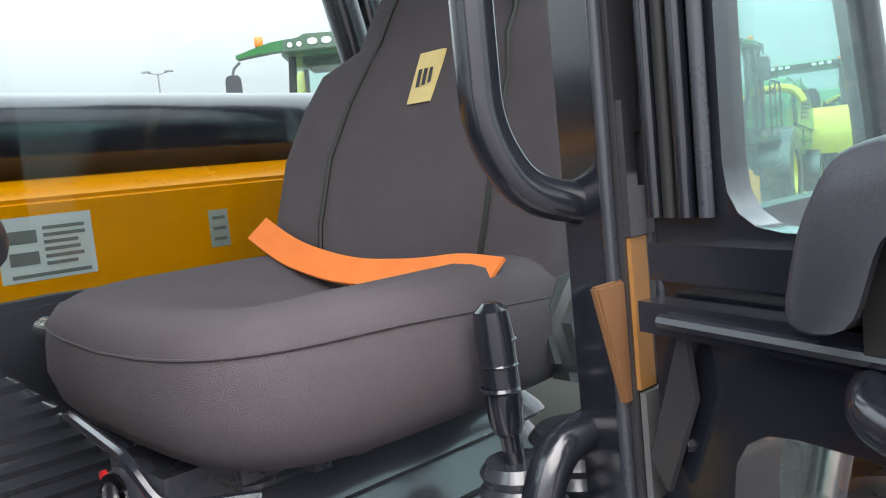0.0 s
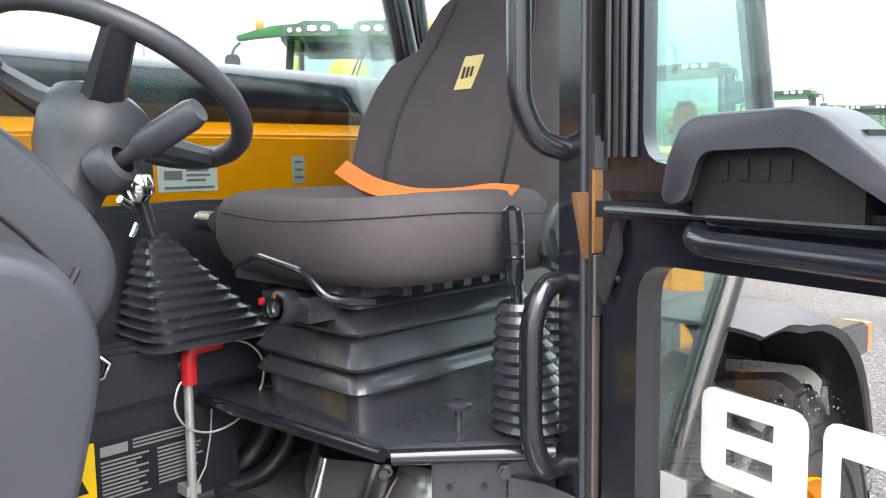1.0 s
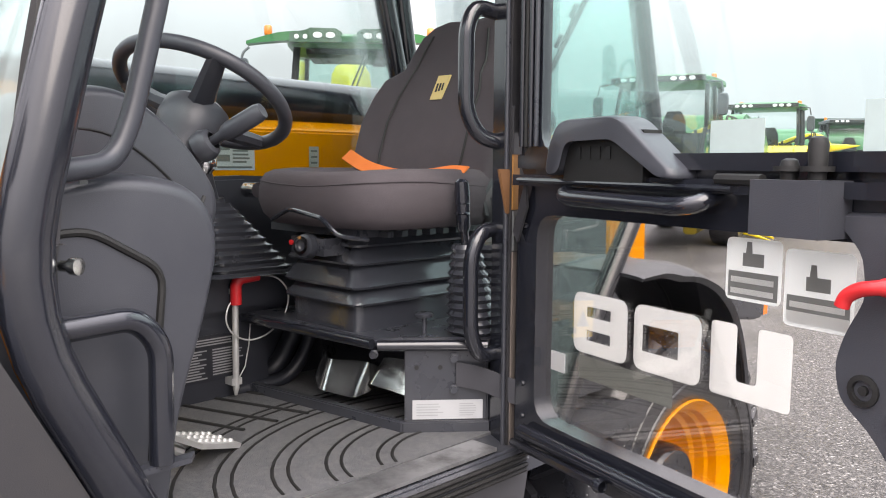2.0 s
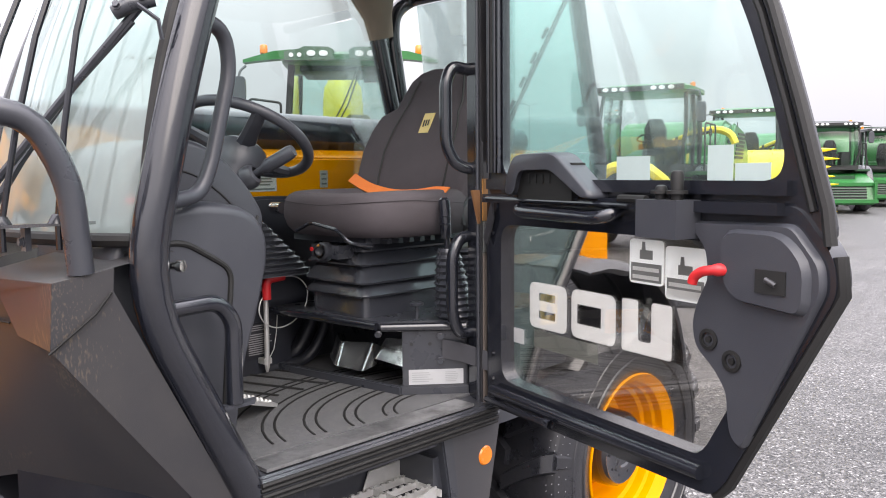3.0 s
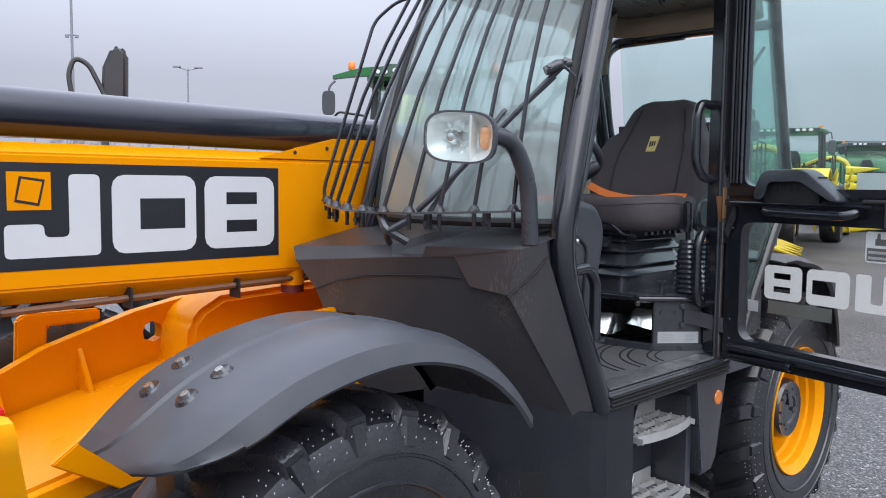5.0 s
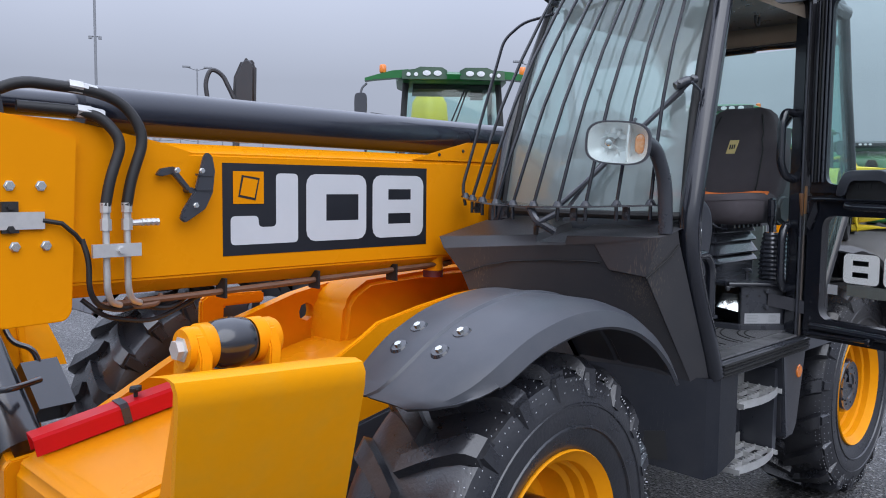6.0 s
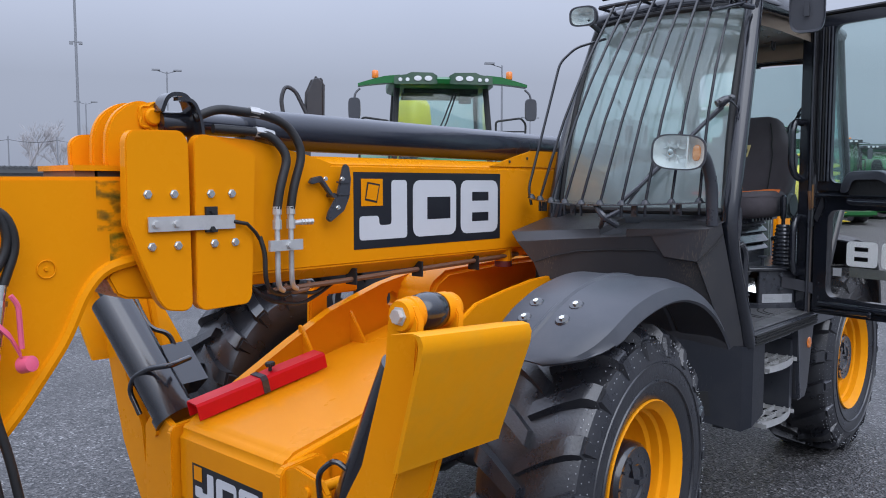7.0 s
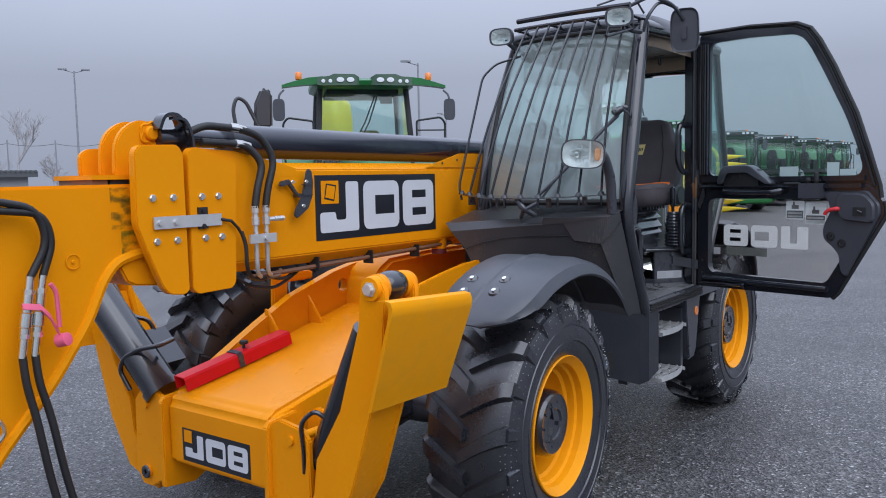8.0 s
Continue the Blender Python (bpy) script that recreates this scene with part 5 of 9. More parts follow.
# front bodywork: lip, recess, raised facet and cheek, by its corners
corner = {
    "nose_top": (-0.893, 1.360, 1.512), "nose_low": (-0.925, 1.300, 1.467), "back_end": (-0.50, 1.36, 1.595),
    "lip_a": (-0.800, 0.905, 1.541), "lip_b": (-0.761, 0.780, 1.541), "low_a": (-0.815, 0.885, 1.500), "low_b": (-0.772, 0.780, 1.505),
    "dip_a": (-0.812, 0.892, 1.512), "dip_b": (-0.769, 0.784, 1.515), "dip_back_a": (-0.46, 0.892, 1.583), "dip_back_b": (-0.46, 0.784, 1.583),
    "back_a": (-0.46, 0.905, 1.605), "back_b": (-0.46, 0.780, 1.605), "back_c": (-0.46, 0.392, 1.598),
    "facet_a": (-0.742, 0.663, 1.511), "facet_b": (-0.724, 0.608, 1.418), "facet_c": (-0.715, 0.451, 1.403), "facet_d": (-0.726, 0.394, 1.553),
    "under_a": (-0.737, 0.664, 1.503), "under_b": (-0.706, 0.612, 1.412), "under_c": (-0.692, 0.466, 1.398),
    "side_a": (-0.599, 0.392, 1.574), "side_b": (-0.608, 0.379, 1.526), "foot_a": (-0.325, 0.381, 0.966), "foot_b": (-0.386, 0.434, 0.962),
    "foot_c": (-0.494, 0.600, 0.990), "foot_d": (-0.566, 0.706, 1.008), "foot_e": (-0.640, 0.900, 1.008), "foot_f": (-0.70, 1.085, 0.96),
    "arch_a": (-0.79, 1.20, 1.05), "arch_b": (-0.795, 1.077, 1.206), "arch_c": (-0.823, 1.08, 1.285), "arch_d": (-0.871, 1.196, 1.285),
    "edge": (-0.89, 1.225, 1.365), "arch_back": (-0.50, 1.20, 1.28),
}
panels = ("nose_top lip_a low_a nose_low", "nose_top back_end back_a lip_a", "lip_a back_a dip_back_a dip_a", "dip_a dip_back_a dip_back_b dip_b",
          "dip_b dip_back_b back_b lip_b", "dip_a dip_b low_b low_a", "lip_b back_b back_c side_a facet_d", "lip_b facet_d facet_c facet_b facet_a low_b",
          "lip_a dip_a low_a", "lip_b low_b dip_b", "facet_d side_a side_b facet_c", "side_b foot_a foot_b facet_c", "facet_c foot_b under_c",
          "facet_a facet_b under_b under_a", "facet_b facet_c under_c under_b", "low_b facet_a under_a",
          "nose_low low_a arch_b arch_c arch_d edge", "low_a foot_e foot_f arch_a arch_b", "low_a low_b under_a under_b foot_d foot_e",
          "under_b under_c foot_b foot_c foot_d", "nose_top nose_low edge arch_d arch_back back_end")
bm = bmesh.new()
made = {name: bm.verts.new(p) for name, p in corner.items()}
for one in panels:
    bm.faces.new([made[name] for name in one.split()])
bmesh.ops.recalc_face_normals(bm, faces=bm.faces)
bev(bm, list(bm.faces), 0.007, 3)
fairing = part("front_fairing", bm, DUSTY, mach, "dusty black moulded bodywork below the windscreen", 24)
bm = bmesh.new()
tube(bm, [(-0.897, 1.215, 1.365), (-0.876, 1.115, 1.402), (-0.839, 0.995, 1.430), (-0.782, 0.850, 1.440), (-0.746, 0.722, 1.445), (-0.727, 0.645, 1.443)], 0.0026, 6)
tube(bm, [(-0.612, 0.378, 1.524), (-0.640, 0.394, 1.480), (-0.718, 0.449, 1.398)], 0.003, 6)
part("panel_joint", bm, SEAL, fairing)
PLASTIC2 = material("black_skirt_plastic", (0.014, 0.016, 0.022), 0.42, second=(0.042, 0.041, 0.044), scale=4, amount=0.4, streak=(0.12, 0.10, 0.08), bump=0.1, bump_scale=400, spec=0.3)
# side skirt below the fairing, ahead of the steps
bm = bmesh.new()
plan = [(-0.088, 0.372, 0.956, 0.59), (-0.29, 0.350, 0.968, 0.57), (-0.345, 0.382, 0.970, 0.555), (-0.500, 0.596, 1.000, 0.62), (-0.575, 0.70, 1.019, 0.66), (-0.648, 0.90, 1.019, 0.75), (-0.50, 1.0, 1.0, 0.75), (-0.088, 1.0, 0.956, 0.59)]
loft(bm, [[Vector((x, y, b)) for x, y, t, b in plan], [Vector((x, y, t)) for x, y, t, b in plan]])
bev(bm, list(bm.faces), 0.018, 3)
skirt = part("side_skirt", bm, PLASTIC2, mach, "dusty black side skirt ahead of the steps", 18)
bm = bmesh.new()
sl = [Vector((-0.4905, 0.5725, 0.747)), Vector((-0.4435, 0.5045, 0.751)), Vector((-0.4345, 0.4925, 0.63)), Vector((-0.4845, 0.5645, 0.63))]
sn = Vector((-0.822, -0.57, 0))
loft(bm, [[p - sn * 0.004 for p in sl], [p - sn * 0.012 for p in sl]])
part("drain_slot", bm, SEAL, skirt, "dark slot in the skirt")
# sill with ribbed tread, and floor mat
bm = bmesh.new()
prism(bm, [(0.345, 0.965), (0.345, 1.005), (0.365, 1.028), (0.47, 1.04), (0.47, 0.965)], "x", -0.29, 0.62, 0.006)
sill = part("door_sill", bm, BLACK_SATIN, cab, "black door sill")
bm = bmesh.new()
for k in range(4):
    z = 0.975 + 0.014 * k
    tube(bm, [(-0.285, 0.346 - 0.004 * (k % 2), z), (0.60, 0.346 - 0.004 * (k % 2), z)], 0.006, 6)
part("sill_seal", bm, SEAL, sill)
bm = bmesh.new()
box(bm, (-0.25, 0.372, 1.034), (0.52, 0.452, 1.043), 0.002, 1, pose(0, 0, 0))
part("sill_strip", bm, material("worn_aluminium", (0.42, 0.42, 0.43), 0.35, 0.8, second=(0.12, 0.12, 0.12), scale=10, amount=0.9), sill, "worn bare metal edge strip")
bm = bmesh.new()
box(bm, (-0.38, 0.455, 1.02), (0.66, 1.30, 1.045), 0.006)
matob = part("floor_mat", bm, MAT, cab, "ribbed black rubber floor mat with dust")
bm = bmesh.new()
for k in range(5):
    for r in (0.165 + 0.11 * k, 0.197 + 0.11 * k):
        pts = [(0.46 - r * math.cos(a) * 1.15, 0.42 + r * math.sin(a) * 0.95, 1.0455) for a in (math.pi * (0.02 + 0.62 * j / 16) for j in range(17))]
        tube(bm, [p for p in pts if 0.46 < p[1] < 1.26 and p[0] > -0.37], 0.0026, 6, flat=1.6)
for k in range(7):
    x = -0.15 + 0.10 * k
    tube(bm, [(x, 0.90, 1.047), (x - 0.12, 1.24, 1.047)], 0.004, 6, flat=1.6)
part("mat_rib", bm, SEAL, matob)
bm = bmesh.new()
for r in ((-0.46, 1.05), ):
    tube(bm, [(-0.05, 1.27, 1.05), (0.40, 1.27, 1.05), (0.50, 1.27, 1.08), (0.55, 1.24, 1.2), (0.56, 1.2, 1.3)], 0.03, 10, fillet=0.06)
    tube(bm, [(0.30, 1.22, 1.05), (0.50, 1.20, 1.06), (0.56, 1.18, 1.16), (0.56, 1.15, 1.28)], 0.022, 10, fillet=0.06)
part("mat_upstand", bm, TRIM, matob)

# far inner wall, with trim, decal and stowed pin
bm = bmesh.new()
prism(bm, [(-0.55, 1.03), (-0.60, 1.55), (-0.56, 1.66), (0.40, 1.685), (1.3, 1.66), (1.3, 1.03)], "y", 1.28, 1.335, 0.012)
part("side_trim", bm, TRIM, cab, "black moulded inner wall")
bm = bmesh.new()
box(bm, (-0.50, 1.20, 1.03), (0.42, 1.29, 1.42), 0.03, 3)
part("side_console", bm, TRIM, cab, "black plastic side console")
wput = lambda x, z, l: Vector((x, 1.1985 - l, z))
bm = bmesh.new()
sheet(bm, wput, 0.03, 0.11, 1.10, 1.235, 0.0, 2)
sheet(bm, wput, 0.11, 0.345, 1.10, 1.235, 0.0, 0)
f = bm.faces.new([bm.verts.new(wput(x, z, 0.001)) for x, z in ((0.045, 1.14), (0.095, 1.14), (0.07, 1.20))])
f.material_index = 0
DECAL_PRINT = material("decal_print", (0.24, 0.24, 0.25), 0.5)
part("warning_decal", bm, [LOGO_BLACK, DECAL_PRINT, material("decal_yellow", (0.85, 0.55, 0.0), 0.5)], cab, "black and yellow warning decal with small print")
print_lines(wput, 0.12, 0.175, 1.20, 1.225, 1, DECAL_PRINT, cab, 0.8, False)
print_lines(wput, 0.185, 0.31, 1.203, 1.226, 3, DECAL_PRINT, cab)
print_lines(wput, 0.12, 0.22, 1.108, 1.195, 11, DECAL_PRINT, cab)
print_lines(wput, 0.235, 0.335, 1.115, 1.195, 10, DECAL_PRINT, cab)
# stowed locking pin with red handle and wire loop
bm = bmesh.new()
tube(bm, [(0.292, 1.165, 1.37), (0.290, 1.165, 1.075)], 0.0095, 10)
tube(bm, [(0.290, 1.165, 1.075), (0.289, 1.165, 1.055)], [0.0095, 0.004], 10)
pinob = part("locking_pin", bm, STEEL, cab, "steel locking pin stowed upright")
bm = bmesh.new()
tube(bm, [(0.292, 1.16, 1.32), (0.292, 1.16, 1.378), (0.302, 1.157, 1.394), (0.358, 1.148, 1.400)], 0.0165, 12, fillet=0.02)
part("grip", bm, RED_PLASTIC, pinob, "red plastic grip")
bm = bmesh.new()
loop = [(0.358, 1.148, 1.400), (0.41, 1.13, 1.395), (0.447, 1.12, 1.35), (0.437, 1.12, 1.285), (0.38, 1.13, 1.225), (0.32, 1.14, 1.212), (0.272, 1.15, 1.235), (0.252, 1.155, 1.28), (0.267, 1.16, 1.32), (0.288, 1.165, 1.335)]
tube(bm, rounded(loop, 0.05, 4), 0.0025, 6)
tube(bm, [(0.295, 1.17, 1.09), (0.330, 1.18, 1.13), (0.350, 1.19, 1.19), (0.360, 1.195, 1.26)], 0.002, 6)
part("wire_loop", bm, STEEL, pinob)
bm = bmesh.new()
box(bm, (0.275, 1.16, 1.085), (0.307, 1.20, 1.105), 0.004, 1)
box(bm, (0.278, 1.16, 1.35), (0.307, 1.20, 1.365), 0.004, 1)
part("pin_clip", bm, STEEL, pinob)

# right-hand lever console with gaiter and chrome knob
bm = bmesh.new()
prism(bm, [(-0.15, 1.40), (0.10, 1.415), (0.50, 1.40), (0.54, 1.37), (0.54, 1.30), (-0.15, 1.28)], "y", 1.175, 1.30, 0.012)
part("lever_console", bm, TRIM, cab)
bm = bmesh.new()
rings = []
n = 10
for k in range(n * 2 + 1):
    t = k / (n * 2)
    z = 1.405 + 0.205 * t
    big = 1 if k % 2 == 0 else 0.89
    sx, sy = (0.31 - 0.24 * t) * big, (0.23 - 0.17 * t) * big
    cx = 0.345 - 0.085 * t
    rings.append([Vector((cx + p[0] * sx, 1.215 - 0.01 * t + p[1] * sy, z)) for p in superellipse(1, 1, 24, 6)])
loft(bm, rings)
gaiter = part("lever_gaiter", bm, BELLOWS, cab, "black rubber lever gaiter", 20)
bm = bmesh.new()
tube(bm, [(0.26, 1.205, 1.60), (0.225, 1.19, 1.70)], 0.014, 10)
tube(bm, [(0.26, 1.205, 1.60), (0.255, 1.205, 1.62)], 0.028, 12)
part("lever_stem", bm, BLACK_SATIN, gaiter)
bm = bmesh.new()
lathe(bm, [(0, -0.03), (0.02, -0.028), (0.034, -0.008), (0.036, 0.006), (0.028, 0.024), (0, 0.03)], Matrix.Translation((0.215, 1.185, 1.72)), 20)
part("lever_knob", bm, CHROME, gaiter, "chrome ball knob")
bm = bmesh.new()
tube(bm, [(0.195, 1.17, 1.685), (0.17, 1.16, 1.70)], 0.008, 10)
tube(bm, [(0.21, 1.18, 1.65), (0.195, 1.175, 1.625)], 0.006, 8)
part("switch", bm, CHROME, gaiter)
bm = bmesh.new()
tube(bm, [(0.10, 1.17, 1.36), (0.12, 1.16, 1.37), (0.13, 1.155, 1.395), (0.115, 1.16, 1.41)], 0.006, 8)
part("key", bm, CHROME, cab)

# ---- dashboard and steering
bm = bmesh.new()
side = [(-0.41, 1.05), (-0.60, 1.50), (-0.55, 1.66), (-0.42, 1.70), (-0.30, 1.705), (-0.20, 1.685), (-0.155, 1.63), (-0.15, 1.56), (-0.185, 1.42), (-0.235, 1.28), (-0.27, 1.05)]
dash_side = [(q.x, q.y) for q in rounded([(x, z, 0) for x, z in side], 0.09, 4, True)]
rings = []
for y, k in ((0.472, 0.90), (0.474, 0.94), (0.485, 0.975), (0.52, 1.0), (0.70, 1.0), (0.90, 0.97), (0.96, 0.9)):
    rings.append([Vector((-0.40 + (x + 0.40) * k, y, 1.40 + (z - 1.40) * k)) for x, z in dash_side])
loft(bm, rings)
dash = part("dashboard", bm, DASH, cab, "black moulded dashboard pedestal", 55)
bm = bmesh.new()
tube(bm, rounded([(-0.54, 0.476, 1.594), (-0.397, 0.472, 1.612), (-0.268, 0.472, 1.535), (-0.284, 0.472, 1.38), (-0.30, 0.474, 1.20)], 0.035, 4), 0.0075, 8)
tube(bm, [(-0.17, 0.50, 1.66), (-0.21, 0.485, 1.60), (-0.26, 0.48, 1.52)], 0.004, 6)
part("panel_joint", bm, SEAL, dash)
bm = bmesh.new()
cowl = [(-0.52, 1.62), (-0.50, 1.78), (-0.40, 1.855), (-0.28, 1.865), (-0.20, 1.82), (-0.12, 1.74), (-0.07, 1.66), (-0.075, 1.60), (-0.12, 1.55), (-0.20, 1.56)]
cowl_side = [(q.x, q.y) for q in rounded([(x, z, 0) for x, z in cowl], 0.07, 4, True)]
rings = []
for y, k in ((0.598, 0.86), (0.602, 0.92), (0.62, 0.975), (0.66, 1.0), (0.95, 1.0), (1.05, 0.97), (1.09, 0.88)):
    rings.append([Vector((-0.28 + (x + 0.28) * k, y, 1.68 + (z - 1.68) * k)) for x, z in cowl_side])
loft(bm, rings)
part("instrument_cowl", bm, DASH, dash, "rounded black instrument cowl", 55)
bm = bmesh.new()
tube(bm, rounded([(-0.42, 0.602, 1.78), (-0.30, 0.598, 1.78), (-0.19, 0.598, 1.70), (-0.12, 0.60, 1.60)], 0.08, 5), 0.003, 6)
part("cowl_seam", bm, SEAL, dash)
bm = bmesh.new()
loft(bm, [[Vector((-0.41 + p[0] * k, 0.57 + p[1] * k, z)) for p in superellipse(0.13, 0.15, 32, 3)] for z, k in ((1.700, 0.97), (1.703, 1.0), (1.711, 1.0), (1.714, 0.96))])
part("reservoir_cap", bm, RED_PLASTIC, dash, "flat red lid on the dash top")
bm = bmesh.new()
loft(bm, [[Vector((-0.41 + p[0], 0.57 + p[1], z)) for p in superellipse(0.115, 0.135, 32, 3)] for z in (1.66, 1.70)])
part("reservoir", bm, material("cream_label", (0.55, 0.50, 0.42), 0.5, second=(0.35, 0.22, 0.2), scale=25, amount=0.7), dash, "cream labelled reservoir below the lid")
bm = bmesh.new()
box(bm, (-0.403, 0.478, 1.664), (-0.390, 0.486, 1.692), 0.002, 1)
part("dash_decal", bm, GREY_FILM, dash)

WC = Vector((0.042, 0.87, 1.875))
wm = Matrix.Translation(WC) @ pose(0, 0, 0, -10, 31, 0)
bm = bmesh.new()
R = 0.195
tube(bm, [wm @ Vector((R * math.cos(a), R * math.sin(a), 0)) for a in (2 * math.pi * k / 48 for k in range(48))], 0.0165, 12, True)
sw = part("steering_wheel", bm, DASH, cab, "black three-spoke steering wheel")
bm = bmesh.new()
for a in (radians(125), radians(243), radians(5)):
    d = Vector((math.cos(a), math.sin(a), 0))
    tube(bm, [wm @ (d * 0.03 + Vector((0, 0, -0.05))), wm @ (d * 0.10 + Vector((0, 0, -0.035))), wm @ (d * R)], [0.026, 0.02, 0.016], 8, flat=1.4)
part("spoke", bm, DASH, sw)
bm = bmesh.new()
lathe(bm, [(0.0, 0.0), (0.055, -0.005), (0.075, -0.02), (0.08, -0.06), (0.07, -0.10), (0.05, -0.14), (0.045, -0.24)], wm @ Matrix.Translation((0, 0, -0.02)), 24)
part("column", bm, DASH, sw, "black steering column shroud")
bm = bmesh.new()
s0 = Vector((-0.02, 0.785, 1.752))
s1 = Vector((0.06, 0.655, 1.835))
tube(bm, [s0, s0 + (s1 - s0) * 0.35, s0 + (s1 - s0) * 0.42, s0 + (s1 - s0) * 0.5, s0 + (s1 - s0) * 0.92, s1], [0.010, 0.011, 0.018, 0.021, 0.021, 0.017], 14)
lathe(bm, [(0.034, 0), (0.036, 0.02), (0.03, 0.035), (0.02, 0.04)], aim(s0, s1 - s0), 18)
part("shift_stalk", bm, DASH, sw, "thick black shift stalk")

# grab handles inside the front pillar and on the door pillar
rail([(-0.47, 0.41, 1.705), (-0.36, 0.45, 1.72), (-0.325, 0.455, 1.79), (-0.265, 0.455, 2.02), (-0.28, 0.45, 2.11), (-0.38, 0.42, 2.13)], 0.0185, "grab_handle", DASH, 0.07, label="black looped grab handle")
rail([(-0.49, 0.40, 1.465), (-0.35, 0.405, 1.47), (-0.312, 0.40, 1.42), (-0.318, 0.396, 1.22)], 0.0205, "grab_handle", BLACK_PAINT, 0.05, label="black tubular grab handle")
bm = bmesh.new()
prism(bm, [(-0.37, 0.385), (-0.27, 0.385), (-0.25, 0.41), (-0.37, 0.41)], "z", 1.21, 1.22)
part("handle_bracket", bm, BLACK_SATIN, cab)
bm = bmesh.new()
prism(bm, [(-0.53, 1.650), (-0.459, 1.652), (-0.467, 1.58), (-0.496, 1.52), (-0.512, 1.465), (-0.54, 1.465)], "y", 0.404, 0.412, 0.002)
tube(bm, [(-0.487, 0.408, 1.47), (-0.515, 0.408, 1.63)], 0.006, 8)
flange = bmesh.new()
prism(flange, [(-0.535, 1.47), (-0.492, 1.455), (-0.225, 0.985), (-0.275, 0.985)], "y", 0.399, 0.405, 0.002)
part("pillar_flange", flange, BLACK_SATIN, cab, "black flange along the front pillar")
latch = part("striker_bracket", bm, DUSTED_SHEEN, cab, "dusty black striker plate on the front pillar")
bm = bmesh.new()
box(bm, (-0.478, 0.400, 1.525), (-0.472, 0.4035, 1.585), 0.001, 1, pose(0, 0, 0, 0, 0, 0))
part("slot", bm, SEAL, latch)
bm = bmesh.new()
lathe(bm, [(0.009, 0), (0.009, 0.018), (0.014, 0.019), (0.014, 0.032), (0, 0.034)], aim((-0.465, 0.404, 1.565), (0.5, -0.85, 0)), 12)
part("striker_bolt", bm, BRIGHT, latch)
rail([(0.60, 0.46, 2.09), (0.545, 0.48, 2.10), (0.52, 0.485, 2.05), (0.52, 0.485, 1.85), (0.55, 0.47, 1.79), (0.60, 0.44, 1.775)], 0.0195, "grab_handle", BLACK_PAINT, 0.05, label="black upper grab handle on the door pillar")
rail([(0.62, 0.455, 1.565), (0.55, 0.46, 1.56), (0.522, 0.465, 1.50), (0.522, 0.465, 1.31), (0.55, 0.46, 1.245), (0.61, 0.445, 1.255)], 0.0195, "grab_handle", BLACK_PAINT, 0.06, label="black lower grab handle on the door pillar")

# ---- seat
SY = 0.86
def seat_top(x, y):
    """Height of the cushion's top: side bolsters, a dished middle and a rolled front."""
    yn, xn = (y - SY) / 0.29, (x - 0.592) / 0.29
    dish = max(0.0, 1 - (yn / 0.66) ** 2) * min(1.0, max(0.0, (xn + 0.85) / 0.7))
    return 1.706 - 0.045 * dish + 0.006 * abs(yn) - 0.010 * max(0.0, -xn - 0.5)


bm = bmesh.new()
rings = []
for z, w, d, pw in ((1.556, 0.43, 0.42, 4), (1.561, 0.53, 0.52, 4), (1.585, 0.565, 0.555, 4.5), (1.62, 0.585, 0.58, 4.5), (1.655, 0.580, 0.58, 4.5)):
    rings.append([Vector((0.592 + p[0], SY + p[1], z)) for p in superellipse(w, d, 48, pw)])
for rho, drop in ((0.985, 0.028), (0.95, 0.012), (0.89, 0.003), (0.80, 0), (0.68, 0), (0.54, 0), (0.40, 0), (0.26, 0), (0.12, 0), (0.03, 0)):
    ring = [Vector((0.592 + p[0] * rho, SY + p[1] * rho, 0)) for p in superellipse(0.58, 0.58, 48, 4.5)]
    rings.append([Vector((q.x, q.y, seat_top(q.x, q.y) - drop)) for q in ring])
loft(bm, rings)
seat = part("driver_seat", bm, CLOTH, cab, "grey cloth seat cushion", 60)
bm = bmesh.new()
tube(bm, [Vector((0.592 + p[0], SY + p[1], 1.672 + 0.008 * math.cos(3 * math.atan2(p[1], p[0])))) for p in superellipse(0.575, 0.575, 60, 4.5)], 0.0016, 6, True)
part("piping", bm, material("dark_cloth_seam", (0.06, 0.052, 0.057), 0.9), seat)
bm = bmesh.new()
spec = ((1.60, 0.80, 0.50, 0.15), (1.66, 0.805, 0.56, 0.17), (1.75, 0.83, 0.60, 0.18), (1.85, 0.86, 0.60, 0.175), (1.93, 0.895, 0.575, 0.16), (1.985, 0.915, 0.51, 0.145), (2.02, 0.928, 0.435, 0.135), (2.07, 0.943, 0.395, 0.122), (2.12, 0.96, 0.345, 0.11), (2.15, 0.97, 0.27, 0.085), (2.165, 0.975, 0.17, 0.04))
rings = []
for z, cx, w, t in spec:
    ring = []
    for p in superellipse(t, w, 40, 3.4):
        wing = 0.07 * (abs(p[1]) / (w / 2)) ** 2.5 if z < 1.99 else 0.03 * (abs(p[1]) / (w / 2)) ** 2.5
        ring.append(Vector((cx + p[0] - wing, SY + p[1], z)))
    rings.append(ring)
loft(bm, rings)
backr = part("backrest", bm, CLOTH, seat, "grey cloth backrest with side bolsters", 60)
bm = bmesh.new()
for sy in (-1, 1):
    pts = []
    for z, cx, w, t in spec[1:9]:
        f_ = 0.58 if z < 2.0 else 0.66
        pts.append((cx - t / 2 + 0.002 - (0.07 if z < 1.99 else 0.03) * f_ ** 2.5, SY + sy * w * f_ / 2, z))
    tube(bm, pts, 0.004, 6)
part("seam", bm, SEAL, backr)
bm = bmesh.new()
n1 = Vector((-0.955, 0, -0.29))
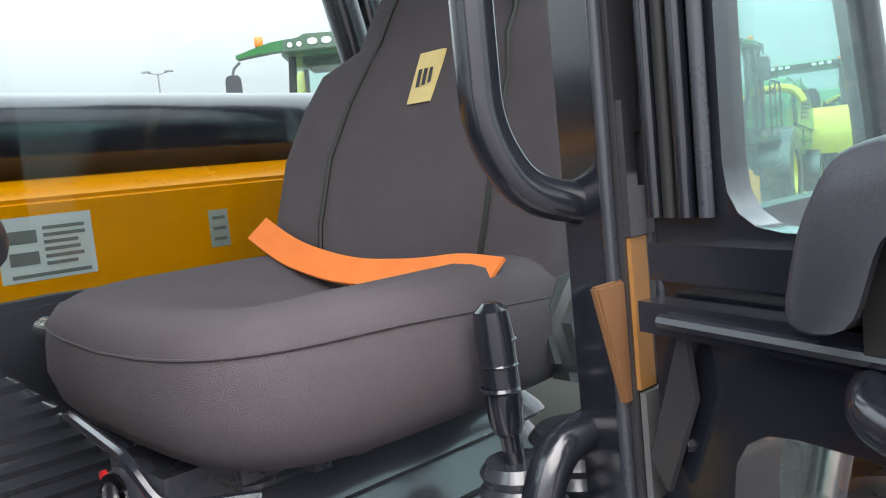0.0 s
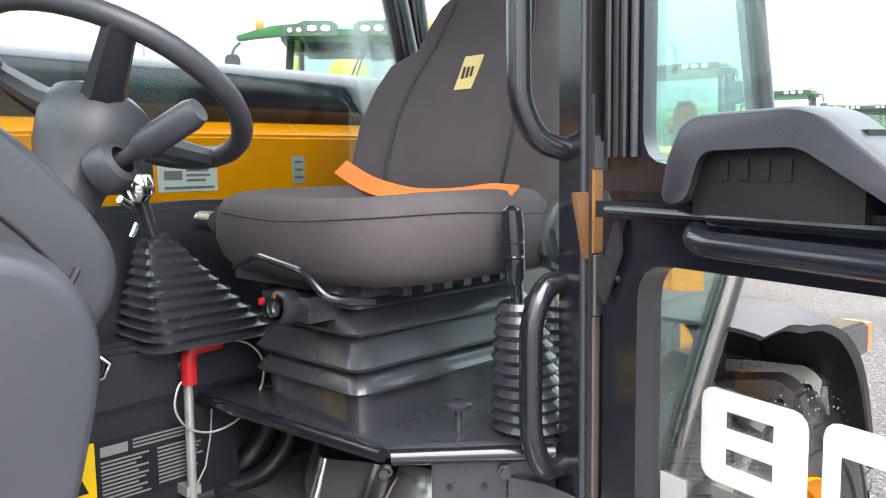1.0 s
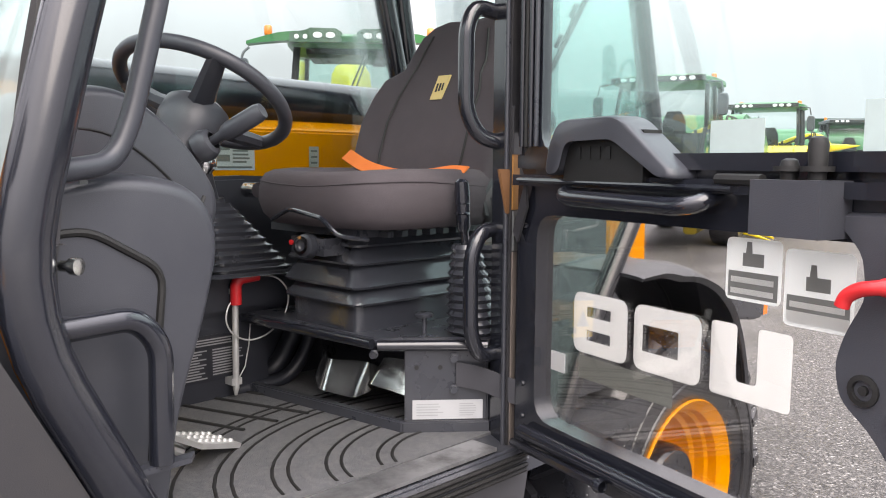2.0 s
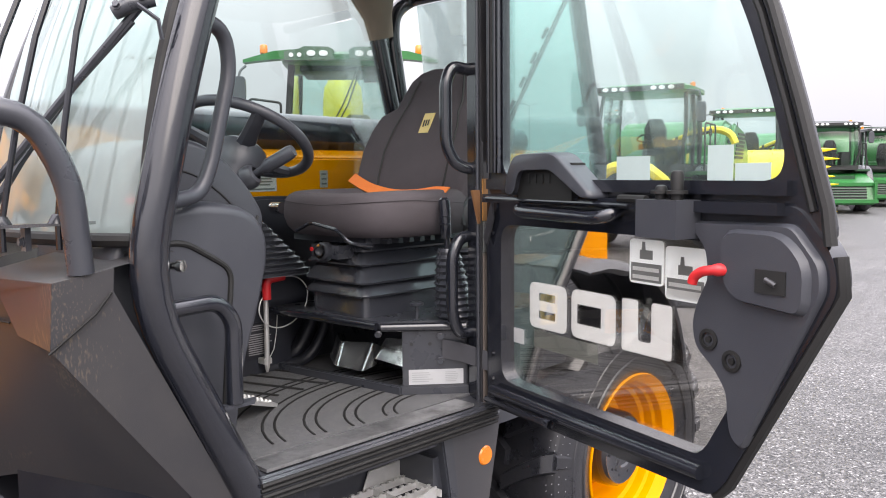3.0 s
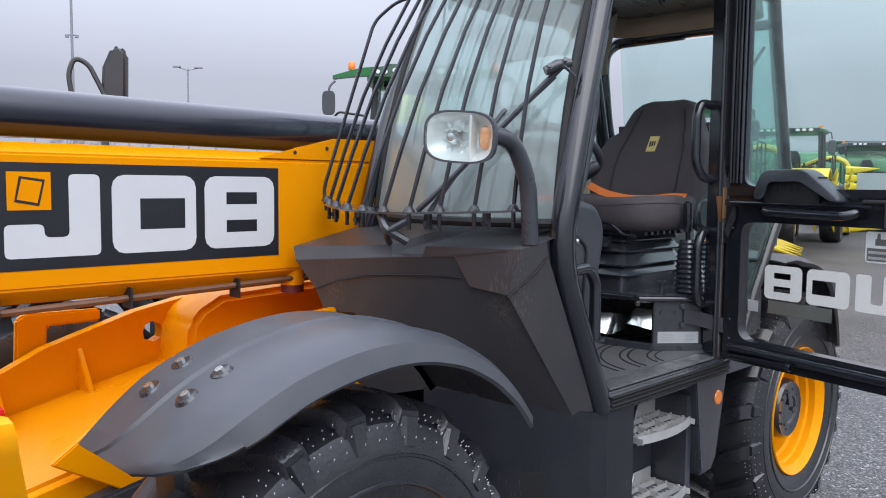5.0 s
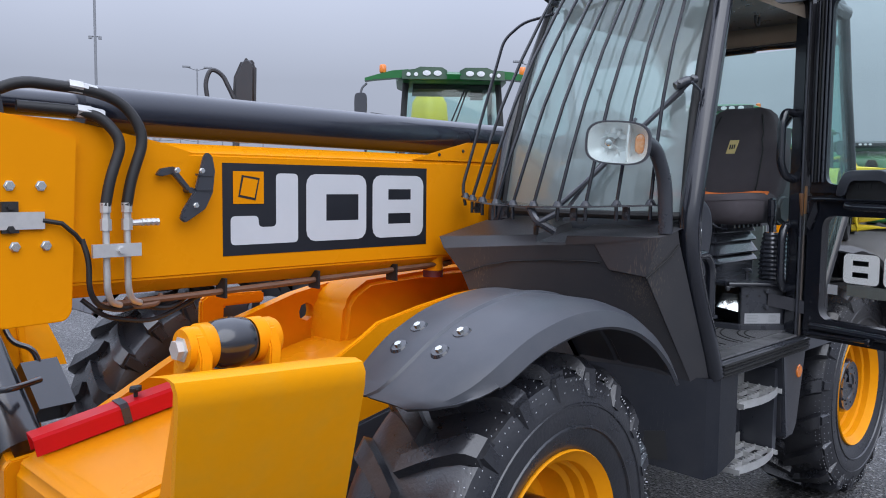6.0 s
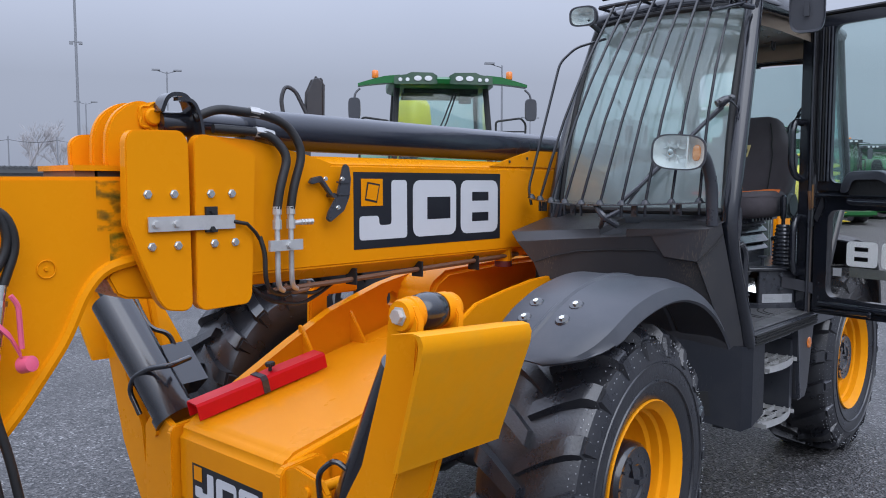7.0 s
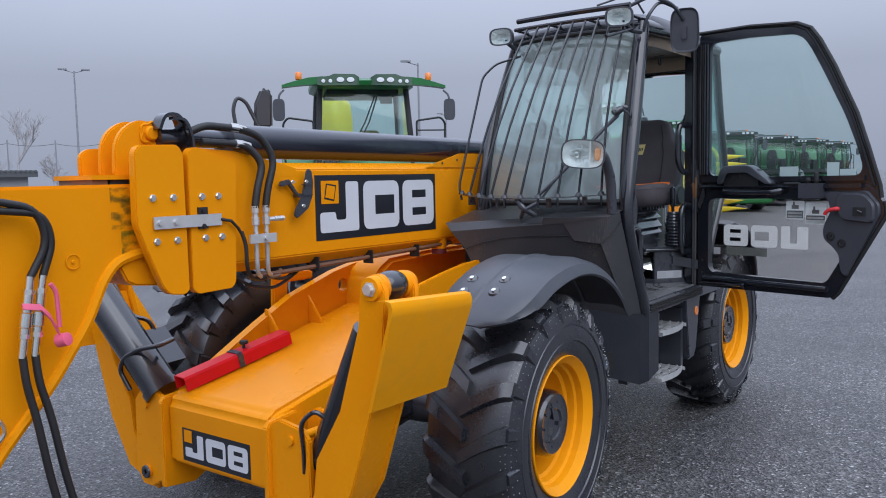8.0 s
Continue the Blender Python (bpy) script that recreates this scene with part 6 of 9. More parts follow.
sput = lambda y, z, l: Vector((0.822 + 0.42 * (z - 1.95) - 0.955 * l, 1.80 - y, z))
loft(bm, [[sput(y, z, 0.004) for y, z in ((0.903, 1.915), (0.951, 1.915), (0.959, 1.988), (0.911, 1.988))], [sput(y, z, -0.004) for y, z in ((0.903, 1.915), (0.951, 1.915), (0.959, 1.988), (0.911, 1.988))]])
for y0, y1, z0, z1 in ((0.916, 0.924, 1.938, 1.964), (0.928, 0.936, 1.940, 1.964), (0.940, 0.947, 1.942, 1.964)):
    f = bm.faces.new([bm.verts.new(sput(y, z, 0.0052)) for y, z in ((y0, z0), (y1, z0), (y1, z1), (y0, z1))])
    f.material_index = 1
part("seat_badge", bm, [material("pale_gold_patch", (0.74, 0.58, 0.24), 0.7), DARK], seat, "pale gold stitched patch")
# belt across the seat
bm = bmesh.new()
belt = [(0.625, 0.585, 1.703), (0.635, 0.66, 1.706), (0.655, 0.76, 1.694), (0.66, 0.90, 1.690), (0.66, 1.03, 1.715), (0.665, 1.12, 1.752)]
strip(bm, rounded(belt, 0.08, 5), 0.046, 0.004, (0.80, 0.0, 0.60))
part("seat_belt", bm, ORANGE_BELT, seat, "orange webbing lap belt lying on the seat")
bm = bmesh.new()
prism(bm, [(0.70, 1.57), (0.68, 1.64), (0.73, 1.70), (0.80, 1.71), (0.86, 1.66), (0.85, 1.58), (0.78, 1.54)], "y", 0.55, 0.615, 0.02, 3)
part("belt_cover", bm, SEAT_GREY, seat, "grey plastic seat side cover")
bm = bmesh.new()
prism(bm, [(0.78, 1.60), (0.80, 1.75), (0.92, 1.80), (0.97, 1.62), (0.9, 1.56)], "y", 1.14, 1.18, 0.02, 3)
prism(bm, [(0.80, 1.62), (0.88, 1.82), (0.98, 1.95), (1.04, 1.93), (0.98, 1.62)], "y", 0.62, 0.64, 0.01, 2)
box(bm, (0.93, 0.64, 1.60), (1.02, 1.13, 2.05), 0.03, 3, None)
part("seat_shell", bm, SEAT_GREY, seat)
bm = bmesh.new()
tube(bm, [(0.37, 1.16, 1.645), (0.365, 1.21, 1.645)], 0.022, 14)
part("tilt_knob", bm, CHROME, seat, "chrome side knob")
# suspension: bellows in folds, base and small controls
bm = bmesh.new()
rings = []
for z, k in ((1.285, 0.94), (1.352, 0.945), (1.356, 0.99), (1.362, 1.0), (1.372, 0.985), (1.397, 0.925), (1.400, 0.99), (1.407, 1.0), (1.418, 0.98), (1.458, 0.915), (1.461, 0.97), (1.467, 0.98), (1.477, 0.965), (1.505, 0.90), (1.508, 0.955), (1.514, 0.96), (1.53, 0.93), (1.555, 0.90)):
    rings.append([Vector((0.625 + p[0] - math.copysign((1 - k) * 0.34, p[0]) * min(1, abs(p[0]) / 0.2), 0.885 + p[1] - math.copysign((1 - k) * 0.34, p[1]) * min(1, abs(p[1]) / 0.12), z)) for p in superellipse(0.51, 0.33, 60, 16)])
loft(bm, rings)
susp = part("seat_suspension", bm, BELLOWS, cab, "black folded rubber suspension cover", 25)
bm = bmesh.new()
box(bm, (0.36, 0.69, 1.538), (0.90, 1.08, 1.558), 0.006)
for k in range(7):
    box(bm, (0.42 + 0.05 * k, 0.655, 1.538), (0.44 + 0.05 * k, 0.69, 1.553), 0.003, 1)
part("seat_frame", bm, BLACK_SATIN, susp)
bm = bmesh.new()
tube(bm, [(0.30, 0.98, 1.575), (0.268, 0.86, 1.607), (0.266, 0.72, 1.59), (0.275, 0.675, 1.55), (0.36, 0.66, 1.535)], 0.006, 8, fillet=0.02)
part("slide_lever", bm, BLACK_PAINT, susp, "bent black slide lever")
bm = bmesh.new()
lathe(bm, [(0, 0), (0.032, 0), (0.034, 0.01), (0.030, 0.03), (0.022, 0.034), (0, 0.034)], aim((0.335, 0.86, 1.508), (-0.95, -0.2, 0.1)), 10)
box(bm, (0.33, 0.80, 1.485), (0.40, 0.94, 1.53), 0.01, 2)
knob = part("weight_knob", bm, BLACK_SATIN, susp)
bm = bmesh.new()
lathe(bm, [(0.024, 0), (0.024, 0.004), (0.016, 0.005), (0.016, 0)], aim((0.299, 0.853, 1.512), (-0.95, -0.2, 0.1)), 20)
part("dial", bm, CHROME, susp, "chrome ringed dial")
bm = bmesh.new()
lathe(bm, [(0, 0), (0.007, 0), (0.007, 0.006), (0, 0.006)], aim((0.315, 0.915, 1.515), (-1, 0, 0)), 10)
part("red_button", bm, RED_PLASTIC, susp)
# seat box with angled panel, label, strap and bright ducts
bm = bmesh.new()
prism(bm, [(0.345, 1.20), (0.385, 0.665), (0.60, 0.475), (0.68, 0.475), (1.2, 0.475), (1.2, 1.25)], "z", 1.262, 1.285, 0.006)
prism(bm, [(0.44, 0.613), (0.60, 0.475), (0.70, 0.475), (1.2, 0.475), (1.2, 0.50), (0.62, 0.50), (0.46, 0.635)], "z", 1.045, 1.265, 0.003)
prism(bm, [(0.66, 1.25), (0.66, 0.67), (0.70, 0.67), (0.70, 1.25)], "z", 1.045, 1.265, 0.003)
prism(bm, [(0.355, 1.20), (0.425, 0.607), (0.595, 0.460), (0.605, 0.470), (0.445, 0.62), (0.385, 1.20)], "z", 1.04, 1.073, 0.004)
seatbox = part("seat_box", bm, BLACK_SATIN, cab, "black steel seat base")
bm = bmesh.new()
tube(bm, [(0.335, 1.20, 1.272), (0.375, 0.665, 1.272)], 0.013, 10)
tube(bm, [(0.385, 0.655, 1.268), (0.59, 0.468, 1.268)], 0.014, 10)
bolt(bm, (0.372, 0.652, 1.25), (-0.8, -0.6, 0), 0.009, 0.02)
part("shelf_edge", bm, BLACK_PAINT, seatbox)
pd = Vector((0.16, -0.138, 0)).normalized()
pn = Vector((pd.y, -pd.x, 0))
pn = pn if pn.x < 0 else -pn
pput = lambda u, z, l: Vector((0.44, 0.613, 0)) + pd * u + pn * (0.0015 + l) + Vector((0, 0, z))
bm = bmesh.new()
sheet(bm, pput, 0.02, 0.20, 1.075, 1.125, 0.0, 0)
part("type_plate", bm, material("silver_label", (0.50, 0.51, 0.52), 0.4, 0.2), seatbox, "silver printed label")
LABEL_PRINT = material("label_print", (0.36, 0.37, 0.38), 0.5)
print_lines(pput, 0.03, 0.10, 1.082, 1.118, 5, LABEL_PRINT, seatbox, 0.35)
print_lines(pput, 0.14, 0.19, 1.082, 1.118, 6, LABEL_PRINT, seatbox, 0.35)
bm = bmesh.new()
for u, z in ((0.03, 1.21), (0.09, 1.21)):
    lathe(bm, [(0, 0), (0.006, 0), (0.006, 0.0006), (0, 0.0006)], aim(pput(u, z, 0.001), pn), 10)
part("hole", bm, SEAL, seatbox)
bm = bmesh.new()
strip(bm, [pput(0.13, 1.195, 0.006), pput(0.19, 1.185, 0.02), Vector((0.585, 0.35, 1.165)), Vector((0.62, 0.345, 1.16))], 0.062, 0.004, (0, 0, 1))
part("check_strap", bm, material("black_webbing", (0.05, 0.05, 0.058), 0.8, bump=0.4, bump_scale=700), cab, "black webbing door check strap")
bm = bmesh.new()
for q in (pput(0.125, 1.235, 0.004), pput(0.125, 1.155, 0.004), Vector((0.615, 0.342, 1.20)), Vector((0.615, 0.342, 1.12))):
    bolt(bm, q, (-0.7, -0.7, 0), 0.010, 0.014)
part("strap_bolt", bm, BLACK_SATIN, cab)
bm = bmesh.new()
folds = [((0.48, 1.03, 1.172), (0.48, 1.045, 1.10)), ((0.41, 0.925, 1.172), (0.41, 0.93, 1.095)), ((0.47, 0.82, 1.172), (0.47, 0.85, 1.075)), ((0.475, 0.76, 1.16), (0.475, 0.78, 1.11)), ((0.42, 0.70, 1.215), (0.42, 0.74, 1.15)), ((0.48, 0.60, 1.205), (0.48, 0.60, 1.12))]
tops = rounded([Vector(a) + Vector((0.045, 0.025, 0.0)) for a, b in folds], 0.02, 3)
lows = rounded([b for a, b in folds], 0.02, 3)
loft(bm, [[a, b, b + Vector((0.004, 0, 0)), a + Vector((0.004, 0, 0))] for a, b in zip(tops, lows)])
part("heater_duct", bm, FOIL, cab, "bright bent metal heater duct below the seat")
bm = bmesh.new()
tube(bm, [(0.523, 0.628, 1.28), (0.523, 0.628, 1.33)], 0.007, 10)
lathe(bm, [(0.008, 0), (0.022, 0.003), (0.024, 0.010), (0.018, 0.014), (0, 0.014)], Matrix.Translation((0.523, 0.628, 1.325)), 20)
part("pull_knob", bm, BLACK_SATIN, cab, "black pull knob with pale top")
# brake pedal
bm = bmesh.new()
box(bm, (-0.09, -0.05, 0), (0.09, 0.05, 0.012), 0.006, 2, Matrix.Translation((-0.02, 0.80, 1.08)) @ pose(0, 0, 0, 10, 18, 30))
for k in range(6):
    for j in range(3):
        lathe(bm, [(0.007, 0), (0.005, 0.006), (0, 0.006)], Matrix.Translation((-0.02, 0.80, 1.08)) @ pose(0, 0, 0, 10, 18, 30) @ pose(-0.07 + 0.028 * k, -0.03 + 0.03 * j, 0.012), 8)
tube(bm, [(-0.07, 0.80, 1.07), (-0.16, 0.82, 1.12), (-0.22, 0.85, 1.25)], 0.012, 8)
part("brake_pedal", bm, STEEL, cab, "pale metal pedal with grip studs")
# gear stick column by the seat: stem with grip, gaiter stack
bm = bmesh.new()
rings = []
for k in range(23):
    t = k / 22
    z = 1.285 + 0.235 * t
    r = (0.068 - 0.03 * t ** 2) * (1.0 if k % 2 else 0.86)
    rings.append([Vector((0.615 - 0.03 * t + r * math.cos(a), 0.54 + r * math.sin(a), z)) for a in (2 * math.pi * j / 24 for j in range(24))])
loft(bm, rings)
hb = part("handbrake_gaiter", bm, BELLOWS, cab, "black ribbed rubber gaiter", 20)
bm = bmesh.new()
rings = []
for k in range(23):
    t = k / 22
    z = 1.285 + 0.225 * t
    r = (0.07 - 0.012 * t) * (1.0 if k % 2 else 0.86)
    rings.append([Vector((0.70 + 0.02 * t + r * math.cos(a), 0.565 + r * math.sin(a), z)) for a in (2 * math.pi * j / 24 for j in range(24))])
loft(bm, rings)
part("rear_gaiter", bm, BELLOWS, hb, "", 20)
bm = bmesh.new()
tube(bm, [(0.583, 0.54, 1.51), (0.572, 0.537, 1.57)], 0.011, 10)
tube(bm, [(0.573, 0.537, 1.553), (0.572, 0.537, 1.563), (0.568, 0.536, 1.60), (0.563, 0.535, 1.655), (0.561, 0.535, 1.68), (0.561, 0.535, 1.687)], [0.013, 0.0175, 0.019, 0.020, 0.0175, 0.008], 14)
for z in (1.60, 1.625, 1.65):
    lathe(bm, [(0.019, -0.003), (0.0215, 0), (0.019, 0.003)], Matrix.Translation((0.566, 0.536, z)), 14)
part("handbrake_grip", bm, BLACK_PAINT, hb, "glossy black lever grip")

# ---- glazing
bm = bmesh.new()
rings = []
for k in range(9):
    t = k / 8
    z = 1.625 + 0.985 * t
    ring = []
    for j in range(13):
        s = -1 + j / 6
        y = 0.86 + s * (0.45 - 0.035 * t)
        x = -0.525 + 0.30 * t - (0.14 - 0.05 * t) * (1 - s * s) - 0.05 * math.sin(math.pi * t)
        ring.append(Vector((x, y, z)))
    rings.append(ring)
loft(bm, rings, closed=False)
ws = part("windscreen", bm, TEAL_GLASS, cab, "curved tinted windscreen")
ws.visible_shadow = False
bm = bmesh.new()
for ring in (rings[0], rings[-1]):
    tube(bm, ring, 0.016, 8)
for e in (0, -1):
    tube(bm, [r[e] for r in rings], 0.018, 8)
part("windscreen_seal", bm, SEAL, ws)
pane("side_window", [(-0.46, 1.335, 1.66), (1.26, 1.335, 1.66), (1.02, 1.335, 2.58), (-0.24, 1.30, 2.58)], SIDE_GLASS, cab)
pane("rear_window", [(1.35, 1.33, 1.60), (1.23, 1.33, 2.50), (1.23, 0.46, 2.50), (1.345, 0.46, 1.62)], REAR_GLASS, cab)
pane("quarter_window", [(0.67, 0.415, 1.74), (1.30, 0.415, 1.74), (1.17, 0.425, 2.26), (1.08, 0.425, 2.60), (0.67, 0.425, 2.60)], QUARTER_GLASS, cab)
pane("quarter_window_lower", [(0.67, 0.415, 1.05), (0.84, 0.415, 1.05), (0.94, 0.415, 1.22), (1.16, 0.415, 1.54), (1.28, 0.415, 1.70), (0.67, 0.415, 1.70)], QUARTER_GLASS, cab)
bm = bmesh.new()
box(bm, (0.655, 0.41, 1.70), (1.29, 0.445, 1.74), 0.008)
part("quarter_rail", bm, BLACK_SATIN, cab)
bm = bmesh.new()
prism(bm, [(0.88, 1.03), (0.88, 1.585), (0.91, 1.60), (1.25, 1.60), (1.28, 1.585), (1.28, 1.03)], "x", 1.30, 1.335, 0.012)
part("rear_wall", bm, material("pale_grey_panel", (0.40, 0.43, 0.405), 0.55, second=(0.34, 0.37, 0.35), scale=4, bump=0.08, bump_scale=400), cab, "pale grey-green rear wall panel")

# wiper arm and blade on the rear window
bm = bmesh.new()
wa, wb = Vector((1.225, 0.52, 2.42)), Vector((1.318, 0.985, 1.80))
strip(bm, [wa, wa.lerp(wb, 0.5), wb], 0.022, 0.008, (0.99, 0, 0.13))
for k in range(5):
    tube(bm, [wa.lerp(wb, 0.18 + 0.14 * k) + Vector((-0.012, 0.012, 0.010)), wa.lerp(wb, 0.24 + 0.14 * k) + Vector((-0.012, 0.012, 0.010))], 0.008, 6)
rear_arm = part("rear_wiper", bm, BLACK_SATIN, cab, "black wiper arm across the rear window")
bm = bmesh.new()
tube(bm, [wa.lerp(wb, 0.35) + Vector((0.012, 0.022, 0)), wa.lerp(wb, 1.06) + Vector((0.012, 0.004, -0.03))], 0.007, 6)
part("wiper_blade", bm, SEAL, rear_arm)

# wiper
bm = bmesh.new()
tube(bm, [(-0.50, 0.425, 2.13), (-0.60, 0.56, 1.96), (-0.72, 0.74, 1.74), (-0.76, 0.82, 1.66)], 0.010, 8)
tube(bm, [(-0.51, 0.44, 2.10), (-0.62, 0.60, 1.92), (-0.74, 0.78, 1.70)], 0.007, 8)
strip(bm, [(-0.55, 0.62, 2.0), (-0.66, 0.72, 1.8), (-0.72, 0.80, 1.66)], 0.02, 0.012, (1, 0, 0.5))
tube(bm, [(-0.545, 0.455, 2.115), (-0.515, 0.43, 2.135), (-0.475, 0.405, 2.145)], [0.016, 0.019, 0.014], 10)
tube(bm, [(-0.52, 0.40, 2.13), (-0.48, 0.385, 2.10), (-0.47, 0.39, 2.06)], 0.005, 6)
wip = part("wiper", bm, BLACK_SATIN, cab, "black twin-arm wiper")
bm = bmesh.new()
for q in ((-0.545, 0.437, 2.128), (-0.505, 0.405, 2.148)):
    bolt(bm, q, (-0.7, -0.6, 0.4), 0.008, 0.01)
part("bolt", bm, BLACK_SATIN, wip)

# ---- windscreen guard: shelf rail, bars and top frame
def guard_low(s):
    """Along the lower rail from the near side (0) to the far side (1)."""
    y = 0.43 + 0.94 * s
    return Vector((-0.66 - 0.08 * s - 0.21 * math.sin(math.pi * min(1, max(0, s))) ** 0.8, y, 1.665 + 0.012 * s - 0.02 * math.sin(math.pi * s)))


def guard_top(s):
    return Vector((-0.40 - 0.02 * math.sin(math.pi * s), 0.43 + 0.735 * s, 2.668))


bm = bmesh.new()
outer = [guard_low(k / 24) for k in range(25)]
inner = [p + Vector((0.105 if 0.03 < k / 24 < 0.97 else 0.03, 0, 0)) for k, p in enumerate(outer)]
ring = outer + inner[::-1]
loft(bm, [ring, [p + Vector((0, 0, 0.007)) for p in ring]])
guard = part("guard_shelf", bm, material("black_steel_shelf", (0.03, 0.031, 0.038), 0.16, second=(0.07, 0.066, 0.064), scale=9, coat=1.0, spec=0.8), mach, "glossy black steel shelf rail of the windscreen guard")
for k in range(10):
    s = 0.035 + 0.93 * k / 9
    a, b = guard_low(s), guard_top(0.02 + 0.96 * k / 9)
    a = a + Vector((0.018, 0, 0))
    bm = bmesh.new()
    bulge = Vector((-0.06, 0, 0.0))
    pts = [a + Vector((0, 0, -0.05)), a + Vector((0, 0, 0.01))]
    for t in (0.2, 0.4, 0.6, 0.8, 0.93):
        pts.append(a.lerp(b, t) + bulge * math.sin(math.pi * t))
    if k == 9:
        pts = [a + Vector((0, 0, -0.03)), a + Vector((0.0, 0.02, 0.05)), a.lerp(b, 0.72) + Vector((-0.03, 0.12, 0)), a.lerp(b, 0.78) + Vector((0.02, 0.08, 0.02)), a.lerp(b, 0.80) + Vector((0.14, -0.02, 0.05))]
        tube(bm, pts, 0.007, 8, fillet=0.04)
    else:
        pts.append(b)
        tube(bm, pts, 0.007, 8)
    lathe(bm, [(0.022, 0.0), (0.012, 0.018), (0.009, 0.02)], Matrix.Translation(a + Vector((0, 0, 0.006))), 10)
    part("guard_bar", bm, GUARD_BLACK, guard)
bm = bmesh.new()
tube(bm, [guard_top(k / 12) + Vector((0.0, 0, 0)) for k in range(13)], 0.012, 8)
tube(bm, [guard_top(k / 12) + Vector((0.03, 0, 0.055)) for k in range(13)], 0.016, 8)
for s in (0.0, 0.33, 0.66, 1.0):
    tube(bm, [guard_top(s), guard_top(s) + Vector((0.16, 0, 0.0))], 0.010, 8)
tube(bm, [guard_low(0.02) + Vector((0.02, -0.01, 0.85)), guard_top(0.0) + Vector((0.02, -0.02, -0.08)), guard_top(0.0)], 0.01, 8)
part("guard_top_rail", bm, GUARD_BLACK, guard, "black top rail of the guard")
bm = bmesh.new()
for s in (0.12, 0.30, 0.62, 0.85):
    p = guard_low(s)
    box(bm, (p.x + 0.04, p.y - 0.013, p.z - 0.05), (p.x + 0.052, p.y + 0.013, p.z), 0.003, 1)
    bolt(bm, (p.x + 0.04, p.y, p.z - 0.03), (-1, 0, 0), 0.009, 0.01)
p = guard_low(0.42)
tube(bm, [p + Vector((0.02, 0.05, 0.0)), p + Vector((0.0, 0.0, -0.05)), p + Vector((0.06, -0.04, -0.09))], 0.016, 8, fillet=0.02)
tube(bm, [p + Vector((0.04, -0.06, -0.02)), p + Vector((0.0, 0.0, -0.06)), p + Vector((0.06, 0.05, -0.10))], 0.012, 8, fillet=0.02)
part("guard_bracket", bm, BLACK_SATIN, guard)

# ---- lamps and mirrors
def work_lamp(at, face, w, h, name="work_lamp", amber=False, depth=0.09, rim=0.92, tilt=0.0):
    m = aim(at, face) @ pose(0, 0, 0, 0, 0, tilt)
    q = (Vector(face).to_track_quat("Z", "Y")).to_matrix()
    bm = bmesh.new()
    rings = []
    for hgt, k in ((-depth, 0.45), (-depth * 0.8, 0.72), (-depth * 0.2, 0.98), (0.0, 1.0), (0.012, 1.0), (0.012, rim + 0.01), (-0.055, 0.8)):
        rings.append([m @ Vector((p[0] * k, p[1] * k, hgt)) for p in superellipse(w, h, 32, 3.2)])
    loft(bm, rings)
    lamp = part(name, bm, PLASTIC, mach, "black rounded lamp housing")
    bm = bmesh.new()
    cols = [[m @ Vector((p[0] * rim, p[1] * rim, 0.010)) for p in superellipse(w, h, 32, 3.2)], *[[m @ Vector((p[0] * k * rim / 0.92, p[1] * k * rim / 0.92, dz)) for p in superellipse(w, h, 32, 3.2)] for k, dz in ((0.82, -0.008), (0.66, -0.026), (0.45, -0.04), (0.2, -0.048))]]
    loft(bm, cols[::-1], caps=False)
    bm.faces.new([bm.verts.new(p) for p in cols[-1]])
    for u in (-0.3, -0.12, 0.06):
        for v in (-0.27, 0.27):
            lathe(bm, [(0.0, -0.046), (h * 0.12, -0.04), (h * 0.2, -0.026)], m @ pose(u * w, v * h, 0), 12)
    part("reflector", bm, LAMP_BOWL, lamp, "silver faceted reflector")
    bm = bmesh.new()
    loft(bm, [[m @ Vector((p[0] * (rim + 0.01), p[1] * (rim + 0.01), hh)) for p in superellipse(w, h, 32, 3.2)] for hh in (0.013, 0.016)])
    g = part("lens", bm, GLASS, lamp)
    g.visible_shadow = False
    if amber:
        bm = bmesh.new()
        loft(bm, [[m @ Vector((amber * w * 0.315 + p[0] * kk, p[1] * kk, hh)) for p in superellipse(w * 0.165, h * 0.46, 28, 3.0)] for hh, kk in ((-0.045, 0.7), (-0.024, 1.0), (-0.012, 0.9), (-0.008, 0.7))])
        part("indicator", bm, INDICATOR, lamp, "clear amber indicator lens")
        bm = bmesh.new()
        box(bm, (amber * w * 0.155 - 0.003, -h * 0.42, -0.03), (amber * w * 0.155 + 0.003, h * 0.42, 0.0105), 0.001, 1, m)
        part("divider", bm, LAMP_BOWL, lamp)
    return lamp


HL = Vector((-0.96, 0.43, 1.885))
lamp = work_lamp(HL, (-0.93, -0.31, -0.06), 0.226, 0.150, "headlamp", amber=1, depth=0.075, tilt=-4)
bm = bmesh.new()
tube(bm, [HL + Vector((0.08, 0.02, 0.0)), HL + Vector((0.12, 0.0, 0.015)), HL + Vector((0.22, -0.01, 0.0)), HL + Vector((0.285, -0.02, -0.12)), HL + Vector((0.30, -0.02, -0.32))], 0.027, 14, fillet=0.09)
part("lamp_arm", bm, BLACK_SATIN, lamp, "bent black lamp arm")
bm = bmesh.new()
m = aim(HL, (-0.93, -0.31, -0.06))
lathe(bm, [(0.022, -0.046), (0.020, -0.02), (0.012, -0.008), (0, -0.005)], m @ pose(-0.035, 0.0, 0), 16)
part("bulb", bm, CHROME, lamp)
